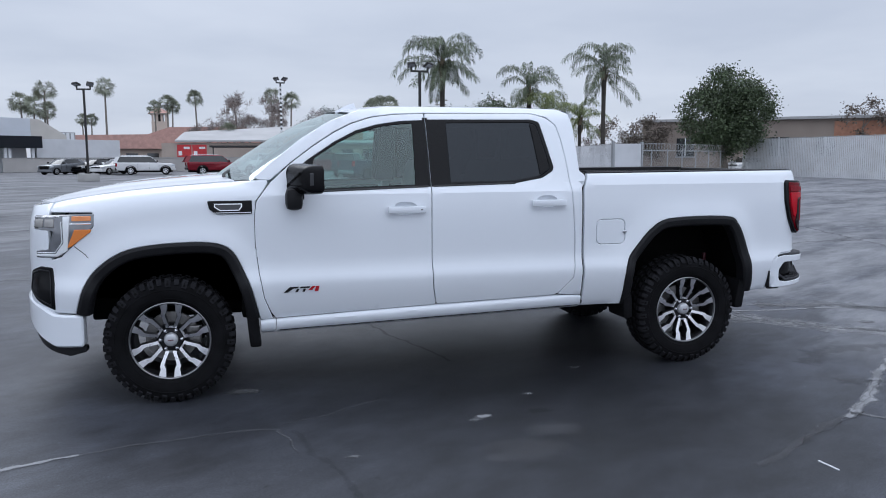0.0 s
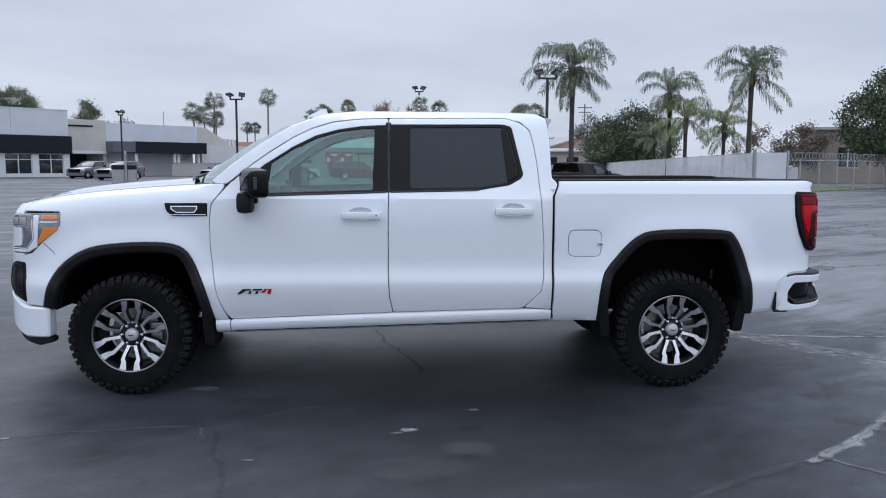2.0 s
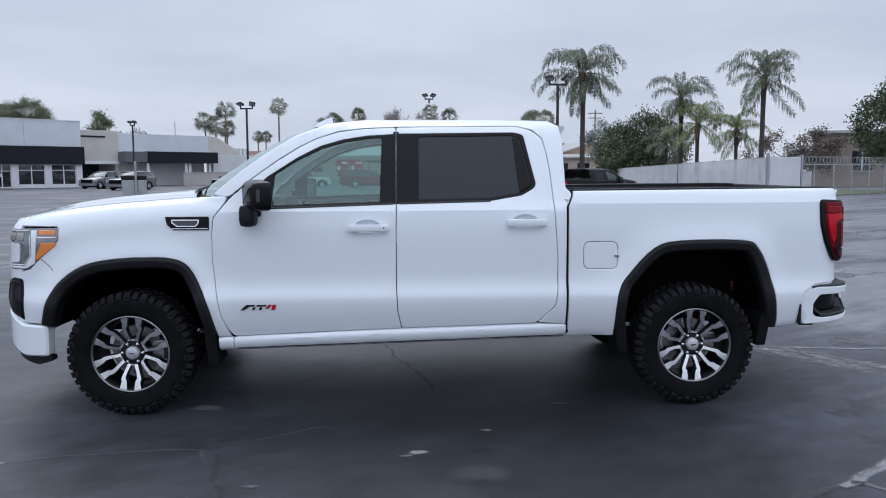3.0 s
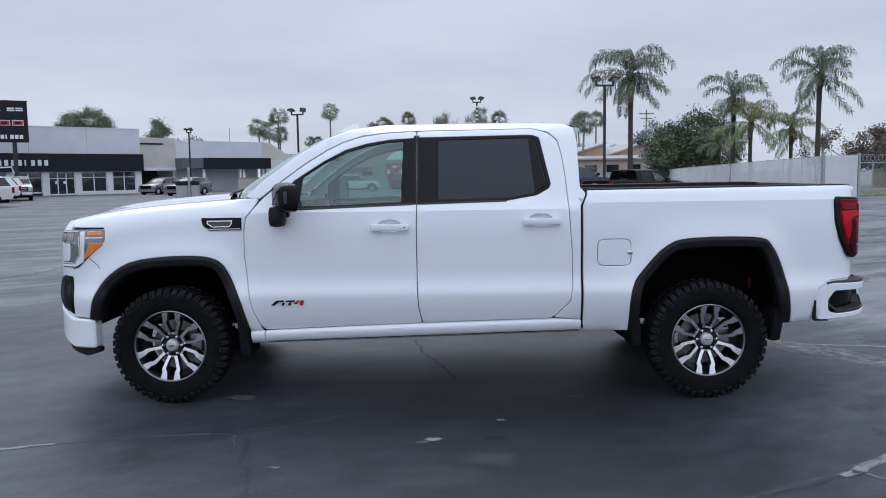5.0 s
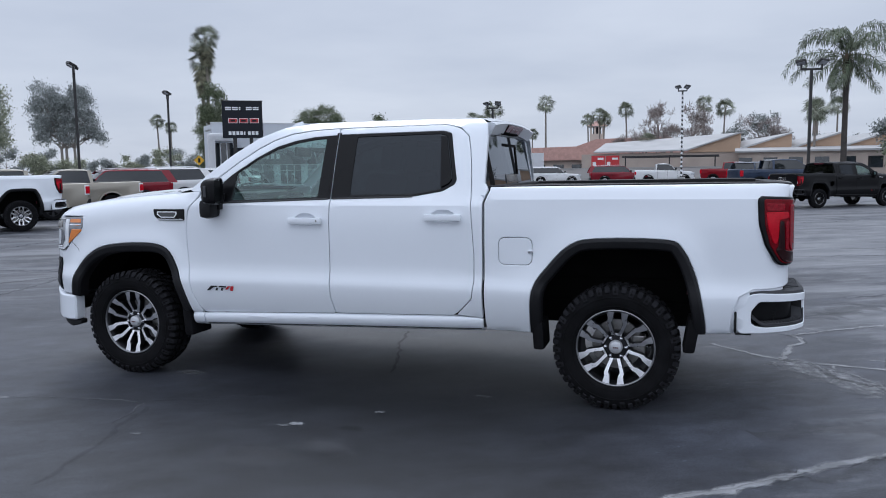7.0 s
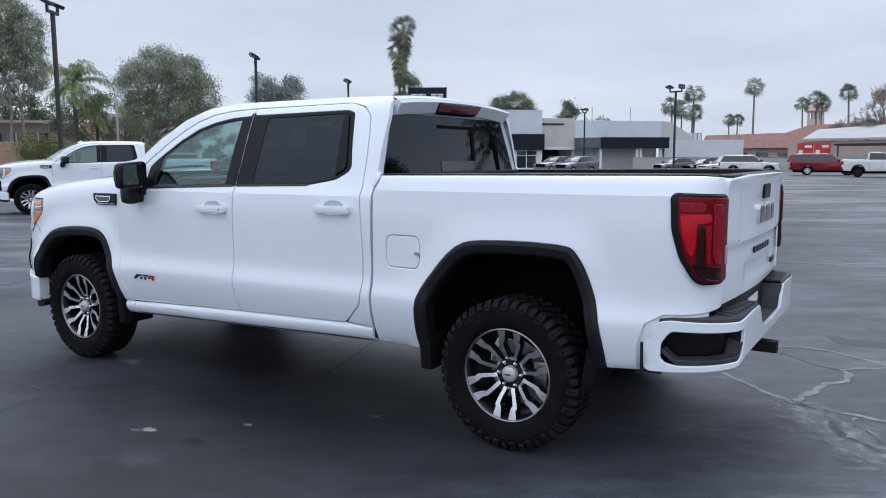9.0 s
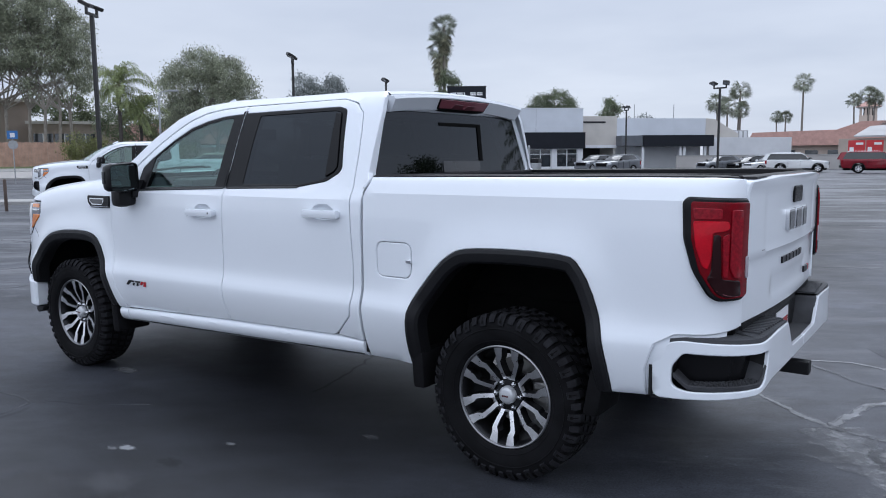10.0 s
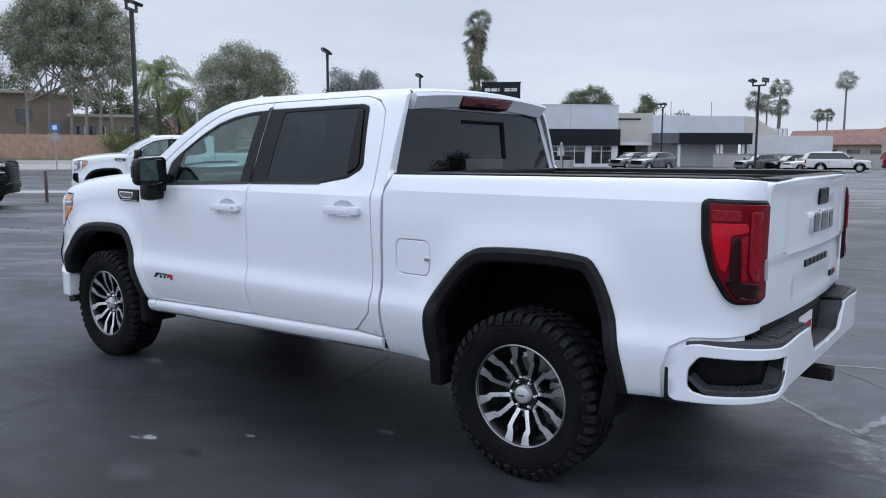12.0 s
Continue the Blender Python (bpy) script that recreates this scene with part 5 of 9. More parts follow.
# ---- ground ----
def asphalt():
    """Dark seal coat, worn paler in streaks and patches, glossy where it is smooth."""
    m = bpy.data.materials.new("sealed_asphalt")
    m.use_nodes = True
    nt = m.node_tree
    n, l = nt.nodes.new, nt.links.new
    p = nt.nodes["Principled BSDF"]
    tc = n("ShaderNodeTexCoord")

    def noise_at(scale, detail, stretch=None, rough=0.55):
        t = n("ShaderNodeTexNoise")
        t.inputs["Scale"].default_value, t.inputs["Detail"].default_value, t.inputs["Roughness"].default_value = scale, detail, rough
        if stretch:
            mp = n("ShaderNodeMapping")
            mp.vector_type = "TEXTURE"
            mp.inputs["Scale"].default_value = stretch
            mp.inputs["Rotation"].default_value = (0, 0, radians(30))
            l(tc.outputs["Object"], mp.inputs["Vector"])
            l(mp.outputs[0], t.inputs["Vector"])
        else:
            l(tc.outputs["Object"], t.inputs["Vector"])
        return t.outputs["Fac"]

    def ramp(fac, a, b, ca, cb):
        r = n("ShaderNodeValToRGB")
        r.color_ramp.elements[0].position, r.color_ramp.elements[0].color = a, (*ca, 1)
        r.color_ramp.elements[1].position, r.color_ramp.elements[1].color = b, (*cb, 1)
        l(fac, r.inputs[0])
        return r.outputs[0]

    def mix(fac, a, b):
        x = n("ShaderNodeMix")
        x.data_type = "RGBA"
        l(fac, x.inputs["Factor"])
        for key, v in (("A", a), ("B", b)):
            if isinstance(v, tuple):
                x.inputs[key].default_value = (*v, 1)
            else:
                l(v, x.inputs[key])
        return x.outputs["Result"]

    base = ramp(noise_at(0.8, 10, (2.2, 1.0, 1.0), 0.72), 0.34, 0.70, (0.0142, 0.0153, 0.0194), (0.043, 0.0464, 0.058))
    grain = ramp(noise_at(90, 5, None, 0.7), 0.35, 0.75, (0.55, 0.55, 0.55), (1.6, 1.6, 1.6))
    mul = n("ShaderNodeMix")
    mul.data_type, mul.blend_type = "RGBA", "MULTIPLY"
    mul.inputs["Factor"].default_value = 1.0
    l(base, mul.inputs["A"])
    l(grain, mul.inputs["B"])
    mottle = ramp(noise_at(4.5, 8, (1.6, 1.0, 1.0), 0.68), 0.36, 0.66, (0.66, 0.66, 0.66), (1.36, 1.36, 1.36))
    spots = ramp(noise_at(15, 4, None, 0.6), 0.67, 0.74, (1, 1, 1), (2.2, 2.2, 2.2))
    pits = ramp(noise_at(21, 3, None, 0.6), 0.27, 0.35, (0.45, 0.45, 0.45), (1, 1, 1))
    for layer in (mottle, spots, pits):
        again = n("ShaderNodeMix")
        again.data_type, again.blend_type = "RGBA", "MULTIPLY"
        again.inputs["Factor"].default_value = 1.0
        l(mul.outputs["Result"], again.inputs["A"])
        l(layer, again.inputs["B"])
        mul = again
    sep = n("ShaderNodeSeparateXYZ")
    l(tc.outputs["Object"], sep.inputs[0])
    # seal coat paler towards the lane; the truck's shade is painted into its colour
    age_shade = n("ShaderNodeFloatCurve")
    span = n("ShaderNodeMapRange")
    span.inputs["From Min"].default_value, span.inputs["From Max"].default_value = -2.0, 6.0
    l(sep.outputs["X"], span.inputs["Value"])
    curve = age_shade.mapping.curves[0]
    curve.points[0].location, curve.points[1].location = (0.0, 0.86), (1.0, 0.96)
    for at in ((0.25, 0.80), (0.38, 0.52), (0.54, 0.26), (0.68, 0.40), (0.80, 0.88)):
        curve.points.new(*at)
    age_shade.mapping.update()
    l(span.outputs[0], age_shade.inputs["Value"])
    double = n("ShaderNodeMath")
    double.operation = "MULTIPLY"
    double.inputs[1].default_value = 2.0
    l(age_shade.outputs[0], double.inputs[0])
    # the painted shade is lifted away from the truck, towards -y
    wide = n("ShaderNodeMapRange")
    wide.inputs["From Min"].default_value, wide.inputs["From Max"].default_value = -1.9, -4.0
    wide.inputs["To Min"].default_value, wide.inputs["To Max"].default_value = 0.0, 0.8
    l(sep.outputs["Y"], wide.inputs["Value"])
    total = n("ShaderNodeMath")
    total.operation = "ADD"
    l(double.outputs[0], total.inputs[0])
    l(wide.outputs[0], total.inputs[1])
    aged_shaded = n("ShaderNodeVectorMath")
    aged_shaded.operation = "SCALE"
    l(mul.outputs["Result"], aged_shaded.inputs[0])
    l(total.outputs[0], aged_shaded.inputs["Scale"])
    # the old lane beside and behind the truck has lost its seal coat
    lane = n("ShaderNodeMapRange")
    lane.inputs["From Min"].default_value, lane.inputs["From Max"].default_value = 3.6, 6.4
    lane.inputs["To Min"].default_value, lane.inputs["To Max"].default_value = -0.07, 0.145
    l(sep.outputs["X"], lane.inputs["Value"])
    deep = n("ShaderNodeMapRange")
    deep.inputs["From Min"].default_value, deep.inputs["From Max"].default_value = 1.0, 14.0
    deep.inputs["To Min"].default_value, deep.inputs["To Max"].default_value = -0.07, 0.09
    l(sep.outputs["Y"], deep.inputs["Value"])
    west = n("ShaderNodeMapRange")
    west.inputs["From Min"].default_value, west.inputs["From Max"].default_value = -0.5, -4.2
    west.inputs["To Min"].default_value, west.inputs["To Max"].default_value = -0.07, 0.09
    l(sep.outputs["X"], west.inputs["Value"])
    ends = n("ShaderNodeMath")
    ends.operation = "MAXIMUM"
    l(lane.outputs[0], ends.inputs[0])
    l(west.outputs[0], ends.inputs[1])
    more = n("ShaderNodeMath")
    more.operation = "MAXIMUM"
    l(ends.outputs[0], more.inputs[0])
    l(deep.outputs[0], more.inputs[1])
    shifted = n("ShaderNodeMath")
    shifted.operation = "ADD"
    l(noise_at(0.7, 8, (4.5, 1.0, 1.0), 0.66), shifted.inputs[0])
    south = n("ShaderNodeMapRange")
    south.inputs["From Min"].default_value, south.inputs["From Max"].default_value = -1.9, -4.2
    south.inputs["To Min"].default_value, south.inputs["To Max"].default_value = -0.07, 0.03
    l(sep.outputs["Y"], south.inputs["Value"])
    most = n("ShaderNodeMath")
    most.operation = "MAXIMUM"
    l(more.outputs[0], most.inputs[0])
    l(south.outputs[0], most.inputs[1])
    l(most.outputs[0], shifted.inputs[1])
    streak = ramp(shifted.outputs[0], 0.57, 0.71, (0, 0, 0), (0.85, 0.85, 0.85))
    worn = mix(streak, aged_shaded.outputs[0], (0.175, 0.179, 0.193))
    # flakes where the seal coat has come off the stone
    flaky = n("ShaderNodeMath")
    flaky.operation = "MULTIPLY_ADD"
    flaky.inputs[1].default_value = 1.0
    l(more.outputs[0], flaky.inputs[0])
    l(noise_at(2.6, 10, (3.0, 1.0, 1.0), 0.74), flaky.inputs[2])
    scuff = ramp(flaky.outputs[0], 0.60, 0.80, (0, 0, 0), (0.55, 0.55, 0.55))
    colour = mix(scuff, worn, (0.29, 0.295, 0.312))
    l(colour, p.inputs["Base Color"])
    gloss = ramp(noise_at(0.35, 5), 0.3, 0.7, (0.42, 0.42, 0.42), (0.60, 0.60, 0.60))
    l(gloss, p.inputs["Roughness"])
    p.inputs["Specular IOR Level"].default_value = 0.37
    b = n("ShaderNodeBump")
    b.inputs["Strength"].default_value, b.inputs["Distance"].default_value = 0.3, 0.004
    l(noise_at(180, 4), b.inputs["Height"])
    l(b.outputs[0], p.inputs["Normal"])
    return m


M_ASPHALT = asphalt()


def dust(name, colour, cover, scale, core=0.55):
    """A ragged-edged film of worn stone or dirt: thins out to the sides (v of its UV) and in patches."""
    m = material(name, colour, 0.9, var=0.4, scale=5, bump=0.4, bscale=90)
    nt = m.node_tree
    n, l = nt.nodes.new, nt.links.new
    tc, sep, noise_n = n("ShaderNodeTexCoord"), n("ShaderNodeSeparateXYZ"), n("ShaderNodeTexNoise")
    l(tc.outputs["UV"], sep.inputs[0])
    noise_n.inputs["Scale"].default_value, noise_n.inputs["Detail"].default_value, noise_n.inputs["Roughness"].default_value = scale, 8, 0.7
    l(tc.outputs["Object"], noise_n.inputs["Vector"])
    mid = n("ShaderNodeMath")
    mid.operation = "MULTIPLY_ADD"
    mid.inputs[1].default_value = core
    l(sep.outputs["Y"], mid.inputs[0])
    l(noise_n.outputs["Fac"], mid.inputs[2])
    ramp = n("ShaderNodeMapRange")
    ramp.inputs["From Min"].default_value, ramp.inputs["From Max"].default_value = 0.56, 0.86
    ramp.inputs["To Min"].default_value, ramp.inputs["To Max"].default_value = 0.0, cover
    l(mid.outputs[0], ramp.inputs["Value"])
    mix, clear = n("ShaderNodeMixShader"), n("ShaderNodeBsdfTransparent")
    l(ramp.outputs[0], mix.inputs[0])
    l(clear.outputs[0], mix.inputs[1])
    l(nt.nodes["Principled BSDF"].outputs[0], mix.inputs[2])
    l(mix.outputs[0], nt.nodes["Material Output"].inputs[0])
    return m


M_CRACK = dust("pale_crack_dust", (0.15, 0.153, 0.162), 0.7, 9)
M_BRIGHTCRACK = dust("bright_crack_dust", (0.31, 0.315, 0.328), 0.7, 14)
M_FAINT = dust("faint_crack_dust", (0.11, 0.112, 0.12), 0.3, 6)
M_WORN = dust("worn_pale_asphalt", (0.31, 0.314, 0.326), 0.75, 11, 0.30)
M_DARKCRACK = dust("dark_open_crack", (0.016, 0.016, 0.017), 0.28, 12)

M_DARKFAINT = dust("dark_sealed_crack", (0.016, 0.016, 0.017), 0.14, 12)


def make_ground():
    bm = bmesh.new()
    xs = [-1500, -300, -120, -60, -30, -12, 0, 12, 30, 60, 120, 300, 1500]
    grid = [[bm.verts.new((x, y, 0)) for x in xs] for y in xs]
    for a, b in zip(grid, grid[1:]):
        for j in range(len(xs) - 1):
            bm.faces.new((a[j], a[j + 1], b[j + 1], b[j]))
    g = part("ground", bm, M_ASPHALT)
    return tagged(g, "dark sealed asphalt car park with pale cracks", "ground", kind="structure")


ground = make_ground()


def crack(pts, width, mat, seed, wander=0.05, lift=0.004):
    """A ragged thin seam that lies on the asphalt, densest along its middle."""
    rnd = random.Random(seed)
    bm = bmesh.new()
    uv = bm.loops.layers.uv.new("across")
    path = []
    for a, b in zip(pts, pts[1:]):
        a, b = Vector((*a, 0)), Vector((*b, 0))
        k = max(2, int((b - a).length / 0.055))
        path += [a.lerp(b, j / k) for j in range(k)]
    path.append(Vector((*pts[-1], 0)))
    off, prev = 0.0, None
    for i, p in enumerate(path):
        t = (path[min(i + 1, len(path) - 1)] - path[max(i - 1, 0)]).normalized()
        nrm = Vector((-t.y, t.x, 0))
        off = off * 0.85 + rnd.uniform(-1, 1) * wander * 0.35
        w = width * rnd.uniform(0.6, 1.3)
        w *= 1.05 if lift < 0.006 else 1.0
        c = p + nrm * off + Vector((0, 0, lift))
        row = [bm.verts.new(c - nrm * w), bm.verts.new(c), bm.verts.new(c + nrm * w)]
        if prev:
            for j, side_v in ((0, (0, 1, 1, 0)), (1, (1, 0, 0, 1))):
                f = bm.faces.new((prev[j], prev[j + 1], row[j + 1], row[j]))
                for lp, v in zip(f.loops, side_v):
                    lp[uv].uv = (i * 0.09, v)
        prev = row
    return part("crack", bm, mat, ground)


def blotch(x, y, r, mat, seed):
    """A small ragged stain or patch on the asphalt."""
    rnd = random.Random(seed)
    bm = bmesh.new()
    uv = bm.loops.layers.uv.new("across")
    n = 16
    mid = bm.verts.new((x, y, 0.004))
    ring = [bm.verts.new((x + r * rnd.uniform(0.7, 1.3) * math.cos(2 * math.pi * k / n), y + 0.6 * r * rnd.uniform(0.7, 1.3) * math.sin(2 * math.pi * k / n), 0.004)) for k in range(n)]
    for k in range(n):
        f = bm.faces.new((mid, ring[k], ring[(k + 1) % n]))
        for lp, v in zip(f.loops, (1.3, 0, 0)):
            lp[uv].uv = (k, v)
    part("stain", bm, mat, ground)

for seed, (pts, w, mat, wander) in enumerate((
        ([(2.98, -2.86), (3.30, -2.72), (3.62, -2.55), (3.97, -2.38)], 0.036, M_FAINT, 0.04),
        ([(3.97, -2.38), (4.12, -2.28), (4.30, -2.17), (4.60, -1.95), (4.98, -1.65), (5.3, -1.36), (5.9, -0.95)], 0.052, M_BRIGHTCRACK, 0.05),
        ([(4.05, -2.33), (4.11, -2.37), (4.18, -2.46), (4.40, -2.75), (4.67, -3.2), (4.8, -3.6)], 0.026, M_CRACK, 0.04),
        ([(4.67, -1.80), (4.85, -1.86), (5.20, -1.49), (5.45, -1.40)], 0.05, M_FAINT, 0.06),
        ([(-3.2, -2.6), (-1.6, -2.12), (-0.77, -1.88), (-0.42, -1.78)], 0.026, M_BRIGHTCRACK, 0.04),
        ([(-0.42, -1.78), (-0.14, -1.71), (0.22, -1.65), (0.42, -1.62), (0.63, -1.66)], 0.016, M_FAINT, 0.03),
        ([(0.63, -1.66), (0.66, -1.76), (0.70, -1.87), (0.72, -2.08)], 0.018, M_FAINT, 0.03),
        ([(0.66, -1.60), (0.90, -1.54), (1.17, -1.39), (1.32, -1.28)], 0.010, M_FAINT, 0.05),
        ([(0.71, -1.72), (0.76, -1.90), (0.82, -2.15), (0.95, -2.50), (1.01, -2.99)], 0.026, M_DARKFAINT, 0.05),
        ([(1.60, 1.0), (1.73, 0.57), (1.84, 0.18), (1.95, -0.18), (1.98, -0.50)], 0.02, M_DARKCRACK, 0.06),
        ([(4.42, 1.14), (4.47, 1.09), (4.76, 0.81), (4.93, 0.66), (5.16, 0.60), (5.34, 0.57), (6.6, 0.45), (9.0, 0.1)], 0.034, M_BRIGHTCRACK, 0.04),
        ([(4.93, 0.68), (5.03, 1.11), (5.21, 1.54), (5.15, 1.66), (5.42, 1.91), (6.0, 2.31), (6.4, 2.67), (6.79, 3.46), (7.15, 3.92), (9.2, 6.2)], 0.042, M_BRIGHTCRACK, 0.07),
        ([(4.5, 2.05), (4.59, 2.12), (4.85, 2.24), (4.97, 2.2), (5.24, 2.06), (5.42, 1.91)], 0.022, M_BRIGHTCRACK, 0.04),
        ([(4.95, 0.66), (5.22, 0.28), (5.45, -0.02), (5.75, -0.42), (6.2, -0.75), (7.4, -1.6)], 0.27, M_WORN, 0.12),
        ([(5.7, 0.75), (6.5, 0.55), (7.6, 0.05), (9.0, -0.5)], 0.16, M_CRACK, 0.20),
        ([(4.55, -1.25), (4.95, -1.05), (5.4, -0.9), (6.1, -1.2)], 0.12, M_FAINT, 0.15),
        ([(5.0, 2.6), (5.9, 3.1), (7.0, 4.2), (8.6, 5.4)], 0.22, M_FAINT, 0.25),
        ([(4.59, 2.03), (4.80, 1.86), (4.95, 1.72), (5.15, 1.62)], 0.016, M_CRACK, 0.04),
        ([(5.16, 0.62), (5.26, 0.15), (5.53, -0.05), (5.7, -0.30), (6.02, -0.59), (7.2, -1.6)], 0.045, M_BRIGHTCRACK, 0.08),
        ([(5.27, 0.55), (5.49, 0.0), (5.9, -0.5)], 0.025, M_BRIGHTCRACK, 0.07),
        ([(5.6, 0.80), (6.09, 0.71), (6.93, 0.31), (8.5, -0.4)], 0.022, M_BRIGHTCRACK, 0.05),
        ([(-4.9, 3.5), (-4.84, 3.29), (-4.5, 1.91), (-4.16, 0.59), (-4.16, -0.05), (-4.6, -1.2)], 0.05, M_CRACK, 0.08),
        ([(-7.0, -1.5), (-5.03, 3.66), (-5.34, 5.54), (-4.8, 8.5)], 0.06, M_FAINT, 0.12),
        ([(-12, 3.0), (-5.1, 4.2), (-1.0, 5.0), (3.5, 7.5), (8, 9.0)], 0.05, M_FAINT, 0.15),
        ([(6.0, 4.0), (9.5, 5.5), (14, 6.0), (22, 9)], 0.05, M_FAINT, 0.15),
        ([(7.0, 10), (12, 12), (20, 17)], 0.06, M_FAINT, 0.2),
        ([(9.0, 2.0), (11.0, 4.0), (12.5, 8.0), (13, 13)], 0.05, M_FAINT, 0.15),
        ([(-14, 9), (-9, 10), (-4, 12.5), (2, 14), (9, 18)], 0.06, M_FAINT, 0.2),
        ([(-9.5, 2.5), (-10, 7.0), (-11, 13.0)], 0.05, M_FAINT, 0.15))):
    crack(pts, w, mat, seed + 3, wander)
for seed, (x, y, r, mat) in enumerate(((0.44, -0.87, 0.13, M_CRACK), (1.86, -1.78, 0.075, M_BRIGHTCRACK), (1.79, -1.83, 0.05, M_CRACK), (2.22, -1.77, 0.10, M_DARKCRACK), (2.28, -1.43, 0.05, M_CRACK), (2.83, -0.92, 0.08, M_FAINT), (1.9, -2.35, 0.32, M_FAINT), (2.2, -2.1, 0.25, M_FAINT), (4.6, -1.75, 0.2, M_FAINT),
                                     (6.2, -0.2, 0.12, M_CRACK), (5.8, -1.3, 0.14, M_CRACK), (1.0, -2.2, 0.05, M_CRACK))):
    blotch(x, y, r, mat, seed)
for seed, (pts, mat) in enumerate((([(3.30, -2.72), (3.62, -2.55), (3.97, -2.38), (4.12, -2.28)], M_DARKCRACK), ([(4.12, -2.28), (4.30, -2.17), (4.60, -1.95), (4.98, -1.65), (5.3, -1.36)], M_DARKCRACK),
                                   ([(5.26, 0.15), (5.5, -0.18), (5.7, -0.30), (6.02, -0.59)], M_DARKCRACK), ([(5.05, 1.12), (5.21, 1.38), (5.15, 1.66), (5.42, 1.91)], M_DARKCRACK))):
    crack(pts, 0.007, mat, seed + 60, 0.06, 0.008)
stick = thing("litter_stick", "thin white stick lying on the asphalt", "litter", "", pose(3.33, -2.96, 0, 0, 0, -84))
bm = bmesh.new()
box(bm, -0.065, 0.065, -0.004, 0.004, 0.0, 0.007, 0.002)
part("stick", bm, M_LAMPWHITE, stick)

# ---- plants ----
M_TRUNK = material("palm_trunk", (0.22, 0.195, 0.17), 0.9, var=0.35, scale=5, bump=0.5, bscale=30)
M_DARKTRUNK = material("queen_palm_trunk", (0.06, 0.052, 0.046), 0.9, var=0.35, scale=5, bump=0.5, bscale=30)
M_BARK = material("tree_bark", (0.20, 0.175, 0.15), 0.9, var=0.35, scale=4, bump=0.5, bscale=30)
M_PALEBARK = material("pale_gum_bark", (0.25, 0.225, 0.195), 0.85, var=0.25, scale=3, bump=0.3, bscale=30)
M_TWIG = material("bare_twigs", (0.24, 0.205, 0.19), 0.9, var=0.3)
M_FROND = material("palm_frond", (0.118, 0.142, 0.086), 0.55, var=0.35, scale=1.5, island=0.35)
M_FANLEAF = material("fan_palm_leaf", (0.205, 0.222, 0.16), 0.6, var=0.3, scale=1.5, island=0.35)
M_DEADLEAF = material("dead_palm_skirt", (0.20, 0.16, 0.11), 0.85, var=0.3, island=0.3)
M_SKIRT = material("shaggy_palm_skirt", (0.26, 0.25, 0.165), 0.7, var=0.35, scale=0.6, island=0.4)
M_FRONDYELLOW = material("yellowish_palm_frond", (0.20, 0.235, 0.09), 0.55, var=0.35, scale=1.5, island=0.35)
M_LEAFDARK = material("dark_leaves", (0.065, 0.09, 0.042), 0.55, var=0.4, scale=0.8, island=0.45)
M_LEAFGUM = material("gum_leaves", (0.27, 0.287, 0.20), 0.6, var=0.35, scale=0.8, island=0.4)
M_LEAFMID = material("mid_green_leaves", (0.13, 0.155, 0.085), 0.6, var=0.35, scale=0.8, island=0.4)
M_LEAFBROWN = material("brownish_leaves", (0.13, 0.105, 0.085), 0.7, var=0.3, scale=0.8, island=0.35)
# pale grey leaf colour, with the haze of distance mixed in
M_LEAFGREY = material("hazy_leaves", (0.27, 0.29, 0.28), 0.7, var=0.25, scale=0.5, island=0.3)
M_LEAFYELLOW = material("yellow_green_leaves", (0.15, 0.16, 0.05), 0.6, var=0.3, scale=0.8, island=0.35)

LEFT = (0.46, -6.09)      # four places along the walk, from which things are set out by bearing and distance
SECOND = (1.60, -6.21)
MIDDLE = (2.41, -6.36)
FOURTH = (3.91, -6.05)
RIGHT = (5.62, -4.03)


def spot(eye, bearing, distance):
    a = radians(bearing)
    return eye[0] + distance * math.sin(a), eye[1] + distance * math.cos(a)


def leaf(bm, c, along_v, across, bend=0.0):
    a, b = along_v / 2, across / 2
    vs = [bm.verts.new(c - a), bm.verts.new(c + b), bm.verts.new(c + a + Vector((0, 0, -bend))), bm.verts.new(c - b)]
    bm.faces.new(vs)


def rand_dir(rnd):
    while True:
        v = Vector((rnd.uniform(-1, 1), rnd.uniform(-1, 1), rnd.uniform(-1, 1)))
        if 0.05 < v.length < 1:
            return v.normalized()


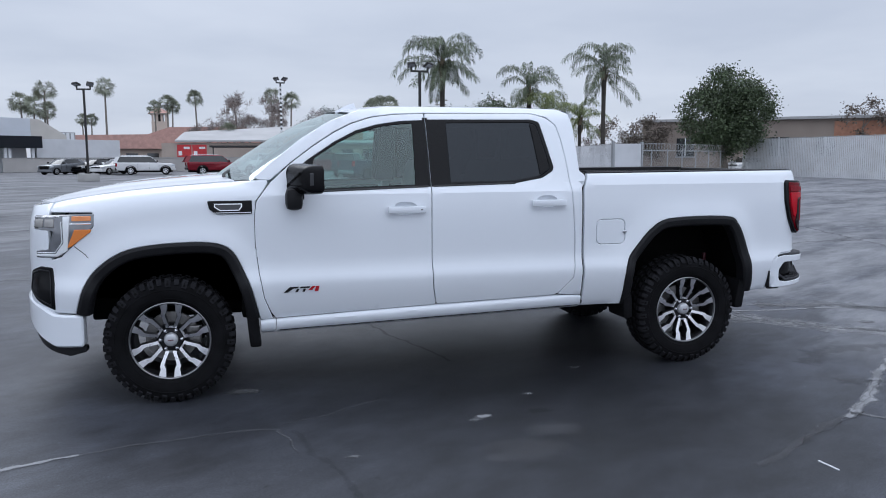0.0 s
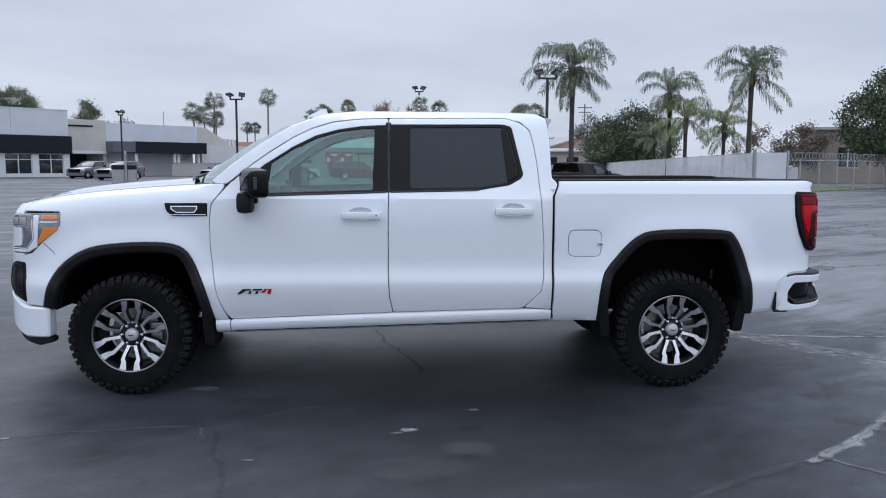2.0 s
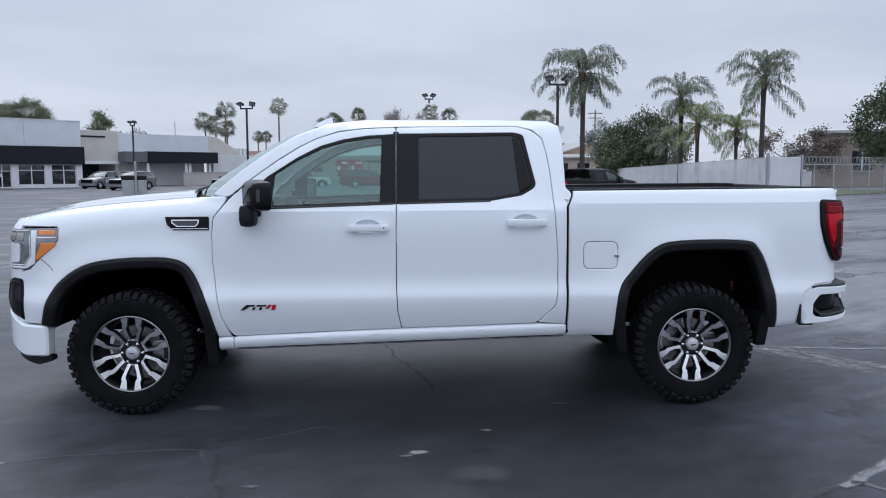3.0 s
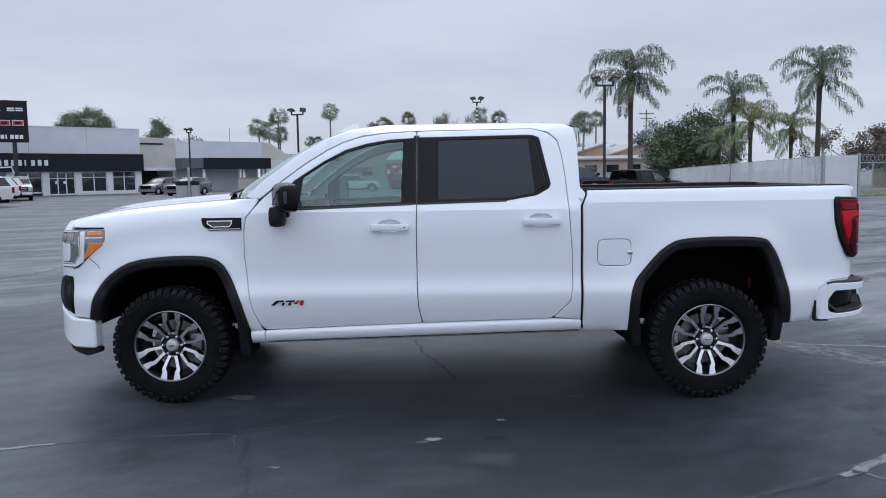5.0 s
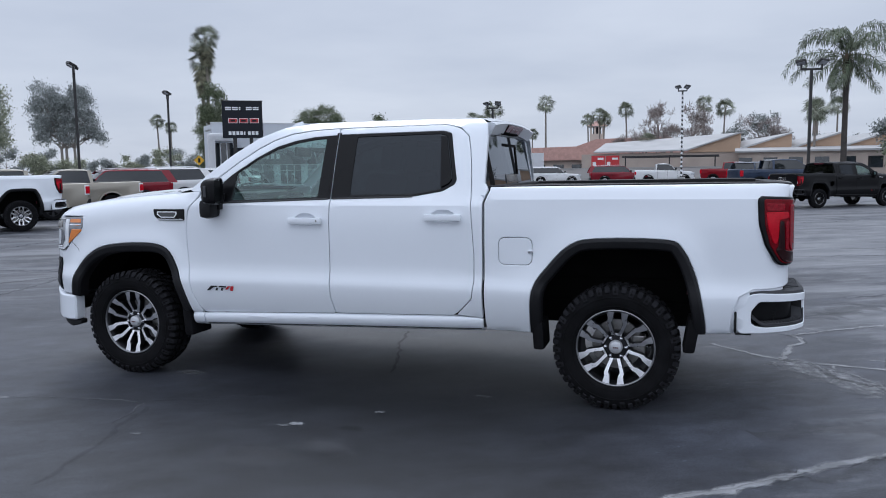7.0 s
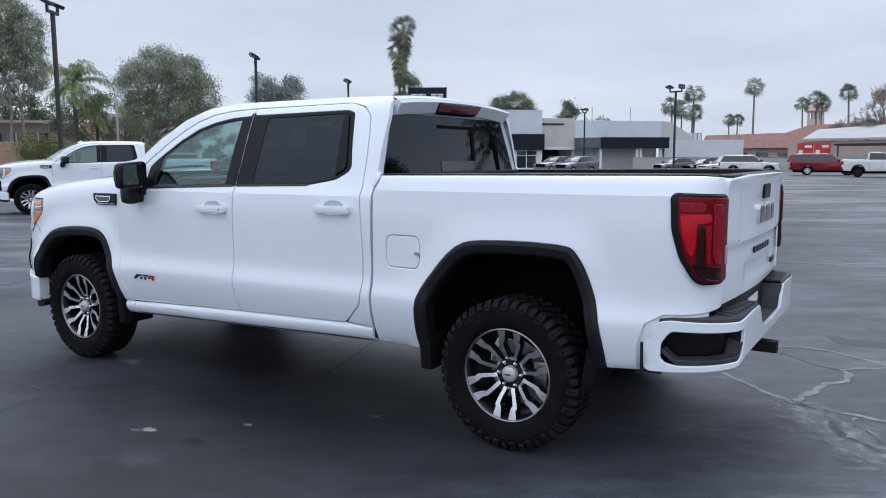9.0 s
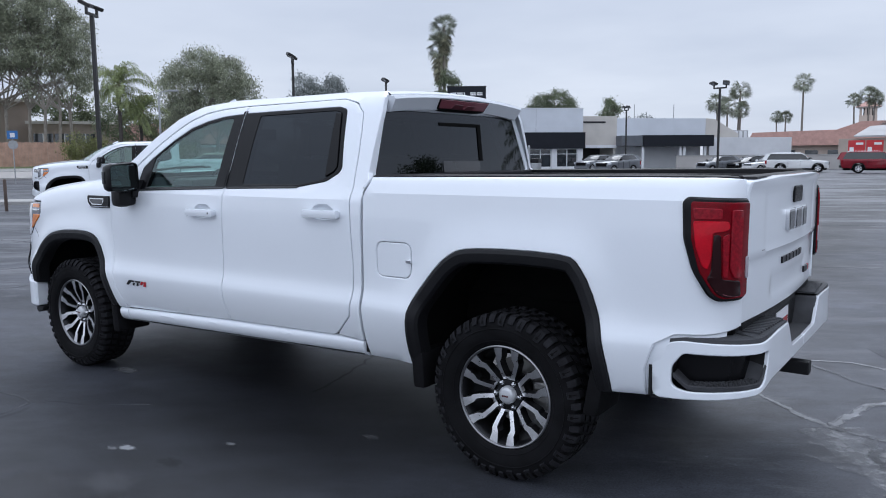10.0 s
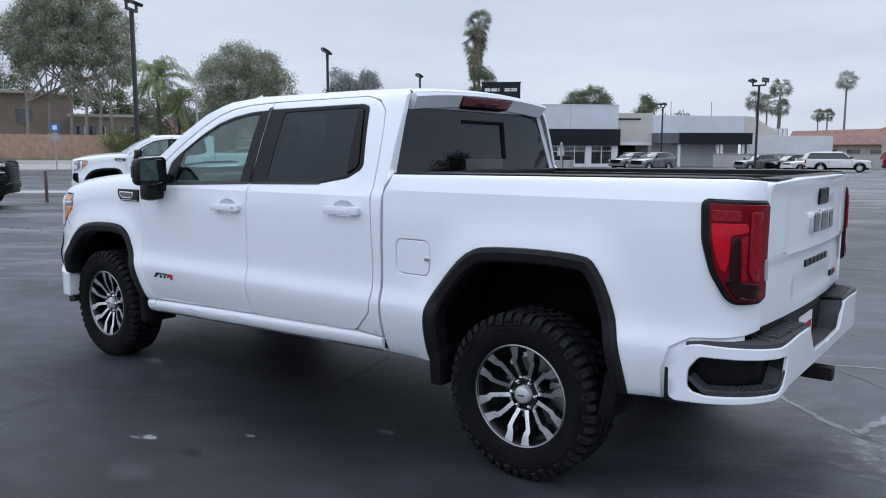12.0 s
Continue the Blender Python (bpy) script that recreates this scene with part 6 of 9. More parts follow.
def fan_palm(x, y, height, crown=1.7, seed=0, lean=0.0, skirt=0.0, label="tall fan palm with a small round crown"):
    rnd = random.Random(seed)
    t = thing("fan_palm", label, "palm tree", "fan palms", pose(x, y, 0))
    bm = bmesh.new()
    top = Vector((lean * height, 0, height))
    path = [Vector((lean * height * (k / 8) ** 1.6, 0, height * k / 8)) for k in range(9)]
    r = 0.08 + 0.009 * height
    tube(bm, path, [r * (1.25 - 0.5 * k / 8) for k in range(9)], 9)
    part("trunk", bm, M_TRUNK, t, "", 50)
    bm = bmesh.new()
    for k in range(38):
        az, el = rnd.uniform(0, 2 * math.pi), rnd.uniform(-1.0, 1.35)
        d = Vector((math.cos(az) * math.cos(el), math.sin(az) * math.cos(el), math.sin(el)))
        s = Vector((-math.sin(az), math.cos(az), 0))
        roll = rnd.uniform(-1.1, 1.1)
        s = s * math.cos(roll) + d.cross(s) * math.sin(roll)
        hub = top + d * crown * rnd.uniform(0.38, 0.55)
        tube(bm, [top, hub], 0.03, 3, False)
        size = crown * rnd.uniform(0.55, 0.7)
        for j in range(11):
            a = (j / 10 - 0.5) * 2.6
            way = (d * math.cos(a) + s * math.sin(a)).normalized()
            w = s * math.cos(a) - d * math.sin(a)
            tip = hub + way * size + Vector((0, 0, -0.22 * size * rnd.uniform(0.3, 1.3)))
            v = [bm.verts.new(hub), bm.verts.new(hub + way * size * 0.55 + w * size * 0.042), bm.verts.new(tip), bm.verts.new(hub + way * size * 0.55 - w * size * 0.042)]
            bm.faces.new(v)
    part("crown", bm, M_FANLEAF, t, flat=True)
    if skirt:
        bm = bmesh.new()
        for k in range(int(skirt * 34)):
            u = rnd.random()
            z = height - 1.1 - skirt * u
            az, reach = rnd.uniform(0, 2 * math.pi), crown * (0.85 - 0.50 * u ** 1.4) * rnd.uniform(0.55, 1.05)
            out = Vector((math.cos(az), math.sin(az), 0))
            s = Vector((-math.sin(az), math.cos(az), 0))
            hub = Vector((lean * z, 0, z)) + out * reach * 0.5
            for j in range(9):
                a = (j / 8 - 0.5) * 2.2
                way = (out * 0.55 * math.cos(a) + s * 0.8 * math.sin(a) + Vector((0, 0, -0.75))).normalized()
                w = way.cross(out).normalized() * 0.06
                tip = hub + way * (0.5 + reach * 0.42) * rnd.uniform(0.8, 1.15)
                mid = hub.lerp(tip, 0.5)
                bm.faces.new([bm.verts.new(c) for c in (hub, mid + w, tip, mid - w)])
        part("dead_leaf_skirt", bm, M_SKIRT, t, flat=True)
    return t


def feather_palm(x, y, height, crown=3.2, seed=0, fronds=19, trunk_r=0.17, label="feathery queen palm with arching drooping fronds", lean=(0, 0), frond=None):
    frond = frond or M_FROND
    rnd = random.Random(seed)
    t = thing("queen_palm", label, "palm tree", "queen palms", pose(x, y, 0))
    bm = bmesh.new()
    path = [Vector((lean[0] * (k / 7) ** 2, lean[1] * (k / 7) ** 2, height * k / 7)) for k in range(8)]
    tube(bm, path, [trunk_r * f for f in (1.3, 1.1, 1.0, 0.95, 0.9, 0.9, 1.05, 0.8)], 10)
    part("trunk", bm, M_DARKTRUNK, t, "", 50)
    bm = bmesh.new()
    for k in range(14):
        az, z = rnd.uniform(0, 2 * math.pi), height - rnd.uniform(0.0, 0.9)
        leaf(bm, Vector((lean[0] + math.cos(az) * trunk_r * 1.4, lean[1] + math.sin(az) * trunk_r * 1.4, z)), Vector((math.cos(az) * 0.3, math.sin(az) * 0.3, 0.9)), Vector((-math.sin(az), math.cos(az), 0)) * 0.2)
    part("leaf_sheath", bm, M_DEADLEAF, t, flat=True)
    bm = bmesh.new()
    top = path[-1]
    for f in range(fronds):
        az = 2 * math.pi * (f * 0.382) + rnd.uniform(-0.35, 0.35)
        rise = (1.42, 1.12, 0.82, 0.48, 0.10, -0.40, -0.85)[f % 7] + rnd.uniform(-0.18, 0.18)
        length = crown * rnd.uniform(0.80, 1.15) * (0.85 if rise < 0 else 1.0)
        fall = rise + rnd.uniform(0.75, 1.25)
        sway = rnd.uniform(-0.35, 0.35)
        spine, dirs = [], []
        for k in range(13):
            u = k / 12
            ang, turn = rise - fall * u ** 1.7, az + sway * u * u
            d = Vector((math.cos(turn) * math.cos(ang), math.sin(turn) * math.cos(ang), math.sin(ang)))
            spine.append((spine[-1] if spine else top) + d * (length / 12 if k else 0.01))
            dirs.append(d)
        tube(bm, spine, [0.035 * (1 - 0.85 * k / 12) for k in range(13)], 3, False)
        for k in range(2, 13):
            for h in range(8):
                u = (k - h / 8) / 12
                base, d = spine[k].lerp(spine[k - 1], h / 8), dirs[k]
                s = d.cross(Vector((0, 0, 1)))
                s = s.normalized() if s.length > 0.05 else Vector((-math.sin(az), math.cos(az), 0))
                up = s.cross(d)
                ll = crown * 0.235 * (math.sin(math.pi * min(1, 0.10 + 0.84 * u)) ** 0.55 + 0.12)
                for sgn in (-1, 1):
                    way = (s * sgn * rnd.uniform(0.6, 1.0) + d * rnd.uniform(0.35, 0.7) + up * rnd.uniform(-0.35, 0.45)).normalized()
                    mid = base + way * ll * 0.5
                    tip = mid + (way * 0.35 + Vector((0, 0, -rnd.uniform(0.45, 0.95)))) * ll * 0.6
                    w = d.cross(way).cross(way).normalized() * 0.016 * crown / 3
                    bm.faces.new([bm.verts.new(c) for c in (base, mid + w, tip, mid - w)])
    part("crown", bm, frond, t, flat=True)
    return t


def limbs(bm, rnd, start, way, length, radius, depth, tips, spread=0.55, droop=0.0):
    pts = [start]
    d = way.normalized()
    for k in range(4):
        d = (d + rand_dir(rnd) * 0.16 + Vector((0, 0, 0.05 - droop))).normalized()
        pts.append(pts[-1] + d * length / 4)
    tube(bm, pts, [radius * (1 - 0.45 * k / 4) for k in range(5)], 6 if depth > 1 else 4, False)
    if depth <= 0:
        tips.append(pts[-1])
        return
    for k in range(rnd.choice((2, 3, 3))):
        side = rand_dir(rnd)
        nd = (d + side * spread + Vector((0, 0, 0.12))).normalized()
        limbs(bm, rnd, pts[rnd.choice((3, 4, 4))], nd, length * rnd.uniform(0.62, 0.82), radius * 0.52, depth - 1, tips, spread, droop)


def leafy_tree(x, y, height, blobs, mat, seed=0, leaves=3500, size=0.32, bark=None, trunk_h=None, trunk_r=0.2, trunks=1, hang=0.0, name="tree", label="leafy green tree", group="", lump=240, turn=0.0, clump=None, foot=0.0):
    """Trunk, limbs and a crown of single leaves clumped round points in ellipsoid masses (cx, cy, cz, rx, ry, rz)."""
    rnd = random.Random(seed)
    t = thing(name, label, "tree", group, pose(x, y, foot, 0, 0, turn))
    bm = bmesh.new()
    th = trunk_h or height * 0.35
    for k in range(trunks):
        root = Vector(((k - (trunks - 1) / 2) * 1.5 + rnd.uniform(-0.4, 0.4), rnd.uniform(-0.6, 0.6), 0)) if trunks > 1 else Vector((0, 0, 0))
        fork = root + Vector((rnd.uniform(-0.3, 0.3), rnd.uniform(-0.3, 0.3), th))
        tube(bm, [root, root.lerp(fork, 0.5) + Vector((rnd.uniform(-0.1, 0.1), 0, 0)), fork], [trunk_r * 1.25, trunk_r, trunk_r * 0.85], 8)
        for b in blobs:
            c = Vector(b[:3])
            if trunks == 1 or rnd.random() < 0.75:
                mid = fork.lerp(c, 0.5) + Vector((rnd.uniform(-0.3, 0.3), rnd.uniform(-0.3, 0.3), 0.2))
                tube(bm, [fork, mid, c], [trunk_r * 0.55, trunk_r * 0.35, trunk_r * 0.12], 5)
                for j in range(3):
                    e = c + Vector((rnd.uniform(-1, 1) * b[3], rnd.uniform(-1, 1) * b[4], rnd.uniform(-0.5, 0.9) * b[5])) * 0.7
                    tube(bm, [mid, mid.lerp(e, 0.55) + Vector((0, 0, 0.15)), e], [trunk_r * 0.25, trunk_r * 0.16, trunk_r * 0.05], 4)
    part("trunk", bm, bark or M_BARK, t, "", 50)
    bm = bmesh.new()
    weights = [b[3] * b[4] * b[5] for b in blobs]
    clumps = []
    for k in range(max(14, leaves // lump)):
        b = rnd.choices(blobs, weights)[0]
        v = rand_dir(rnd) * rnd.uniform(0.45, 1.0) ** 0.5
        clumps.append(Vector((b[0] + v.x * b[3], b[1] + v.y * b[4], b[2] + v.z * b[5])))
    tri = lambda: rnd.uniform(-1, 1) + rnd.uniform(-1, 1)
    spread, scatter = clump or 0.16 + size * 1.6, [rnd.uniform(0.6, 1.5) for _ in range(7)]
    for k in range(leaves):
        c = rnd.choice(clumps) + Vector((tri(), tri(), 0.8 * tri() - hang * abs(tri()))) * spread * scatter[k % 7]
        a = (rand_dir(rnd) + Vector((0, 0, -2.2 * hang))).normalized()
        b = a.orthogonal().normalized()
        b = Matrix.Rotation(rnd.uniform(0, 6.28), 3, a) @ b
        s = size * rnd.uniform(0.6, 1.3)
        leaf(bm, c, a * s * (1.2 + 1.2 * hang), b * s * (0.75 - 0.5 * hang), 0.1 * s)
    part("crown", bm, mat, t, flat=True)
    return t


def bare_tree(x, y, height, seed, depth=5):
    rnd = random.Random(seed)
    t = thing("bare_tree", "leafless winter tree with fine grey-brown twigs", "tree", "bare trees", pose(x, y, 0))
    bm, tips = bmesh.new(), []
    limbs(bm, rnd, Vector((0, 0, 0)), Vector((0, 0, 1)), height * 0.30, height * 0.024, depth, tips, 0.6)
    part("crown", bm, M_TWIG, t, "", 60)
    bm = bmesh.new()
    for p in tips:
        for k in range(9):
            d = rand_dir(rnd) + Vector((0, 0, 0.4))
            leaf(bm, p + d * height * 0.03, d * height * 0.065, rand_dir(rnd) * height * 0.0055)
    tagged(part("brushwood", bm, M_TWIG, t, flat=True), kind="stuff")
    return t

# ---- parked vehicles ----
def car_paint(name, rgb, metal=0.0):
    return material(name, rgb, 0.35, metal=metal, var=0.03, coat=0.8, rvar=0.04, spec=0.1)


M_CARWHITE = car_paint("white_paint", (0.74, 0.74, 0.74))
M_CARTAN = car_paint("tan_paint", (0.36, 0.33, 0.275), 0.3)
M_CARRED = car_paint("dark_red_paint", (0.20, 0.008, 0.018), 0.2)
M_CARBRIGHTRED = car_paint("bright_red_paint", (0.24, 0.010, 0.018))
M_CARGREY = car_paint("grey_metallic_paint", (0.19, 0.20, 0.215), 0.3)
M_CARBLACK = material("black_paint", (0.005, 0.005, 0.006), 0.35, var=0.03, coat=0.15, rvar=0.04, spec=0.1)
M_CARBLUE = car_paint("dark_blue_paint", (0.025, 0.04, 0.075), 0.3)
M_CARSILVER = car_paint("silver_paint", (0.40, 0.40, 0.41), 0.4)
M_CARGLASS = material("dark_car_window", (0.012, 0.014, 0.016), 0.06, var=0.2, coat=0.3, rvar=0.03)
M_HEADLAMP = material("headlamp_glass", (0.60, 0.62, 0.65), 0.12, var=0.2, scale=12, coat=1.0)
WHEEL_MESH = {}


def small_wheel(parent, x, y, r, flip, dark):
    """A tyre with a spoked rim, sharing its mesh with wheels of the same size."""
    key = (round(r, 3), dark)
    if key not in WHEEL_MESH:
        bm = bmesh.new()
        lathe(bm, [(r * 0.62, -0.11), (r * 0.70, -0.125), (r * 0.92, -0.125), (r, -0.09), (r, 0.09), (r * 0.92, 0.12), (r * 0.62, 0.11)], 28)
        lathe(bm, [(r * 0.62, -0.06), (0.001, -0.05)], 28)
        tyre = bpy.data.meshes.new("tyre")
        bm.to_mesh(tyre)
        bm.free()
        tyre.materials.append(M_TYRE)
        bm = bmesh.new()
        lathe(bm, [(r * 0.57, -0.10), (r * 0.60, -0.122), (r * 0.645, -0.118)], 28)
        lathe(bm, [(0.001, -0.112), (r * 0.14, -0.11), (r * 0.16, -0.07)], 14)
        for k in range(6):
            a = math.pi / 3 * k
            rot = Matrix.Rotation(a, 4, "Y")
            vs = [bm.verts.new(rot @ Vector(c)) for c in ((-0.035, -0.10, r * 0.12), (0.035, -0.10, r * 0.12), (0.05, -0.112, r * 0.60), (-0.05, -0.112, r * 0.60))]
            bm.faces.new(vs)
        rim = bpy.data.meshes.new("rim")
        bm.to_mesh(rim)
        bm.free()
        rim.materials.append(M_DARKALLOY if dark else M_MACHINED)
        WHEEL_MESH[key] = (tyre, rim)
    tyre, rim = WHEEL_MESH[key]
    w = new("wheel", tyre)
    w.parent = parent
    w.matrix_basis = pose(x, y, r, 0, 0, 180 if flip else 0)
    k = new("rim", rim)
    k.parent = w


def slab(outline, half, round_off, taper=0.0, z_taper=None):
    """A side outline pulled across the width, with rounded shoulders; taper leans the sides in towards the top."""
    poly = [Vector(p[:2]) for p in outline]
    small = shrink(poly, round_off)
    bm = bmesh.new()
    rings = []
    mid = shrink(poly, round_off * 0.30)
    for pts, y in ((small, -half), (mid, -half + round_off * 0.30), (poly, -half + round_off), (poly, half - round_off), (mid, half - round_off * 0.30), (small, half)):
        ring = []
        for p in pts:
            lean = taper * max(0.0, p.y - z_taper) if z_taper is not None else 0.0
            ring.append(bm.verts.new((p.x, y - math.copysign(lean, y), p.y)))
        rings.append(ring)
    n = len(poly)
    for a, b in zip(rings, rings[1:]):
        for k in range(n):
            bm.faces.new((a[k], a[(k + 1) % n], b[(k + 1) % n], b[k]))
    bm.faces.new(rings[0])
    bm.faces.new(rings[-1])
    return bm


def arch_cut(cx, r, z, n=8):
    return [(cx + r * math.cos(math.pi - math.pi * k / n), z + r * 0.95 * math.sin(math.pi * k / n)) for k in range(n + 1)]


def vehicle(kind, paint, m, label, group="parked vehicles", dark_rims=False, chrome=True):
    """A parked car, nose towards -x, middle of the wheelbase at the origin."""
    spec = {"suv": (5.2, 2.0, 1.86, 3.0, 0.39), "long_suv": (5.70, 2.05, 1.92, 3.35, 0.41), "crossover": (4.6, 1.88, 1.70, 2.75, 0.36),
            "sedan": (4.75, 1.83, 1.45, 2.8, 0.335), "pickup": (5.89, 2.06, 1.95, 3.74, 0.41), "small_pickup": (5.35, 1.9, 1.80, 3.25, 0.385)}[kind]
    length, width, height, base, r = spec
    name = {"suv": "suv", "long_suv": "suv", "crossover": "suv", "sedan": "car", "pickup": "pickup", "small_pickup": "pickup"}[kind]
    t = thing(name, label, {"suv": "SUV", "car": "car", "pickup": "pickup truck"}[name], group, m)
    f, b = -length / 2 + (0.0 if kind not in ("pickup", "small_pickup") else 0.12), 0
    x0 = -base / 2 - 0.93 * length / 5.7
    x1 = x0 + length
    fa, ra = -base / 2, base / 2
    tall = kind in ("pickup", "long_suv", "suv", "small_pickup")
    hood = (1.26 if kind == "pickup" else 1.16 if tall else 1.05) if kind != "sedan" else 0.86
    belt = hood + (0.10 if tall else 0.08)
    low = 0.42 if tall else 0.26
    half = width / 2
    ww = r + 0.10
    pick = kind in ("pickup", "small_pickup")
    cab_back = fa + base * (0.765 if pick else 1.0)
    bed = belt + 0.03
    top = [(x0 + 0.04, low + 0.22), (x0, low + 0.45), (x0 + 0.06, hood - 0.14), (x0 + 0.28, hood - 0.02), (fa + 0.45, hood + 0.04), (fa + 0.75, belt)]
    rear = [(x1 - 0.06, bed if pick else belt + (0.13 if kind == "crossover" else 0.03)), (x1, bed - 0.12), (x1 + 0.0, low + 0.30), (x1 - 0.10, low + 0.05)]
    body = top + rear + arch_cut(ra, ww, low)[::-1] + arch_cut(fa, ww, low)[::-1] + [(x0 + 0.18, low + 0.02)]
    bm = slab(body, half, 0.10)
    part("body", bm, paint, t, "", 30)
    # cabin glass and painted roof and pillars
    zr = height
    ws = fa + (0.72 if tall else 0.62)
    hd = fa + (1.42 if tall else 1.45)
    if pick:
        end, endtop = cab_back + 0.06, cab_back - 0.02
    elif kind == "sedan":
        end, endtop = x1 - 0.55, x1 - 1.35
    elif kind == "crossover":
        end, endtop = x1 - 0.12, x1 - 0.80
    else:
        end, endtop = x1 - 0.05, x1 - 0.42
    green = [(ws, belt - 0.05), (ws + (hd - ws) * 0.55, belt + (zr - belt) * 0.58), (hd, zr - 0.06), (hd + 0.3, zr - 0.02), (endtop, zr - 0.05), (end, belt - 0.05)]
    bm = slab(green, half - 0.06, 0.05, 0.30, belt)
    part("cabin_glass", bm, M_CARGLASS, t, "dark tinted cabin glass", 30)
    roof = [(hd - 0.08, zr - 0.085), (hd + 0.15, zr - 0.02), (hd * 0.5 + endtop * 0.5, zr + 0.012), (endtop - 0.15, zr - 0.012), (endtop + 0.08, zr - 0.075)]
    bm = slab(roof, half - 0.05, 0.05, 0.30, belt)
    part("roof", bm, paint, t, "", 30)
    lean = 0.30 * (zr - belt)
    mids = [fa + base * 0.47] + ([] if pick else [fa + base * 0.83])
    for sgn in (-1, 1):
        for (xa, za), (xb, zb), w in ([((ws - 0.05, belt - 0.03), (hd - 0.03, zr - 0.05), 0.09), ((end - 0.10, belt - 0.03), (endtop - 0.06, zr - 0.05), 0.16 if pick else 0.42)]
                                      + [((xm, belt - 0.03), (xm + 0.02, zr - 0.05), 0.09) for xm in mids]):
            bm = bmesh.new()
            ya, yb = sgn * (half - 0.052), sgn * (half - 0.052 - lean)
            vs = [bm.verts.new(c) for c in ((xa, ya, za), (xa + w, ya, za), (xb + w, yb, zb), (xb, yb, zb), (xa, ya - sgn * 0.04, za), (xa + w, ya - sgn * 0.04, za), (xb + w, yb - sgn * 0.04, zb), (xb, yb - sgn * 0.04, zb))]
            for q in ((0, 1, 2, 3), (4, 5, 6, 7), (0, 1, 5, 4), (1, 2, 6, 5), (2, 3, 7, 6), (3, 0, 4, 7)):
                bm.faces.new([vs[i] for i in q])
            dark = (xa, za) not in ((ws - 0.05, belt - 0.03), (end - 0.10, belt - 0.03))
            part("pillar", bm, M_GLOSSBLACK if dark and pick else paint, t)
        bm = bmesh.new()
        box(bm, fa + 0.72, fa + 0.86, sgn * half + (0.0 if sgn > 0 else -0.22), sgn * half + (0.22 if sgn > 0 else 0.0), belt + 0.02, belt + 0.20, 0.03)
        part("mirror", bm, M_GLOSSBLACK if kind != "sedan" else paint, t)
        for xh in (fa + base * 0.40, fa + base * (0.70 if pick else 0.74)):
            bm = bmesh.new()
            box(bm, xh, xh + 0.22, sgn * half - 0.015, sgn * half + 0.03 * sgn if sgn > 0 else sgn * half + 0.015, belt - 0.17, belt - 0.13, 0.008)
            part("door_handle", bm, paint, t)
        for xs in (fa + 0.62, fa + base * 0.47, fa + base * (0.745 if pick else 0.80)):
            bm = bmesh.new()
            box(bm, xs - 0.006, xs + 0.006, sgn * half - 0.012, sgn * half + 0.003 if sgn > 0 else sgn * half + 0.012, low + 0.10, belt - 0.06)
            if sgn < 0:
                for v in bm.verts:
                    v.co.y -= 0.015
            part("door_seam", bm, M_SEAL, t)
        bm = bmesh.new()
        box(bm, x0 - 0.01, x0 + 0.34, sgn * (half - 0.04) - 0.05, sgn * (half - 0.04) + 0.05, hood - 0.28, hood - 0.11, 0.02)
        part("headlight", bm, M_HEADLAMP, t)
        bm = bmesh.new()
        box(bm, x1 - 0.16, x1 + 0.015, sgn * (half - 0.05) - 0.06, sgn * (half - 0.05) + 0.06, belt - 0.40, belt - 0.05, 0.02)
        tl = part("tail_light", bm, M_LAMPWHITE if kind == "small_pickup" else M_REDLENS if pick else M_REDSOFT, t)
        if kind == "small_pickup":
            bm = bmesh.new()
            box(bm, x1 - 0.13, x1 + 0.022, sgn * (half - 0.05) - 0.067, sgn * (half - 0.05) + 0.067, belt - 0.36, belt - 0.09, 0.02)
            part("red_lens", bm, M_REDLENS, tl)
        for cx in (fa, ra):
            bm = bmesh.new()
            rows = []
            for px, pz in arch_cut(cx, ww + 0.035, low, 12):
                dx, dz = px - cx, pz - low
                rows.append([bm.verts.new((cx + dx * q, sgn * (half + o), low + dz * q)) for q, o in ((1.03, -0.01), (1.03, 0.022), (0.90, 0.022), (0.89, -0.03))])
            for a, c in zip(rows, rows[1:]):
                for j in range(3):
                    bm.faces.new((a[j], a[j + 1], c[j + 1], c[j]))
            part("arch_trim", bm, M_CLAD if (tall and paint is not M_CARTAN) or kind == "crossover" else paint, t)
            small_wheel(t, cx, sgn * (half - 0.13), r, sgn > 0, dark_rims)
    bm = bmesh.new()
    box(bm, x0 - 0.02, x0 + 0.10, -half + 0.30, half - 0.30, low + 0.34, hood - 0.12, 0.03)
    part("grille", bm, M_GLOSSBLACK, t, "black grille")
    if chrome:
        for k in range(3):
            bm = bmesh.new()
            box(bm, x0 - 0.035, x0 - 0.01, -half + 0.36, half - 0.36, low + 0.42 + 0.12 * k, low + 0.46 + 0.12 * k, 0.006)
            part("grille_bar", bm, M_CHROME, t)
    bm = bmesh.new()
    box(bm, x0 - 0.05, x0 + 0.20, -half + 0.02, half - 0.02, low + 0.02, low + 0.24, 0.05)
    part("front_bumper", bm, paint if not pick else M_CHROME if chrome else paint, t)
    bm = bmesh.new()
    box(bm, x1 - 0.14, x1 + 0.07, -half + 0.03, half - 0.03, low + 0.08, low + 0.30, 0.05)
    part("rear_bumper", bm, M_CHROME if pick and chrome else M_CLAD, t)
    bm = bmesh.new()
    box(bm, x0 + 0.25, x1 - 0.25, -half + 0.18, half - 0.18, 0.26 if tall else 0.17, low + 0.3, 0.04)
    part("underbody", bm, M_UNDER, t)
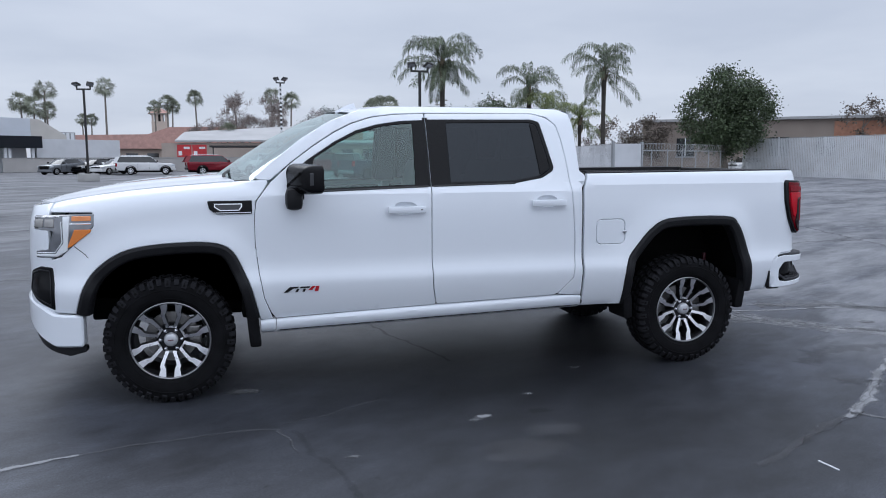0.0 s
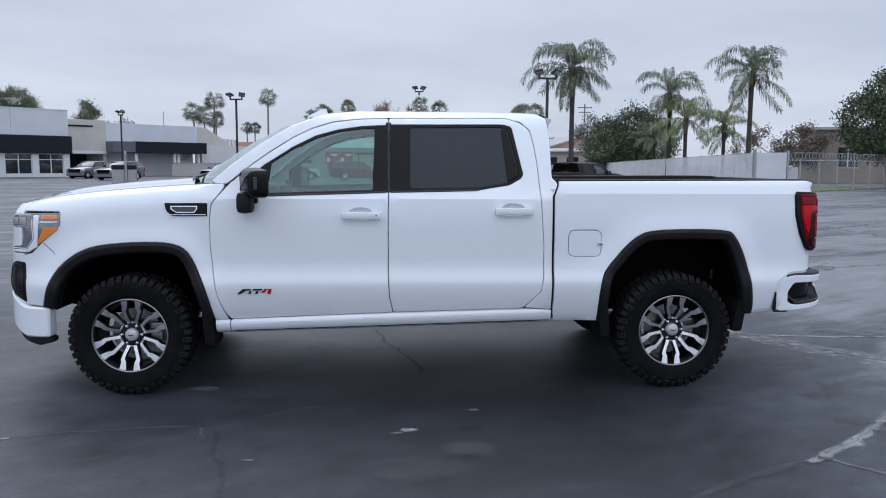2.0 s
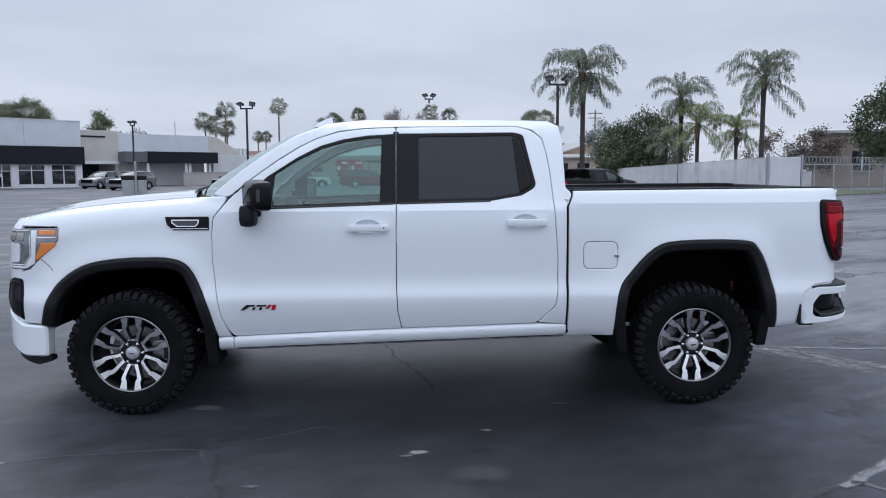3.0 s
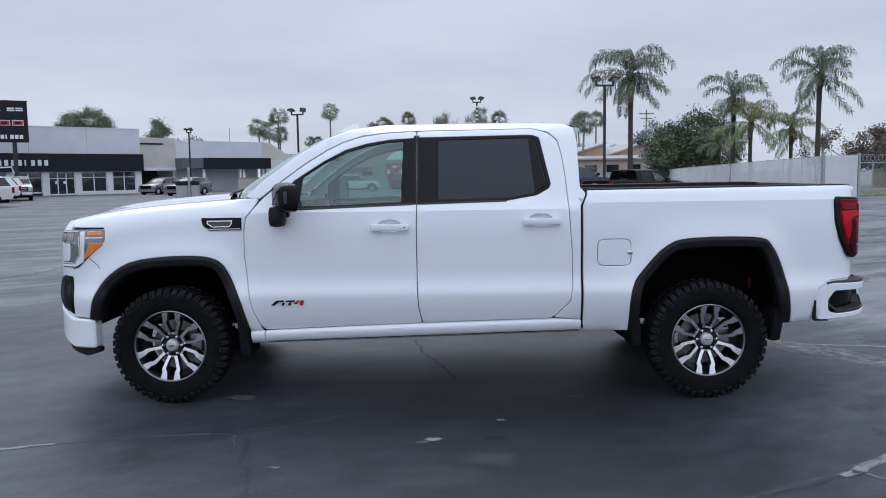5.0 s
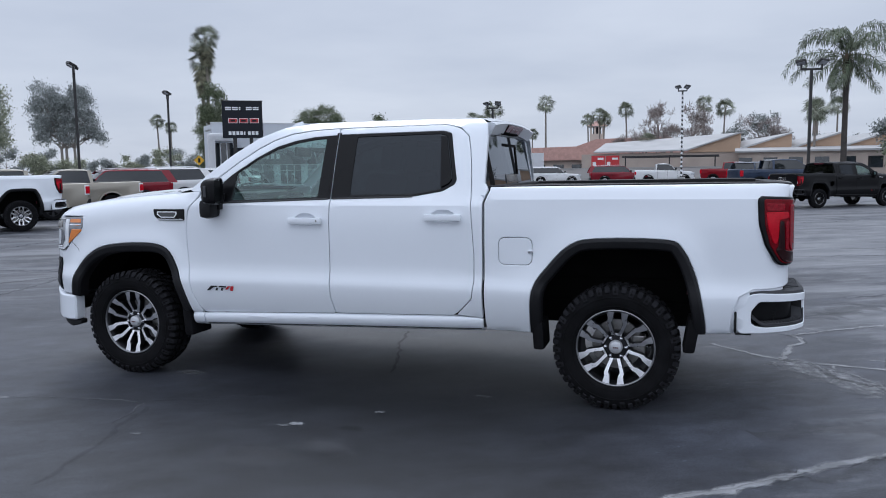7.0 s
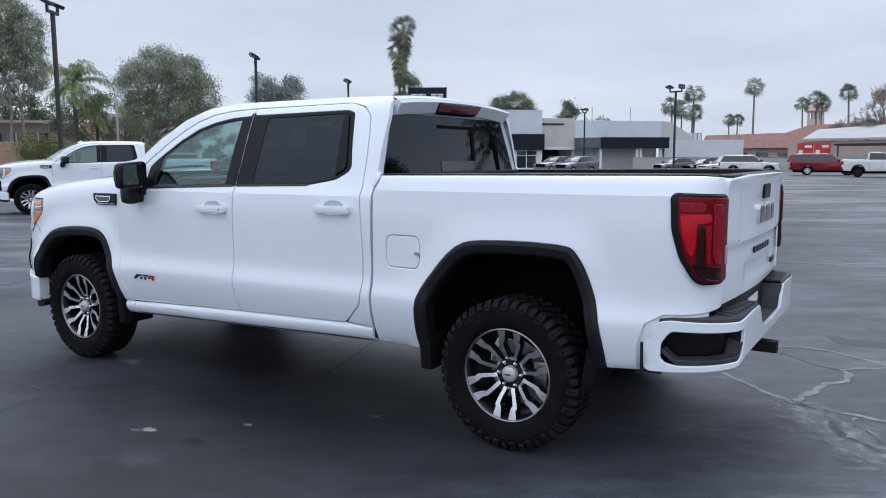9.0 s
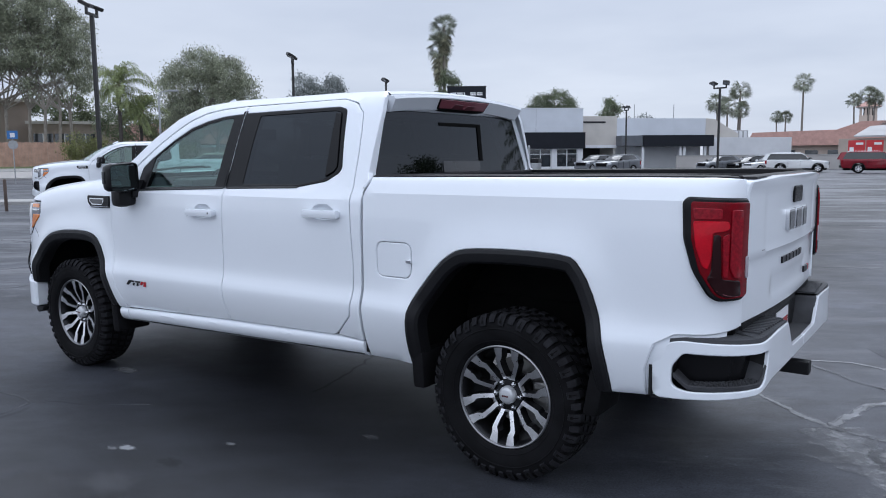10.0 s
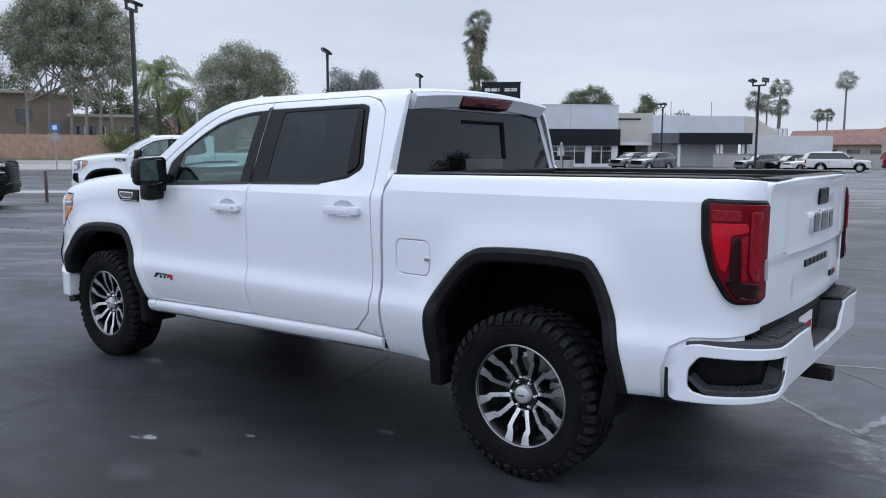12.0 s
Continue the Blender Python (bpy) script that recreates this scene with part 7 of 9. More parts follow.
    if pick:
        bm = bmesh.new()
        box(bm, cab_back + 0.12, x1 - 0.08, -half + 0.10, half - 0.10, bed - 0.01, bed + 0.008)
        part("bed_cover", bm, M_CLAD, t, "black bed")
        bm = bmesh.new()
        box(bm, x1 - 0.01, x1 + 0.012, -half + 0.22, half - 0.22, low + 0.36, bed - 0.05, 0.01)
        part("tailgate", bm, paint, t)
    else:
        bm = bmesh.new()
        box(bm, x1 - 0.05, x1 + 0.008, -half + 0.30, half - 0.30, low + 0.40, belt - 0.30, 0.01)
        part("plate_panel", bm, M_CLAD, t)
        for sgn in (-1, 1):
            bm = bmesh.new()
            y = sgn * (half - 0.20 - lean)
            tube(bm, [(hd + 0.25, y, zr + 0.0), (hd + 0.35, y, zr + 0.045), (endtop - 0.25, y, zr + 0.045), (endtop - 0.15, y, zr)], 0.018, 6)
            part("roof_rail", bm, M_CHROME if chrome else M_CLAD, t, "", 50)
    return t


def parked(kind, paint, wheel, heading, label, size=1.0, rise=1.0, **kw):
    """Sets a vehicle by its middle; heading is the bearing of its nose."""
    x, y = wheel
    a = radians(heading)
    m = pose(x, y, 0, 0, 0, math.degrees(math.atan2(math.cos(a), math.sin(a))) + 180) @ Matrix.Diagonal((size, size, size * rise, 1))
    return vehicle(kind, paint, m, label, **kw)


ROW = 213.0   # bearing of the noses in the angled row: (-0.55, -0.84)
NOSE_ROW = Vector((math.sin(radians(ROW)), math.cos(radians(ROW))))
SIDE_ROW = Vector((-NOSE_ROW.y, NOSE_ROW.x))


def by_rear_wheel(x, y, base, width):
    """The middle of a vehicle of the row from where its rear wheel on the camera's side stands."""
    c = Vector((x, y)) + NOSE_ROW * base / 2
    away = SIDE_ROW if SIDE_ROW.x < 0 else -SIDE_ROW
    c = c + away * width / 2
    return c.x, c.y


def full_truck(paint, middle, heading, label, size=1.0, wheel_face=None):
    """A pickup of the same make as the main one, set by its middle and the bearing of its nose."""
    a = radians(heading)
    m = pose(*middle, 0, 0, 0, math.degrees(math.atan2(math.cos(a), math.sin(a))) + 180) @ Matrix.Scale(size, 4) @ Matrix.Translation((-1.8725, 0, 0))
    return make_truck(paint, label, "parked vehicles", m, wheel_face)


full_truck(M_PAINT, (-15.66, 10.09), 215.0, "white heavy-duty pickup in the angled parking row", 1.08)
parked("small_pickup", M_CARTAN, by_rear_wheel(-16.85, 15.6, 3.25, 1.9), ROW, "tan metallic pickup in the angled parking row", chrome=False, dark_rims=True)
parked("small_pickup", M_CARTAN, by_rear_wheel(-17.5, 19.3, 3.25, 1.9), ROW, "tan metallic pickup with dark rims", chrome=False, dark_rims=True)
parked("suv", M_CARRED, by_rear_wheel(-18.5, 22.6, 3.0, 2.0), ROW, "dark red SUV in the angled parking row", 0.96, dark_rims=True)
parked("suv", M_CARWHITE, by_rear_wheel(-19.1, 26.2, 3.0, 2.0), ROW, "white SUV in the angled parking row")
parked("suv", M_CARWHITE, by_rear_wheel(-25.8, 39.6, 3.0, 2.0), ROW, "white SUV far along the parking row")
parked("suv", M_CARWHITE, by_rear_wheel(-31.0, 49.5, 3.0, 2.0), ROW, "white SUV at the end of the parking row")
parked("pickup", M_CARSILVER, (-33.6, 56.0), 150.0, "silver pickup facing the car park, before the showroom")
full_truck(M_CARBLACK, (-19.30, 3.75), 33.0, "black pickup, nose to nose with the white pickup", 1.03, M_GLOSSBLACK)
# cars by the showroom and along the far edge
parked("crossover", M_CARGREY, spot(SECOND, -20.82, 84), 196.0, "grey crossover by the showroom wall", chrome=False)
parked("crossover", M_CARGREY, spot(SECOND, -18.93, 76), 198.0, "grey crossover before the showroom canopy", chrome=False)
parked("crossover", M_CARGREY, spot(LEFT, -11.54, 81), 215.0, "grey crossover by the white wall", 0.88, chrome=False)
parked("sedan", M_CARBLACK, spot(LEFT, -9.61, 82), 215.0, "black car by the white wall")
parked("crossover", M_CARBLACK, spot(LEFT, -8.92, 85), 200.0, "black crossover at the far edge", 0.88)
parked("sedan", M_CARWHITE, spot(LEFT, -8.13, 79), 225.0, "white car at the far edge of the car park")
parked("long_suv", M_CARWHITE, spot(LEFT, -6.07, 76), 84.0, "long white SUV at the far edge of the car park", 0.89)
parked("long_suv", M_CARRED, spot(LEFT, -1.37, 74), 80.0, "dark red SUV with chrome trim at the far edge", 0.92)
parked("small_pickup", M_CARWHITE, spot(FOURTH, -0.90, 68), 85.0, "white mid-size pickup at the far edge", 0.9, 1.16, chrome=False, dark_rims=True)
parked("pickup", M_CARBRIGHTRED, spot(FOURTH, 4.0, 71), 115.0, "red pickup at the far edge of the car park")
parked("suv", M_CARBLUE, spot(FOURTH, 4.95, 63), 20.0, "dark blue SUV among parked pickups")
parked("pickup", M_CARBLUE, spot(FOURTH, 6.85, 51), 70.0, "dark blue pickup with tinted windows", dark_rims=True)
full_truck(M_CARBLACK, (9.76, 26.45), 54.0, "black pickup with black wheels and trim", 0.86, M_GLOSSBLACK)
parked("sedan", M_CARWHITE, spot(LEFT, 36.26, 80), 250.0, "white car behind the chain-link fence")

# ---- buildings, fences, signs ----
M_PALE = material("pale_blue_white_panel", (0.62, 0.65, 0.70), 0.6, var=0.06, scale=0.6, bump=0.1)
M_STUCCO = material("cream_stucco", (0.56, 0.53, 0.49), 0.85, var=0.08, scale=0.7, bump=0.3)
M_WHITEWALL = material("white_painted_wall", (0.64, 0.65, 0.67), 0.8, var=0.07, scale=0.8, bump=0.3)
M_BAND = material("dark_fascia_panel", (0.009, 0.011, 0.017), 0.45, var=0.15, scale=1.5, spec=0.25)
M_BANDGREY = material("grey_fascia_panel", (0.11, 0.12, 0.135), 0.5, var=0.1, scale=1.5)
M_SHOPGLASS = material("shop_window_glass", (0.022, 0.027, 0.032), 0.06, var=0.5, scale=0.6, coat=1.0, rvar=0.03)
M_WHITEFRAME = material("white_frame", (0.70, 0.71, 0.73), 0.5, var=0.05)
# near-black colour stands for the shade inside the bay and belfry
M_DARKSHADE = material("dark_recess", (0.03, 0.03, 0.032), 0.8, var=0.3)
M_TOWER = material("pale_tower_stucco", (0.56, 0.46, 0.39), 0.9, var=0.1, scale=0.5)
M_TANWALL = material("tan_stucco", (0.43, 0.36, 0.31), 0.9, var=0.12, scale=0.5, bump=0.3)
M_ORANGEWALL = material("ochre_stucco", (0.42, 0.29, 0.20), 0.9, var=0.1, scale=0.5, bump=0.3)
M_ROOFWHITE = material("white_roof_sheet", (0.41, 0.406, 0.406), 0.7, var=0.12, scale=0.4)
M_TERRACOTTA = material("terracotta_roof", (0.52, 0.315, 0.27), 0.85, var=0.15, scale=2, bump=0.5, bscale=12)
M_BLOCKWALL = material("grey_block_wall", (0.42, 0.40, 0.385), 0.9, var=0.1, scale=0.6, bump=0.4, bscale=20)
M_BROWNWALL = material("brown_office_wall", (0.29, 0.24, 0.205), 0.9, var=0.1, scale=0.5, bump=0.3)
M_BRICKORANGE = material("orange_tile_panel", (0.40, 0.20, 0.13), 0.85, var=0.2, scale=3)
M_SLAT = material("white_fence_slat", (0.60, 0.61, 0.63), 0.6, var=0.1, scale=0.8)
M_GALV = material("galvanised_steel", (0.36, 0.37, 0.38), 0.45, metal=0.6, var=0.15, scale=6)
M_POLE = material("dark_bronze_pole", (0.018, 0.017, 0.017), 0.45, var=0.15, scale=4)
M_LAMPLENS = material("flood_lens", (0.35, 0.36, 0.38), 0.2, var=0.1, coat=0.8)
M_WOOD = material("redwood_fence_board", (0.42, 0.27, 0.20), 0.85, var=0.25, scale=2, bump=0.3)
M_CONCRETE = material("concrete", (0.36, 0.355, 0.345), 0.9, var=0.12, scale=1.2, bump=0.4, bscale=50)
M_REDPANEL = material("red_banner", (0.50, 0.03, 0.035), 0.5, var=0.1, scale=2)
M_YELLOW = material("yellow_sign", (0.75, 0.42, 0.02), 0.5, var=0.05)
M_BLUE = material("blue_sign", (0.04, 0.16, 0.42), 0.4, var=0.05)
M_LETTER = material("white_letter", (0.78, 0.79, 0.80), 0.4, var=0.03)
M_GRASS = material("verge_grass", (0.11, 0.13, 0.055), 0.9, var=0.4, scale=3, bump=0.8, bscale=60)


def piece(name, parent, mat, x0, x1, y0, y1, z0, z1, bev=0.0, label="", m=None):
    bm = bmesh.new()
    box(bm, x0, x1, y0, y1, z0, z1, bev, m)
    return part(name, bm, mat, parent, label)


def prism(name, parent, mat, outline, y0, y1, label=""):
    """A side outline in x and z pulled from y0 to y1."""
    bm = bmesh.new()
    a = [bm.verts.new((x, y0, z)) for x, z in outline]
    b = [bm.verts.new((x, y1, z)) for x, z in outline]
    n = len(outline)
    for k in range(n):
        bm.faces.new((a[k], a[(k + 1) % n], b[(k + 1) % n], b[k]))
    bm.faces.new(a)
    bm.faces.new(b[::-1])
    return part(name, bm, mat, parent, label)


def shop_window(parent, x0, x1, z0, z1, y, bars, glass_mat=M_SHOPGLASS):
    """A glazed bay in the front wall: pane set back in a white frame with mullions."""
    w = piece("window", parent, M_WHITEFRAME, x0, x1, y - 0.02, y + 0.10, z0, z0 + 0.14)
    piece("window_head", w, M_WHITEFRAME, x0, x1, y - 0.02, y + 0.10, z1 - 0.10, z1)
    step = (x1 - x0) / bars
    for k in range(bars + 1):
        xk = x0 + step * k
        piece("mullion", w, M_WHITEFRAME, xk - 0.05, xk + 0.05, y - 0.025, y + 0.095, z0 + 0.14, z1 - 0.10)
    piece("transom", w, M_WHITEFRAME, x0, x1, y - 0.015, y + 0.09, z0 + 0.70 * (z1 - z0), z0 + 0.70 * (z1 - z0) + 0.07)
    for k in range(bars):
        piece("pane", w, glass_mat, x0 + step * k + 0.05, x0 + step * (k + 1) - 0.05, y + 0.05, y + 0.07, z0 + 0.14, z1 - 0.10)
    return w


def make_showroom():
    """The dealership's main showroom; its front runs along local x, from -17.3 to 0, facing -y."""
    m = pose(-33.4, 80.6, 0, 0, 0, 44.3)
    t = thing("showroom", "pale low showroom with a dark fascia band and glass front", "building", "", m)
    W = 17.3
    # body behind the glass, open to the front
    piece("rear_wall", t, M_PALE, -W, 0, 4.5, 4.8, 0, 7.0)
    piece("side_wall", t, M_PALE, -0.3, 0, 0.6, 4.5, 0, 7.0)
    piece("side_wall", t, M_PALE, -W, -W + 0.3, 0.6, 4.5, 0, 7.0)
    piece("roof_deck", t, M_ROOFWHITE, -W, 0, 0.6, 4.5, 6.3, 6.5)
    par = piece("parapet", t, M_PALE, -W, 0, 0.0, 0.6, 4.40, 7.15, 0.03, "pale panelled parapet")
    for k in range(1, 3):
        xk = -W * k / 3
        piece("panel_joint", par, M_BANDGREY, xk - 0.012, xk + 0.012, -0.004, 0.01, 4.42, 7.1)
    piece("parapet_cap", par, M_WHITEFRAME, -W - 0.05, 0.05, -0.05, 0.65, 7.15, 7.23)
    band = piece("fascia_band", t, M_BAND, -W - 0.25, 0.15, -0.45, 0.6, 2.50, 4.38, 0.02, "dark fascia band")
    for k in range(8):
        x0 = -14.6 + 0.62 * k
        piece("sign_block", band, M_LETTER, x0, x0 + (0.36 if k != 4 else 0.14), -0.52, -0.45, 3.12, 3.70, 0.02, "white sign block")
    # front: columns, windows, door
    for x in (-0.35, -3.55, -6.85, -10.1, -13.4, -16.9):
        piece("column", t, M_WHITEFRAME, x - 0.33, x + 0.33, -0.10, 0.5, 0, 2.5, 0.02, "white column")
    piece("stall_riser", t, M_WHITEFRAME, -6.5, -0.7, 0.0, 0.3, 0, 0.25)
    shop_window(t, -3.2, -0.7, 0.25, 2.5, 0.05, 2)
    shop_window(t, -6.5, -3.9, 0.25, 2.5, 0.05, 2)
    shop_window(t, -13.05, -10.45, 0.25, 2.5, 0.05, 2)
    shop_window(t, -16.55, -13.75, 0.25, 2.5, 0.05, 2)
    d = shop_window(t, -9.75, -7.2, 0.02, 2.5, 0.05, 3)
    for x in (-9.0, -8.2):
        piece("door_notice", d, M_LETTER, x - 0.15, x + 0.15, 0.03, 0.045, 1.2, 1.5)
    piece("showroom_floor", t, M_CONCRETE, -W, 0, 0.4, 4.5, 0.0, 0.06)
    # entry arch at the end
    piece("end_pier", t, M_WHITEFRAME, -W - 0.7, -W + 0.0, -1.7, -1.0, 0, 5.4, 0.05, "white pier of the entry arch")
    piece("end_beam", t, M_WHITEFRAME, -W - 0.7, -W + 2.1, -1.7, -0.5, 5.0, 5.9, 0.25)
    piece("entry_glass", t, M_SHOPGLASS, -W + 0.0, -W + 2.1, -0.8, -0.7, 0.1, 4.9)
    for x in (-W + 0.7, -W + 1.4):
        piece("entry_mullion", t, M_WHITEFRAME, x - 0.06, x + 0.06, -0.88, -0.78, 0.1, 4.9)
    # the lower wing
    w = thing("showroom_wing", "cream and pale wing with a dark canopy and white columns", "building", "", m)
    piece("front_wall", w, M_STUCCO, 0.02, 4.7, 1.2, 1.5, 2.9, 6.35, 0.02, "cream stucco wall above the drive-in bay")
    piece("eave_line", w, M_BAND, 0.3, 3.2, 1.10, 1.2, 5.55, 5.72, 0.0, "dark eave strip")
    piece("bay_beam", w, M_WHITEFRAME, 0.02, 4.7, 1.1, 1.5, 2.55, 2.9)
    piece("bay_back", w, M_DARKSHADE, 0.02, 4.7, 6.0, 6.2, 0, 3.0)
    piece("bay_side", w, M_STUCCO, 4.4, 4.7, 1.5, 6.0, 0, 3.0)
    piece("bay_ceiling", w, M_DARKSHADE, 0.02, 4.7, 1.5, 6.0, 2.95, 3.05)
    piece("upper_wall", w, M_PALE, 4.7, 16.2, 1.2, 1.5, 3.9, 6.1, 0.02, "pale upper wall")
    piece("upper_roof", w, M_ROOFWHITE, 0.02, 16.2, 1.5, 10.0, 5.9, 6.05)
    piece("canopy", w, M_BANDGREY, 4.6, 7.3, -0.6, 1.6, 2.75, 3.98, 0.02, "grey canopy fascia")
    piece("canopy", w, M_BAND, 7.3, 16.3, -0.8, 1.6, 2.68, 4.02, 0.02, "dark canopy fascia")
    piece("wall_under_canopy", w, M_WHITEWALL, 4.7, 16.2, 2.4, 2.6, 0, 2.8, 0.0, "white wall under the canopy")
    for x in (7.4, 12.2, 12.7, 15.4):
        piece("canopy_column", w, M_WHITEFRAME, x - 0.16, x + 0.16, -0.4, -0.1, 0, 2.7, 0.02)
    prism("gable_wall", w, M_STUCCO, [(16.2, 0), (16.2, 6.1), (17.4, 6.0), (20.6, 4.2), (20.6, 0)], 1.2, 1.5, "cream sloping end wall")
    prism("gable_roof", w, M_ROOFWHITE, [(16.2, 6.1), (17.4, 6.0), (20.6, 4.2), (20.6, 4.05), (16.2, 5.9)], 1.5, 9.0)
    piece("yard_wall", w, M_WHITEWALL, 16.4, 27.5, 0.6, 0.9, 0, 3.75, 0.02, "white painted yard wall")
    piece("yard_wall_end", w, M_WHITEWALL, 27.2, 27.5, 0.9, 8.0, 0, 3.7)
    unit = piece("rooftop_unit", w, M_GALV, 19.8, 23.0, 3.0, 5.0, 3.7, 4.7, 0.05, "grey rooftop unit")
    for k in range(5):
        piece("unit_slat", unit, M_WHITEFRAME, 19.9 + 0.62 * k, 20.3 + 0.62 * k, 2.95, 3.0, 3.8, 4.6)
    for x in (8.5, 13.8):
        bm = bmesh.new()
        tube(bm, [(x, 5, 6.0), (x, 5, 8.0)], 0.05, 6)
        part("vent_pipe", bm, M_GALV, w)


def make_sign():
    a, b = spot(MIDDLE, -31.85, 84), spot(MIDDLE, -29.22, 84)
    c = ((a[0] + b[0]) / 2, (a[1] + b[1]) / 2)
    t = thing("pylon_sign", "black pylon sign on two posts with white and red blocks", "sign", "", pose(*c, 0, 0, 0, 31) @ Matrix.Diagonal((1.12, 1.0, 1.035, 1.0)))
    f = piece("sign_face", t, M_BAND, -1.84, 1.84, -0.25, 0.25, 5.05, 8.75, 0.04, "black sign cabinet")
    piece("sign_frame", f, M_POLE, -1.88, 1.88, -0.28, 0.28, 8.73, 8.82)
    for k in range(5):
        x0 = -1.55 + 0.63 * k
        for z in (7.86, 8.04):
            piece("sign_bar", f, M_LETTER, x0, x0 + (0.54 if k != 2 else 0.14), -0.29, -0.25, z, z + 0.13, 0.01, "white sign bar")
    for k in range(3):
        x0 = -1.30 + 0.98 * k
        piece("sign_block", f, M_LETTER, x0, x0 + 0.84, -0.28, -0.25, 6.55, 7.05, 0.01, "red sign block with a pale edge")
        piece("sign_face_block", f, M_REDPANEL, x0 + 0.05, x0 + 0.79, -0.30, -0.28, 6.60, 7.00, 0.0)
        piece("sign_slot", f, M_BAND, x0 + 0.20, x0 + 0.62, -0.31, -0.30, 6.70, 6.90, 0.0)
    for k in range(8):
        x0 = -1.30 + 0.35 * k
        piece("sign_block", f, M_LETTER, x0, x0 + (0.26 if k != 4 else 0.12), -0.29, -0.25, 5.36, 5.72, 0.01, "white sign block")
    for x in (-0.75, 0.75):
        piece("post", t, M_POLE, x - 0.17, x + 0.17, -0.15, 0.15, 0, 5.1, 0.02)
    bm = bmesh.new()
    tube(bm, [(-0.75, -0.25, 2.2), (-0.6, -0.25, 2.75), (0.4, -0.25, 2.8), (0.55, -0.25, 2.2)], 0.07, 6)
    part("bracket", bm, M_WHITEFRAME, t)


def lot_lamp(x, y, height, turn, spread=0.95, base=0.75, wide=0.30, striped=False, label="dark bronze car-park lamp with two flood heads"):
    t = thing("lot_lamp", label, "lamp post", "car-park lamps", pose(x, y, 0, 0, 0, turn))
    bm = bmesh.new()
    spread *= 0.65
    box(bm, -0.062, 0.062, -0.062, 0.062, 0.0, height - 0.35, 0.01)
    part("pole", bm, M_POLE, t)
    if base:
        bm = bmesh.new()
        lathe(bm, [(0.001, base), (wide - 0.03, base), (wide, base - 0.04), (wide, 0)], 20, "z")
        part("pole_base", bm, M_CONCRETE, t, "round concrete base", 40)
    piece("crossbar", t, M_POLE, -spread * 0.75, spread * 0.75, -0.05, 0.05, height - 0.42, height - 0.32, 0.01)
    for sgn in (-1, 1):
        hm = pose(sgn * spread * 0.72, -0.05, height - 0.05, -28 if sgn > 0 else -20, sgn * 8, sgn * 22)
        piece("arm", t, M_POLE, sgn * spread * 0.70 - 0.04, sgn * spread * 0.70 + 0.04, -0.04, 0.04, height - 0.34, height - 0.12)
        head = piece("flood_head", t, M_POLE, -0.22, 0.22, -0.21, 0.20, -0.065, 0.065, 0.03, "", hm)
        piece("lens", head, M_LAMPLENS, -0.17, 0.17, -0.17, 0.16, -0.077, -0.060, 0.0, "", hm)
    if striped:
        for k in range(int((height - 1.2) / 0.36)):
            piece("band", t, M_LETTER, -0.085, 0.085, -0.075, 0.075, -0.085, 0.085, 0.0, "", pose(0, 0, 0.9 + 0.36 * k, 0, 24, 0))
    return t


def slat_fence(x0, y0, x1, y1, h0, h1, slat=0.14, label="", skip=()):
    """Chain-link fence filled with upright white slats, on steel posts."""
    a, b = Vector((x0, y0)), Vector((x1, y1))
    d = b - a
    n = d.length
    turn = math.degrees(math.atan2(d.y, d.x))
    t = thing("slatted_fence", label, "fence", "", pose(x0, y0, 0, 0, 0, turn))
    hgt = lambda u: h0 + (h1 - h0) * u / n
    k = 0
    while k * 3.0 <= n:
        bm = bmesh.new()
        tube(bm, [(k * 3.0, -0.06, 0), (k * 3.0, -0.06, hgt(k * 3.0) + 0.05)], 0.035, 8)
        part("post", bm, M_GALV, t)
        k += 1
    bm = bmesh.new()
    tube(bm, [(0, -0.03, h0 - 0.02), (n, -0.03, h1 - 0.02)], 0.022, 6)
    part("top_rail", bm, M_GALV, t)
    count = int(n / slat)
    singles = min(count, 110)
    meshes = {}
    for j in range(singles):
        u = slat * (j + 0.5)
        bm = bmesh.new()
        z1 = hgt(u) - 0.05
        vs = [bm.verts.new(c) for c in ((u - slat * 0.44, 0.012, 0.06), (u, 0.03, 0.06), (u + slat * 0.44, 0.012, 0.06), (u - slat * 0.44, 0.012, z1), (u, 0.03, z1), (u + slat * 0.44, 0.012, z1))]
        bm.faces.new((vs[0], vs[1], vs[4], vs[3]))
        bm.faces.new((vs[1], vs[2], vs[5], vs[4]))
        bm.faces.new((vs[3], vs[4], vs[5]))
        part("slat", bm, M_SLAT, t)
    if count > singles:
        bm = bmesh.new()
        for j in range(singles, count):
            u = slat * (j + 0.5)
            z1 = hgt(u) - 0.05
            vs = [bm.verts.new(c) for c in ((u - slat * 0.44, 0.012, 0.06), (u, 0.03, 0.06), (u + slat * 0.44, 0.012, 0.06), (u - slat * 0.44, 0.012, z1), (u, 0.03, z1), (u + slat * 0.44, 0.012, z1))]
            bm.faces.new((vs[0], vs[1], vs[4], vs[3]))
            bm.faces.new((vs[1], vs[2], vs[5], vs[4]))
        tagged(part("far_slats", bm, M_SLAT, t), kind="stuff")
    return t


make_showroom()
make_sign()
lot_lamp(-9.3, 50.0, 6.45, -10, 0.95, 0.5, 0.68)
lot_lamp(9.85, 34.0, 6.4, 8, 1.0)
lot_lamp(4.1, 61.0, 8.15, 5, 0.75, striped=True, label="tall car-park lamp with black and white spiral bands")
lot_lamp(-23.3, 24.0, 6.75, -50, 0.7)
lot_lamp(-28.0, 37.2, 6.85, -45, 0.65)
lot_lamp(-20.6, 11.7, 7.05, -58, 0.8)
lot_lamp(-26.0, 75.4, 6.8, -20, 0.6)

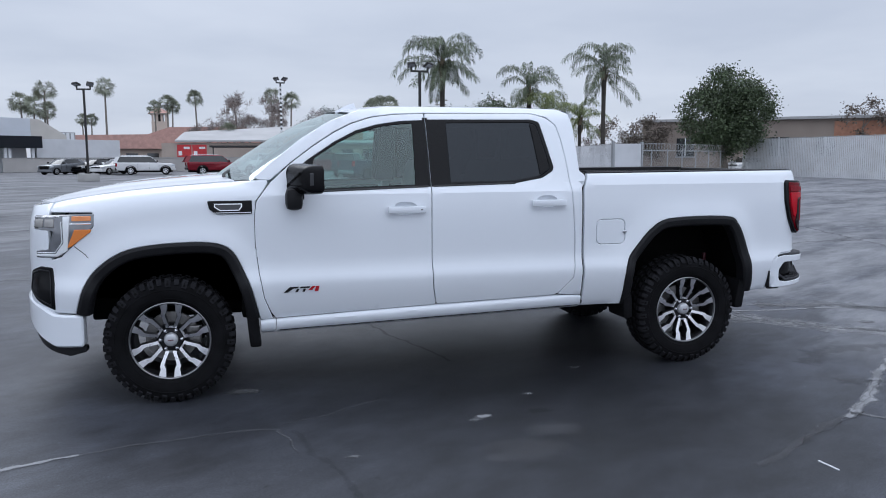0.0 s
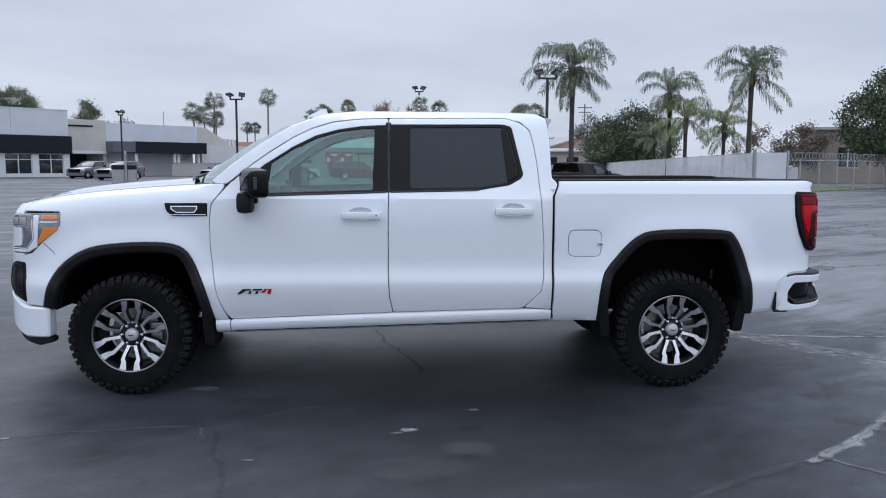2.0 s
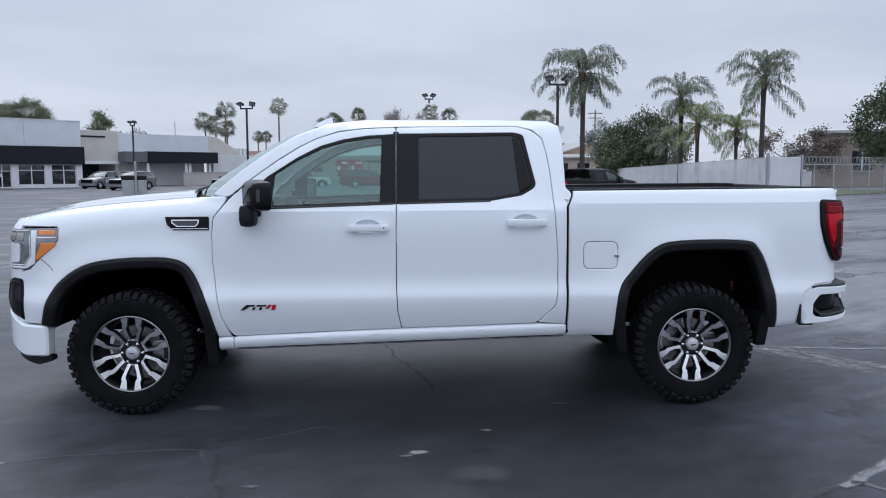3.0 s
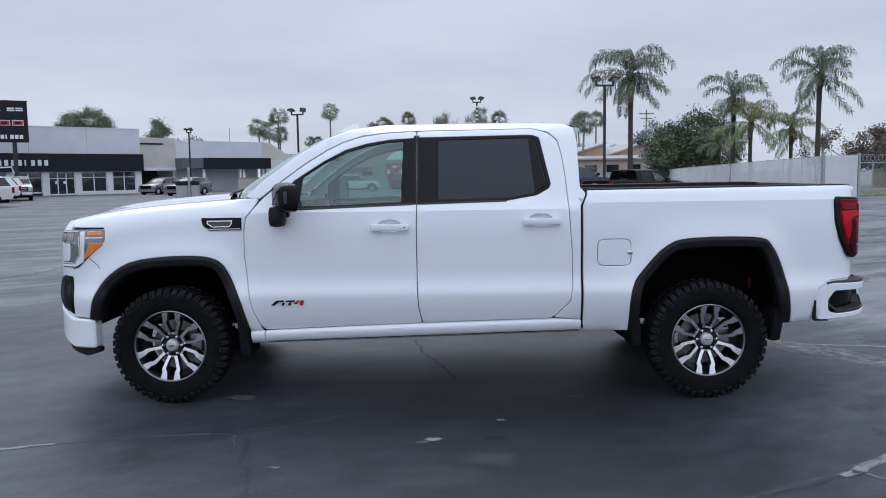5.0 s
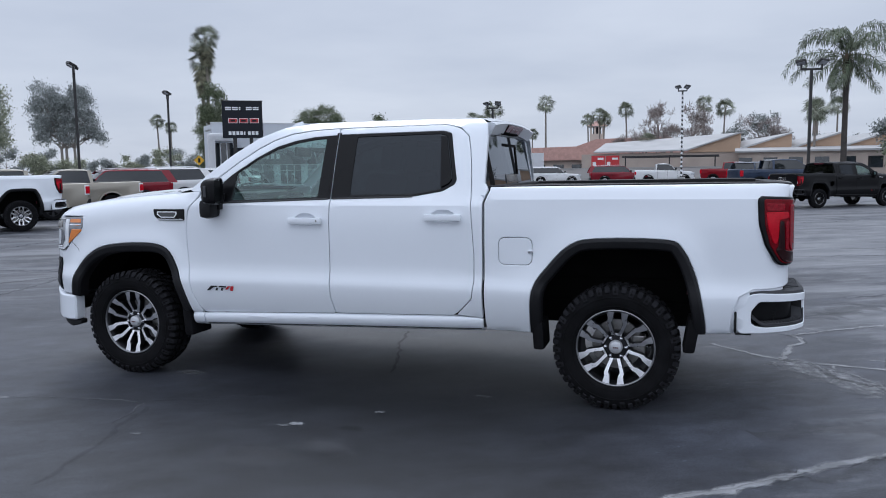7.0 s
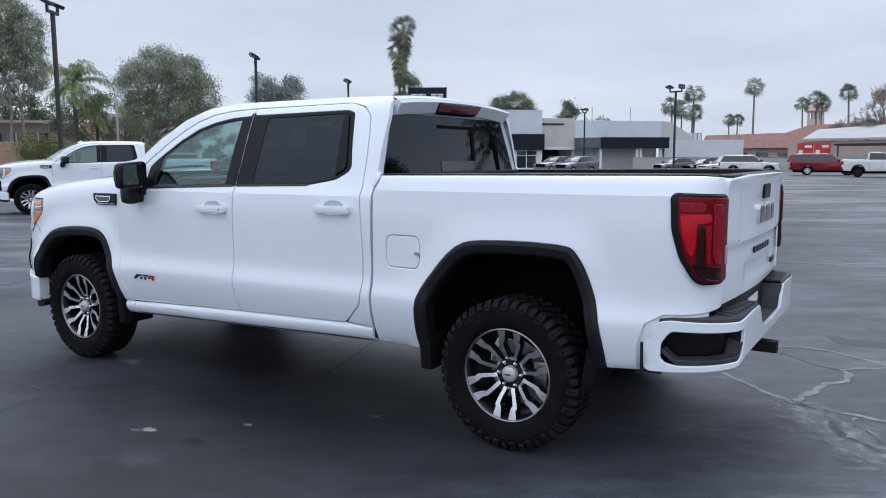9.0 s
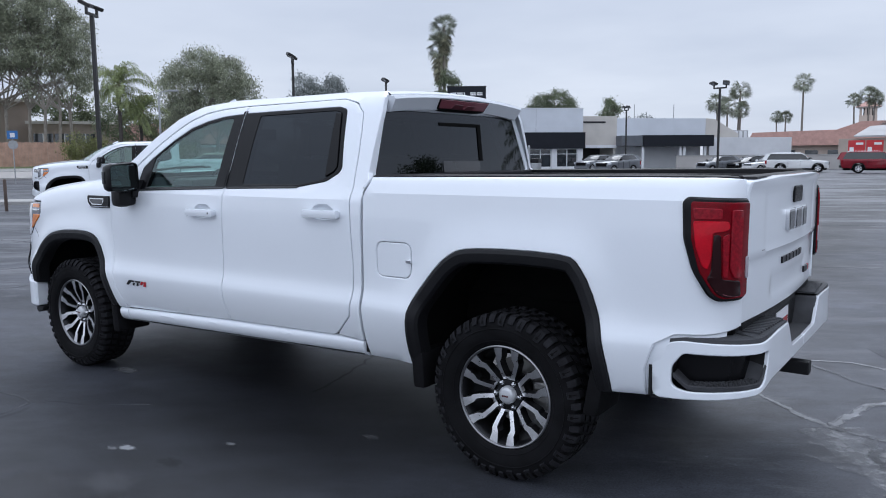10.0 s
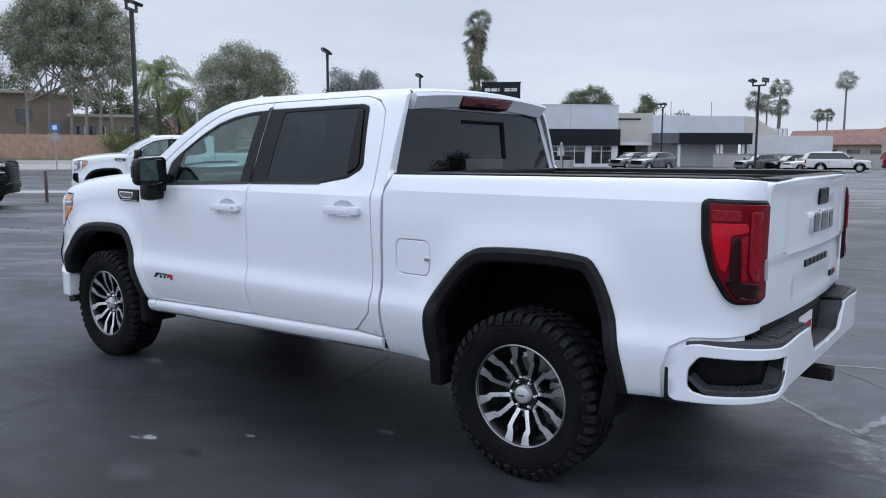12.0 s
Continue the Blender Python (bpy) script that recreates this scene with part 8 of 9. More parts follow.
# fences along the far side
slat_fence(21.4, 34.6, 25.2, 83.0, 2.28, 1.72, 0.16, "white slatted chain-link fence along the car park")
slat_fence(39.6, 22.0, 38.8, 46.5, 2.85, 2.85, 0.16, "tall white slatted fence beside the driveway gap")
gate = thing("gate_panel", "plain white sliding gate panel", "gate", "", pose(21.4, 34.5, 0, 0, 0, 10))
piece("panel", gate, M_SLAT, 0.1, 2.0, -0.05, 0.05, 0.08, 2.28, 0.01)
piece("gate_post", gate, M_GALV, -0.06, 0.06, -0.08, 0.08, 0, 2.45)
piece("gate_post", gate, M_GALV, 2.02, 2.14, -0.08, 0.08, 0, 2.40)


def chain_link(x0, y0, x1, y1, h):
    a, b = Vector((x0, y0)), Vector((x1, y1))
    n = (b - a).length
    t = thing("chain_link_fence", "see-through chain-link fence with coiled wire on top", "fence", "", pose(x0, y0, 0, 0, 0, math.degrees(math.atan2(b.y - a.y, b.x - a.x))))
    k = 0
    while k * 2.5 <= n:
        bm = bmesh.new()
        tube(bm, [(k * 2.5, 0, 0), (k * 2.5, 0, h + 0.1)], 0.04, 8)
        part("post", bm, M_GALV, t)
        k += 1
    bm = bmesh.new()
    tube(bm, [(0, 0, h), (n, 0, h)], 0.025, 6)
    part("top_rail", bm, M_GALV, t)
    bm = bmesh.new()
    step = 0.28
    for k in range(int((n + h) / step)):
        for sgn in (-1, 1):
            u = k * step - (h if sgn > 0 else 0)
            p, q = (max(0.0, u), max(0.0, -u)), (min(n, u + h), min(h, n - u))
            if sgn < 0:
                p, q = (max(0.0, u - h), h - max(0.0, h - u)), (min(n, u), max(0.0, u - n))
            if abs(p[0] - q[0]) > 0.05:
                tube(bm, [(p[0], 0, p[1]), (q[0], 0, q[1])], 0.006, 3, False)
    tagged(part("wire_mesh", bm, M_GALV, t), kind="stuff")
    bm = bmesh.new()
    pts = [(u * 0.05, 0.28 * math.sin(u * 0.7), h + 0.22 + 0.25 * math.cos(u * 0.7)) for u in range(int(n / 0.05))]
    tube(bm, pts, 0.012, 3, False)
    part("wire_coil", bm, M_GALV, t)


chain_link(23.6, 36.0, 38.6, 47.0, 1.9)
verge = bmesh.new()
box(verge, 0, 18, 0, 5, -0.05, 0.06)
v_ob = part("verge", verge, M_GRASS)
v_ob.matrix_basis = pose(24.2, 36.6, 0, 0, 0, 36)
tagged(v_ob, "strip of dry grass behind the fence", "verge", kind="structure")


def block(name, label, category, mat, p, q, depth, h, roof=None, base=0.0):
    """A plain far building whose front runs from p to q, with a roof slab."""
    a, b = Vector(p), Vector(q)
    n = (b - a).length
    t = thing(name, label, category, "", pose(*p, 0, 0, 0, math.degrees(math.atan2(b.y - a.y, b.x - a.x))))
    piece("wall", t, mat, 0, n, 0, depth, base, h, 0.03)
    if roof:
        piece("roof", t, roof, -0.4, n + 0.4, -0.5, depth + 0.4, h, h + 0.25)
    return t, n


# saw-tooth roofed building beyond the far edge
p, q = spot(FOURTH, -6.90, 112), spot(FOURTH, 15.30, 112)
saw, n = block("sawtooth_building", "long tan building with white saw-tooth roofs", "building", M_TANWALL, p, q, 14, 3.5)
for u0, u1, z1, ub, zb in ((14.6, 21.1, 6.05, 1.8, 5.1), (21.2, 27.3, 5.8, 20.9, 4.9), (27.5, 33.0, 5.7, 27.2, 4.8), (33.2, 38.8, 5.8, 32.9, 4.9)):
    tooth = prism("roof_tooth", saw, M_ORANGEWALL, [(u0, 3.5), (u0, 3.75), (u1, z1 - 0.1), (u1, 3.5)], -0.2, 9.0, "ochre saw-tooth gable")
    bm = bmesh.new()
    vs = [bm.verts.new(c) for dz in (0.0, 0.20) for c in ((ub, -0.5, 3.65 + dz), (u0 - 0.3, -0.5, 3.7 + dz), (u1 + 0.2, -0.5, z1 - 0.1 + dz), (u1 + 0.2, 9.2, z1 + 0.15 + dz), (ub, 9.2, zb + dz))]
    for a, b, c, d in zip(vs[:5], vs[1:5] + vs[:1], vs[6:] + vs[5:6], vs[5:]):
        bm.faces.new((a, b, c, d))
    for m in (vs[:5], vs[5:]):
        bm.faces.new((m[0], m[1], m[4]))
        bm.faces.new((m[1], m[2], m[3], m[4]))
    part("roof_sheet", bm, M_ROOFWHITE, tooth)
piece("lower_roof", saw, M_ROOFWHITE, 20.5, n, -5.5, 0.3, -0.12, 0.12, 0.03, "white lower roof", pose(0, 0, 3.85, 5, 0, 0))
piece("lower_wall", saw, M_TANWALL, 21.0, n - 0.4, -5.0, -0.25, 0, 3.25)
for k in range(7):
    piece("window", saw, M_SHOPGLASS, 21 + 2.9 * k, 22.6 + 2.9 * k, -5.06, -5.0, 1.2, 2.6)
port = thing("carport", "flat dark carport roof on thin posts", "carport", "", pose(*spot(FOURTH, -0.90, 98), 0, 0, 0, -3))
piece("roof", port, M_DARKSHADE, -5, 6, -3, 3, 2.75, 2.95)
for x in (-4.6, 0.5, 5.6):
    piece("post", port, M_POLE, x - 0.07, x + 0.07, -2.8, -2.66, 0, 2.75)

# block wall at the far edge of the car park
bw, n = block("block_wall", "grey block wall along the far edge of the car park", "wall", M_BLOCKWALL, (-24.0, 86.0), (21.0, 84.0), 0.25, 1.5)
piece("wall_cap", bw, M_CONCRETE, -0.05, n + 0.05, -0.05, 0.30, 1.5, 1.58)
ban = thing("red_hoardings", "two red hoarding panels behind the block wall", "hoarding", "", pose(*spot(LEFT, -4.13, 96), 0, 0, 0, 4))
for k in range(2):
    pn = piece("panel", ban, M_REDPANEL, 1.72 * k, 1.72 * k + 1.62, 0, 0.12, 1.35, 3.05, 0.02)
    piece("white_shape", pn, M_LETTER, 1.72 * k + 0.15, 1.72 * k + 0.55, -0.02, 0, 1.8, 2.3, 0.0)
    piece("white_shape", pn, M_LETTER, 1.72 * k + 0.75, 1.72 * k + 1.45, -0.02, 0, 2.55, 2.8, 0.0)
    piece("post", ban, M_GALV, 1.72 * k + 0.7, 1.72 * k + 0.8, 0.12, 0.2, 0, 3.0)

# terracotta-roofed buildings with a small tower
ter, n = block("terracotta_house", "low building with terracotta tile roof", "building", M_TANWALL, spot(LEFT, -10.80, 128), spot(LEFT, -3.88, 128), 12, 2.9)
prism("tile_roof", ter, M_TERRACOTTA, [(-0.8, 2.9), (0.2, 4.9), (n + 0.3, 5.2), (n + 0.8, 2.9)], -0.8, 8.0, "terracotta tile roof")
for k in range(5):
    piece("window", ter, M_SHOPGLASS, 1.5 + 3.0 * k, 3.2 + 3.0 * k, -0.06, 0.0, 1.0, 2.2)
ter2, n = block("terracotta_hall", "hall with a wide terracotta roof", "building", M_TANWALL, spot(LEFT, -7.24, 150), spot(LEFT, 2.42, 150), 14, 4.2)
prism("tile_roof", ter2, M_TERRACOTTA, [(-1.0, 4.2), (7.0, 7.0), (n - 5, 7.2), (n + 1.0, 4.2)], -1.0, 12.0, "terracotta tile roof")
tw = thing("bell_tower", "small stucco tower with arched openings and a tiled cap", "tower", "", pose(*spot(LEFT, -5.2, 290), 0, 0, 0, 6) @ Matrix.Scale(1.75, 4))
piece("shaft", tw, M_TOWER, -1.5, 1.5, -1.5, 1.5, 0, 8.0, 0.05)
for x in (-1.25, -0.42, 0.42, 1.25):
    for y in (-1.25, 1.25):
        piece("pier", tw, M_TOWER, x - 0.2, x + 0.2, y - 0.2, y + 0.2, 8.0, 9.4)
# dark block added behind the openings as their shade
piece("belfry_core", tw, M_DARKSHADE, -0.8, 0.8, -0.8, 0.8, 8.0, 9.4)
piece("ledge", tw, M_STUCCO, -1.75, 1.75, -1.75, 1.75, 9.4, 9.65)
bm = bmesh.new()
r4 = [bm.verts.new((sx * 2.1, sy * 2.1, 9.6)) for sx, sy in ((-1, -1), (1, -1), (1, 1), (-1, 1))]
tip = bm.verts.new((0, 0, 10.9))
for k in range(4):
    bm.faces.new((r4[k], r4[(k + 1) % 4], tip))
bm.faces.new(r4)
part("tiled_cap", bm, M_TERRACOTTA, tw)

# brown offices behind the slatted fences
off, n = block("brown_offices", "long brown office building with a pale roof edge", "building", M_BROWNWALL, spot(LEFT, 29.36, 82), spot(LEFT, 52.50, 82), 12, 4.95, M_ROOFWHITE)
for u in (3.4, 12.0, 16.0, 27.0, 31.0):
    w = piece("window", off, M_SHOPGLASS, u, u + 1.7, -0.06, 0.0, 1.5, 3.3)
    piece("window_bar", w, M_WHITEFRAME, u + 0.8, u + 0.9, -0.1, -0.06, 1.5, 3.3)
    piece("window_sill", w, M_CONCRETE, u - 0.1, u + 1.8, -0.12, 0.0, 1.35, 1.5)
piece("tile_panel", off, M_BRICKORANGE, 17.5, 26.0, -0.10, -0.02, 2.9, 4.7, 0.0, "orange tiled panel")

# across the street: brown apartments, board fence, kerbs
apt, n = block("brown_apartments", "two-storey brown stucco block behind gum trees", "building", M_BROWNWALL, spot(RIGHT, -77.0, 97), spot(RIGHT, -63.1, 97), 12, 8.2)
piece("roof_edge", apt, M_STUCCO, -0.3, n + 0.3, -0.35, 0.0, 8.0, 8.3)
for u in (4.0, 11.0, 18.0):
    w = piece("window", apt, M_SHOPGLASS, u, u + 1.6, -0.06, 0.0, 4.9, 6.3)
    piece("window_frame", w, M_BROWNWALL, u - 0.08, u + 1.68, -0.10, -0.05, 4.8, 4.9)
wing, n = block("brown_office_wing", "low brown stucco wing with a dark window band", "building", M_BROWNWALL, spot(RIGHT, -63.2, 95), spot(RIGHT, -57.6, 95), 10, 5.7)
piece("roof_edge", wing, M_STUCCO, -0.2, n + 0.3, -0.3, 0.0, 5.55, 5.85)
for u in (0.5, 2.6, 4.7):
    w = piece("window", wing, M_SHOPGLASS, u, u + 1.9, -0.06, 0.0, 3.4, 4.5)
    piece("window_frame", w, M_WHITEFRAME, u + 0.9, u + 1.0, -0.09, -0.06, 3.4, 4.5)
roofhouse, n = block("red_roofed_house", "low house with a red tile roof behind trees", "building", M_TANWALL, spot(RIGHT, -58.10, 96), spot(RIGHT, -50.22, 96), 10, 3.0)
prism("tile_roof", roofhouse, M_TERRACOTTA, [(-0.8, 3.4), (2.0, 5.7), (n - 2.0, 5.7), (n + 0.8, 3.4)], -0.8, 9.0)
fa, fb = Vector(spot(RIGHT, -74.0, 84)), Vector(spot(RIGHT, -60.8, 82))
fence = thing("board_fence", "reddish-brown wooden board fence on a bank across the street", "fence", "", pose(fa.x, fa.y, 1.02, 0, 0, math.degrees(math.atan2(fb.y - fa.y, fb.x - fa.x))))
boards = int((fb - fa).length / 0.27)
for k in range(boards):
    piece("board", fence, M_WOOD, 0.27 * k, 0.27 * k + 0.255, 0, 0.03, 0.02, 2.28 - 0.02 * (k % 3))
    if k % 9 == 0:
        piece("fence_post", fence, M_WOOD, 0.27 * k - 0.05, 0.27 * k + 0.05, -0.06, 0.0, 0.0, 2.36)
piece("rail", fence, M_WOOD, 0, boards * 0.27, 0.03, 0.08, 1.8, 1.9)
street = pose(*spot(RIGHT, -64.0, 79.5), 0, 0, 0, 64)
bm = bmesh.new()
rows = [[bm.verts.new((x, y, z)) for y, z in ((0.6, -0.05), (0.6, 0.86), (1.5, 1.03), (26, 1.03), (26, -0.05))] for x in (-45, -20, 0, 14)]
for p, q in zip(rows, rows[1:]):
    for j in range(4):
        bm.faces.new((p[j], p[j + 1], q[j + 1], q[j]))
bm.faces.new(rows[0])
bm.faces.new(rows[-1])
bank = part("bank", bm, M_GRASS)
bank.matrix_basis = street
tagged(bank, "low planted bank under the board fence", "bank", kind="structure")
for nm, at, x0, x1, prof, mat, lab in (("pavement", street, -45, 14, [(-0.9, -0.05), (-0.9, 0.64), (0.59, 0.88), (0.59, -0.05)], M_CONCRETE, "pale pavement on the far side of the street"),
                                       ("apron", street, -45, 14, [(-3.4, -0.05), (-3.4, 0.12), (-0.91, 0.60), (-0.91, -0.05)], M_BLOCKWALL, "grey sloping apron beside the street"),
                                       ("pavement", pose(*spot(RIGHT, -62.06, 31.5), 0, 0, 0, 43), -30, 6, [(-0.8, -0.05), (-0.8, 0.12), (-0.76, 0.14), (0.76, 0.14), (0.8, 0.12), (0.8, -0.05)], M_CONCRETE, "pale concrete pavement along the street")):
    bm = bmesh.new()
    ends = [[bm.verts.new((x, y, z)) for y, z in prof] for x in (x0, x1)]
    for j in range(len(prof)):
        k = (j + 1) % len(prof)
        bm.faces.new((ends[0][j], ends[0][k], ends[1][k], ends[1][j]))
    bm.faces.new(ends[0])
    bm.faces.new(ends[1])
    ob = part(nm, bm, mat, None)
    ob.matrix_basis = at
    tagged(ob, lab, "pavement", kind="structure")
bol = thing("steel_bollard", "rusty steel bollard at the car park's edge", "bollard", "", pose(*spot(RIGHT, -64.82, 27.5), 0))
bm = bmesh.new()
lathe(bm, [(0.001, 1.0), (0.04, 0.99), (0.05, 0.96), (0.05, 0)], 14, "z")
part("post", bm, material("rusty_steel", (0.12, 0.09, 0.075), 0.8, var=0.3), bol, "", 40)


def road_sign(p, h, mat, shape, label, turn):
    t = thing("road_sign", label, "road sign", "", pose(*p, 0, 0, 0, turn))
    bm = bmesh.new()
    tube(bm, [(0, 0.05, 0), (0, 0.05, h)], 0.035, 8)
    part("pole", bm, M_GALV, t)
    if shape == "diamond":
        piece("plate", t, mat, -0.42, 0.42, -0.02, 0.0, -0.42, 0.42, 0.0, "", pose(0, 0, h - 0.5, 0, 45, 0))
        piece("dark_shape", t, M_BAND, -0.14, 0.14, -0.03, -0.02, h - 0.75, h - 0.25)
    else:
        piece("plate", t, mat, -0.32, 0.32, -0.02, 0.0, h - 0.55, h, 0.0)
        piece("white_shape", t, M_LETTER, -0.14, 0.14, -0.03, -0.02, h - 0.45, h - 0.15)
        bm = bmesh.new()
        lathe(bm, [(0.001, -0.03), (0.32, -0.03), (0.32, 0.0), (0.001, 0.0)], 8, "y", (0, 0, h - 0.95))
        part("back_plate", bm, M_GALV, t)


road_sign(spot(RIGHT, -64.12, 60), 3.6, M_BLUE, "plate", "blue and white road sign on a steel pole", 64)
road_sign(spot((3.2, -6.25), -34.2, 95), 3.6, M_YELLOW, "diamond", "yellow diamond warning sign on a pole", 35)
for eye, brg, dist, h in ((RIGHT, -55.07, 62, 6.7),):
    t = thing("street_lamp", "grey street lamp with a curved arm", "street lamp", "", pose(*spot(eye, brg, dist), 0, 0, 0, 55))
    bm = bmesh.new()
    tube(bm, [(0, 0, 0), (0, 0, h - 0.5), (0.2, 0, h - 0.1), (0.8, 0, h)], [0.10, 0.07, 0.06, 0.05], 8)
    part("pole", bm, M_GALV, t)
    piece("lamp_head", t, M_GALV, 0.7, 1.4, -0.12, 0.12, h - 0.06, h + 0.08, 0.03)
util = thing("utility_pole", "wooden utility pole with crossarms", "utility pole", "", pose(*spot(FOURTH, 13.12, 120), 0))
bm = bmesh.new()
tube(bm, [(0, 0, 0), (0, 0, 10.8)], [0.16, 0.11], 8)
part("pole", bm, M_BARK, util)
piece("crossarm", util, M_BARK, -1.1, 1.1, -0.06, 0.06, 10.2, 10.35)
piece("crossarm", util, M_BARK, -0.9, 0.9, -0.06, 0.06, 9.5, 9.62)
bins = thing("waste_station", "twin grey waste bins with dark hoods hung on a pale post", "waste bin", "", pose(-6.33, 17.80, 0, 0, 0, 15))
for x0, x1 in ((-0.36, 0.0), (0.08, 0.32)):
    b = piece("bin", bins, M_GALV, x0, x1, -0.25, 0.25, 0.84, 1.36, 0.02)
    piece("foot_rail", b, M_CLAD, x0 + 0.02, x1 - 0.02, -0.22, 0.22, 0.78, 0.84, 0.01)
    piece("hood", b, M_CLAD, x0 - 0.01, x1 + 0.01, -0.26, 0.26, 1.36, 1.50, 0.03)
bm = bmesh.new()
tube(bm, [(0.04, -0.30, 0), (0.04, -0.30, 1.86), (0.04, -0.30, 1.92)], [0.038, 0.038, 0.02], 10)
part("post", bm, M_GALV, bins)

# ---- trees and palms, near to far ----
feather_palm(*spot(LEFT, 14.85, 44.5), 6.9, 3.0, 11, 21, 0.15)
feather_palm(*spot(LEFT, 26.55, 58), 7.85, 3.5, 12, 16, 0.17)
feather_palm(*spot(LEFT, 21.2, 62), 6.9, 3.2, 13, 16, 0.17)
feather_palm(*spot(SECOND, 21.3, 60), 5.0, 2.9, 14, 15, 0.15, "queen palm with yellowish fronds behind the fence", frond=M_FRONDYELLOW)
feather_palm(*spot(SECOND, 23.85, 60), 4.4, 2.7, 15, 15, 0.14, "queen palm with yellowish fronds behind the fence", frond=M_FRONDYELLOW)
feather_palm(*spot(SECOND, 19.2, 72), 3.9, 2.7, 16, 16, 0.13)
feather_palm(*spot(RIGHT, -57.6, 68), 7.6, 3.0, 17, 26, 0.16, "yellow-green feathery palm by the street", frond=M_FRONDYELLOW)
feather_palm(*spot(RIGHT, -56.3, 70), 5.6, 2.5, 18, 20, 0.14, "yellow-green feathery palm by the street", frond=M_FRONDYELLOW)
leafy_tree(*spot(LEFT, 35.05, 63), 8.6, [(-1.5, 0, 4.4, 2.3, 2.3, 2.3), (1.4, 0, 4.7, 2.3, 2.3, 2.4), (0, 0, 6.2, 2.4, 2.3, 2.0), (0.3, 0, 3.1, 2.4, 2.1, 1.5)], M_LEAFDARK, 21, 36000, 0.15, lump=70,
           trunk_h=1.6, trunk_r=0.25, label="dense dark green round tree")
leafy_tree(*spot(SECOND, 17.7, 86), 8.4, [(-2.6, 0, 3.6, 2.5, 2.4, 3.0), (0.0, 0, 5.0, 2.4, 2.4, 2.9), (2.4, 0, 4.0, 2.3, 2.4, 2.8), (0.3, 0, 2.0, 3.7, 2.4, 1.8)], M_LEAFDARK, 22, 30000, 0.18, lump=80, trunk_h=1.0, label="broad dark green hedge tree", name="hedge_tree")
leafy_tree(*spot(SECOND, 15.6, 84), 5.8, [(0, 0, 2.8, 1.7, 1.6, 2.6)], M_LEAFMID, 23, 3600, 0.24, trunk_h=0.8, label="tall green shrub by the fence", name="shrub")
leafy_tree(*spot(SECOND, 27.6, 76), 5, [(-2, 0, 3.2, 2.6, 2, 1.9), (1.6, 0, 3.2, 2.6, 2, 1.9)], M_LEAFBROWN, 24, 14000, 0.14, trunk_h=1.0, label="brownish thinning tree behind the fence")
leafy_tree(*spot(LEFT, 43.6, 80), 6, [(0, 0, 5.0, 2.6, 2, 1.6)], M_LEAFBROWN, 25, 1500, 0.18, trunk_h=2.5, label="brownish thinning tree behind the offices")
# gums across the street, behind the board fence
GUMS = dict(hang=0.4, name="gum_tree", group="gum trees", lump=110)
leafy_tree(*spot(RIGHT, -62.9, 88), 17, [(-4.7, 0, 12.0, 1.5, 2, 2.4), (-3.0, 0, 14.2, 1.9, 2, 2.6), (-0.6, 0, 15.6, 2.3, 2.4, 2.3), (2.0, 0, 15.0, 2.2, 2.2, 2.5), (4.2, 0, 12.8, 1.7, 2, 3.0), (-3.9, 0, 9.6, 1.3, 2, 1.8),
                                     (-1.6, 0, 11.4, 2.2, 2.2, 2.2), (1.4, 0, 11.2, 2.2, 2.2, 2.0), (4.9, 0, 9.4, 1.1, 1.6, 2.0), (0.0, 0, 8.4, 0.9, 1.2, 1.4), (2.9, 0, 8.6, 0.9, 1.4, 1.5)], M_LEAFGUM, 31, 90000, 0.145, M_PALEBARK,
           trunk_h=5.6, trunk_r=0.16, trunks=6, label="tall gum trees with pale trunks and hanging leaves", turn=62.9, clump=0.46, foot=1.0, **GUMS)
leafy_tree(*spot(RIGHT, -69.6, 88), 15, [(-2.6, 0, 11.0, 2.4, 2, 2.8), (0.6, 0, 12.0, 2.4, 2, 2.8), (2.6, 0, 9.0, 1.6, 2, 2.2), (-0.5, 0, 8.4, 2.4, 2, 1.8)], M_LEAFGUM, 32, 30000, 0.14, M_PALEBARK,
           trunk_h=5.0, trunks=3, label="tall gum trees with pale trunks and hanging leaves", turn=69.6, clump=0.46, foot=1.0, **GUMS)
leafy_tree(*spot(RIGHT, -51.7, 76), 12, [(-2.6, 0, 8.4, 1.7, 2, 2.1), (-0.6, 0, 10.2, 1.9, 2, 1.7), (1.5, 0, 9.2, 1.9, 2, 2.0), (3.2, 0, 7.6, 1.3, 2, 2.0), (-2.2, 0, 5.6, 2.0, 2, 1.7), (0.6, 0, 6.6, 2.2, 2, 2.0), (2.8, 0, 5.2, 1.6, 2, 1.6)], M_LEAFGUM, 33, 62000, 0.125, M_PALEBARK,
           trunk_h=3.2, trunks=4, label="wide gum tree with hanging leaves", turn=51.7, clump=0.40, **GUMS)
leafy_tree(*spot(RIGHT, -55.9, 84), 8.0, [(-2.4, 0, 5.6, 2.2, 2, 2.4), (1.2, 0, 5.8, 2.2, 2, 2.4), (3.4, 0, 4.6, 2.0, 2, 2.4)], M_LEAFMID, 34, 16000, 0.16, trunk_h=1.4, label="dark green street tree beyond the palms", turn=56, lump=110, clump=0.4)
leafy_tree(*spot(RIGHT, -59.7, 78.6), 4.4, [(-0.6, 0, 2.9, 1.6, 1.4, 1.2), (1.0, 0, 2.4, 1.2, 1.3, 1.0)], M_LEAFYELLOW, 35, 5200, 0.13, trunk_h=0.8, label="yellow-green clipped shrub by the street", name="shrub", turn=59.7, lump=60)
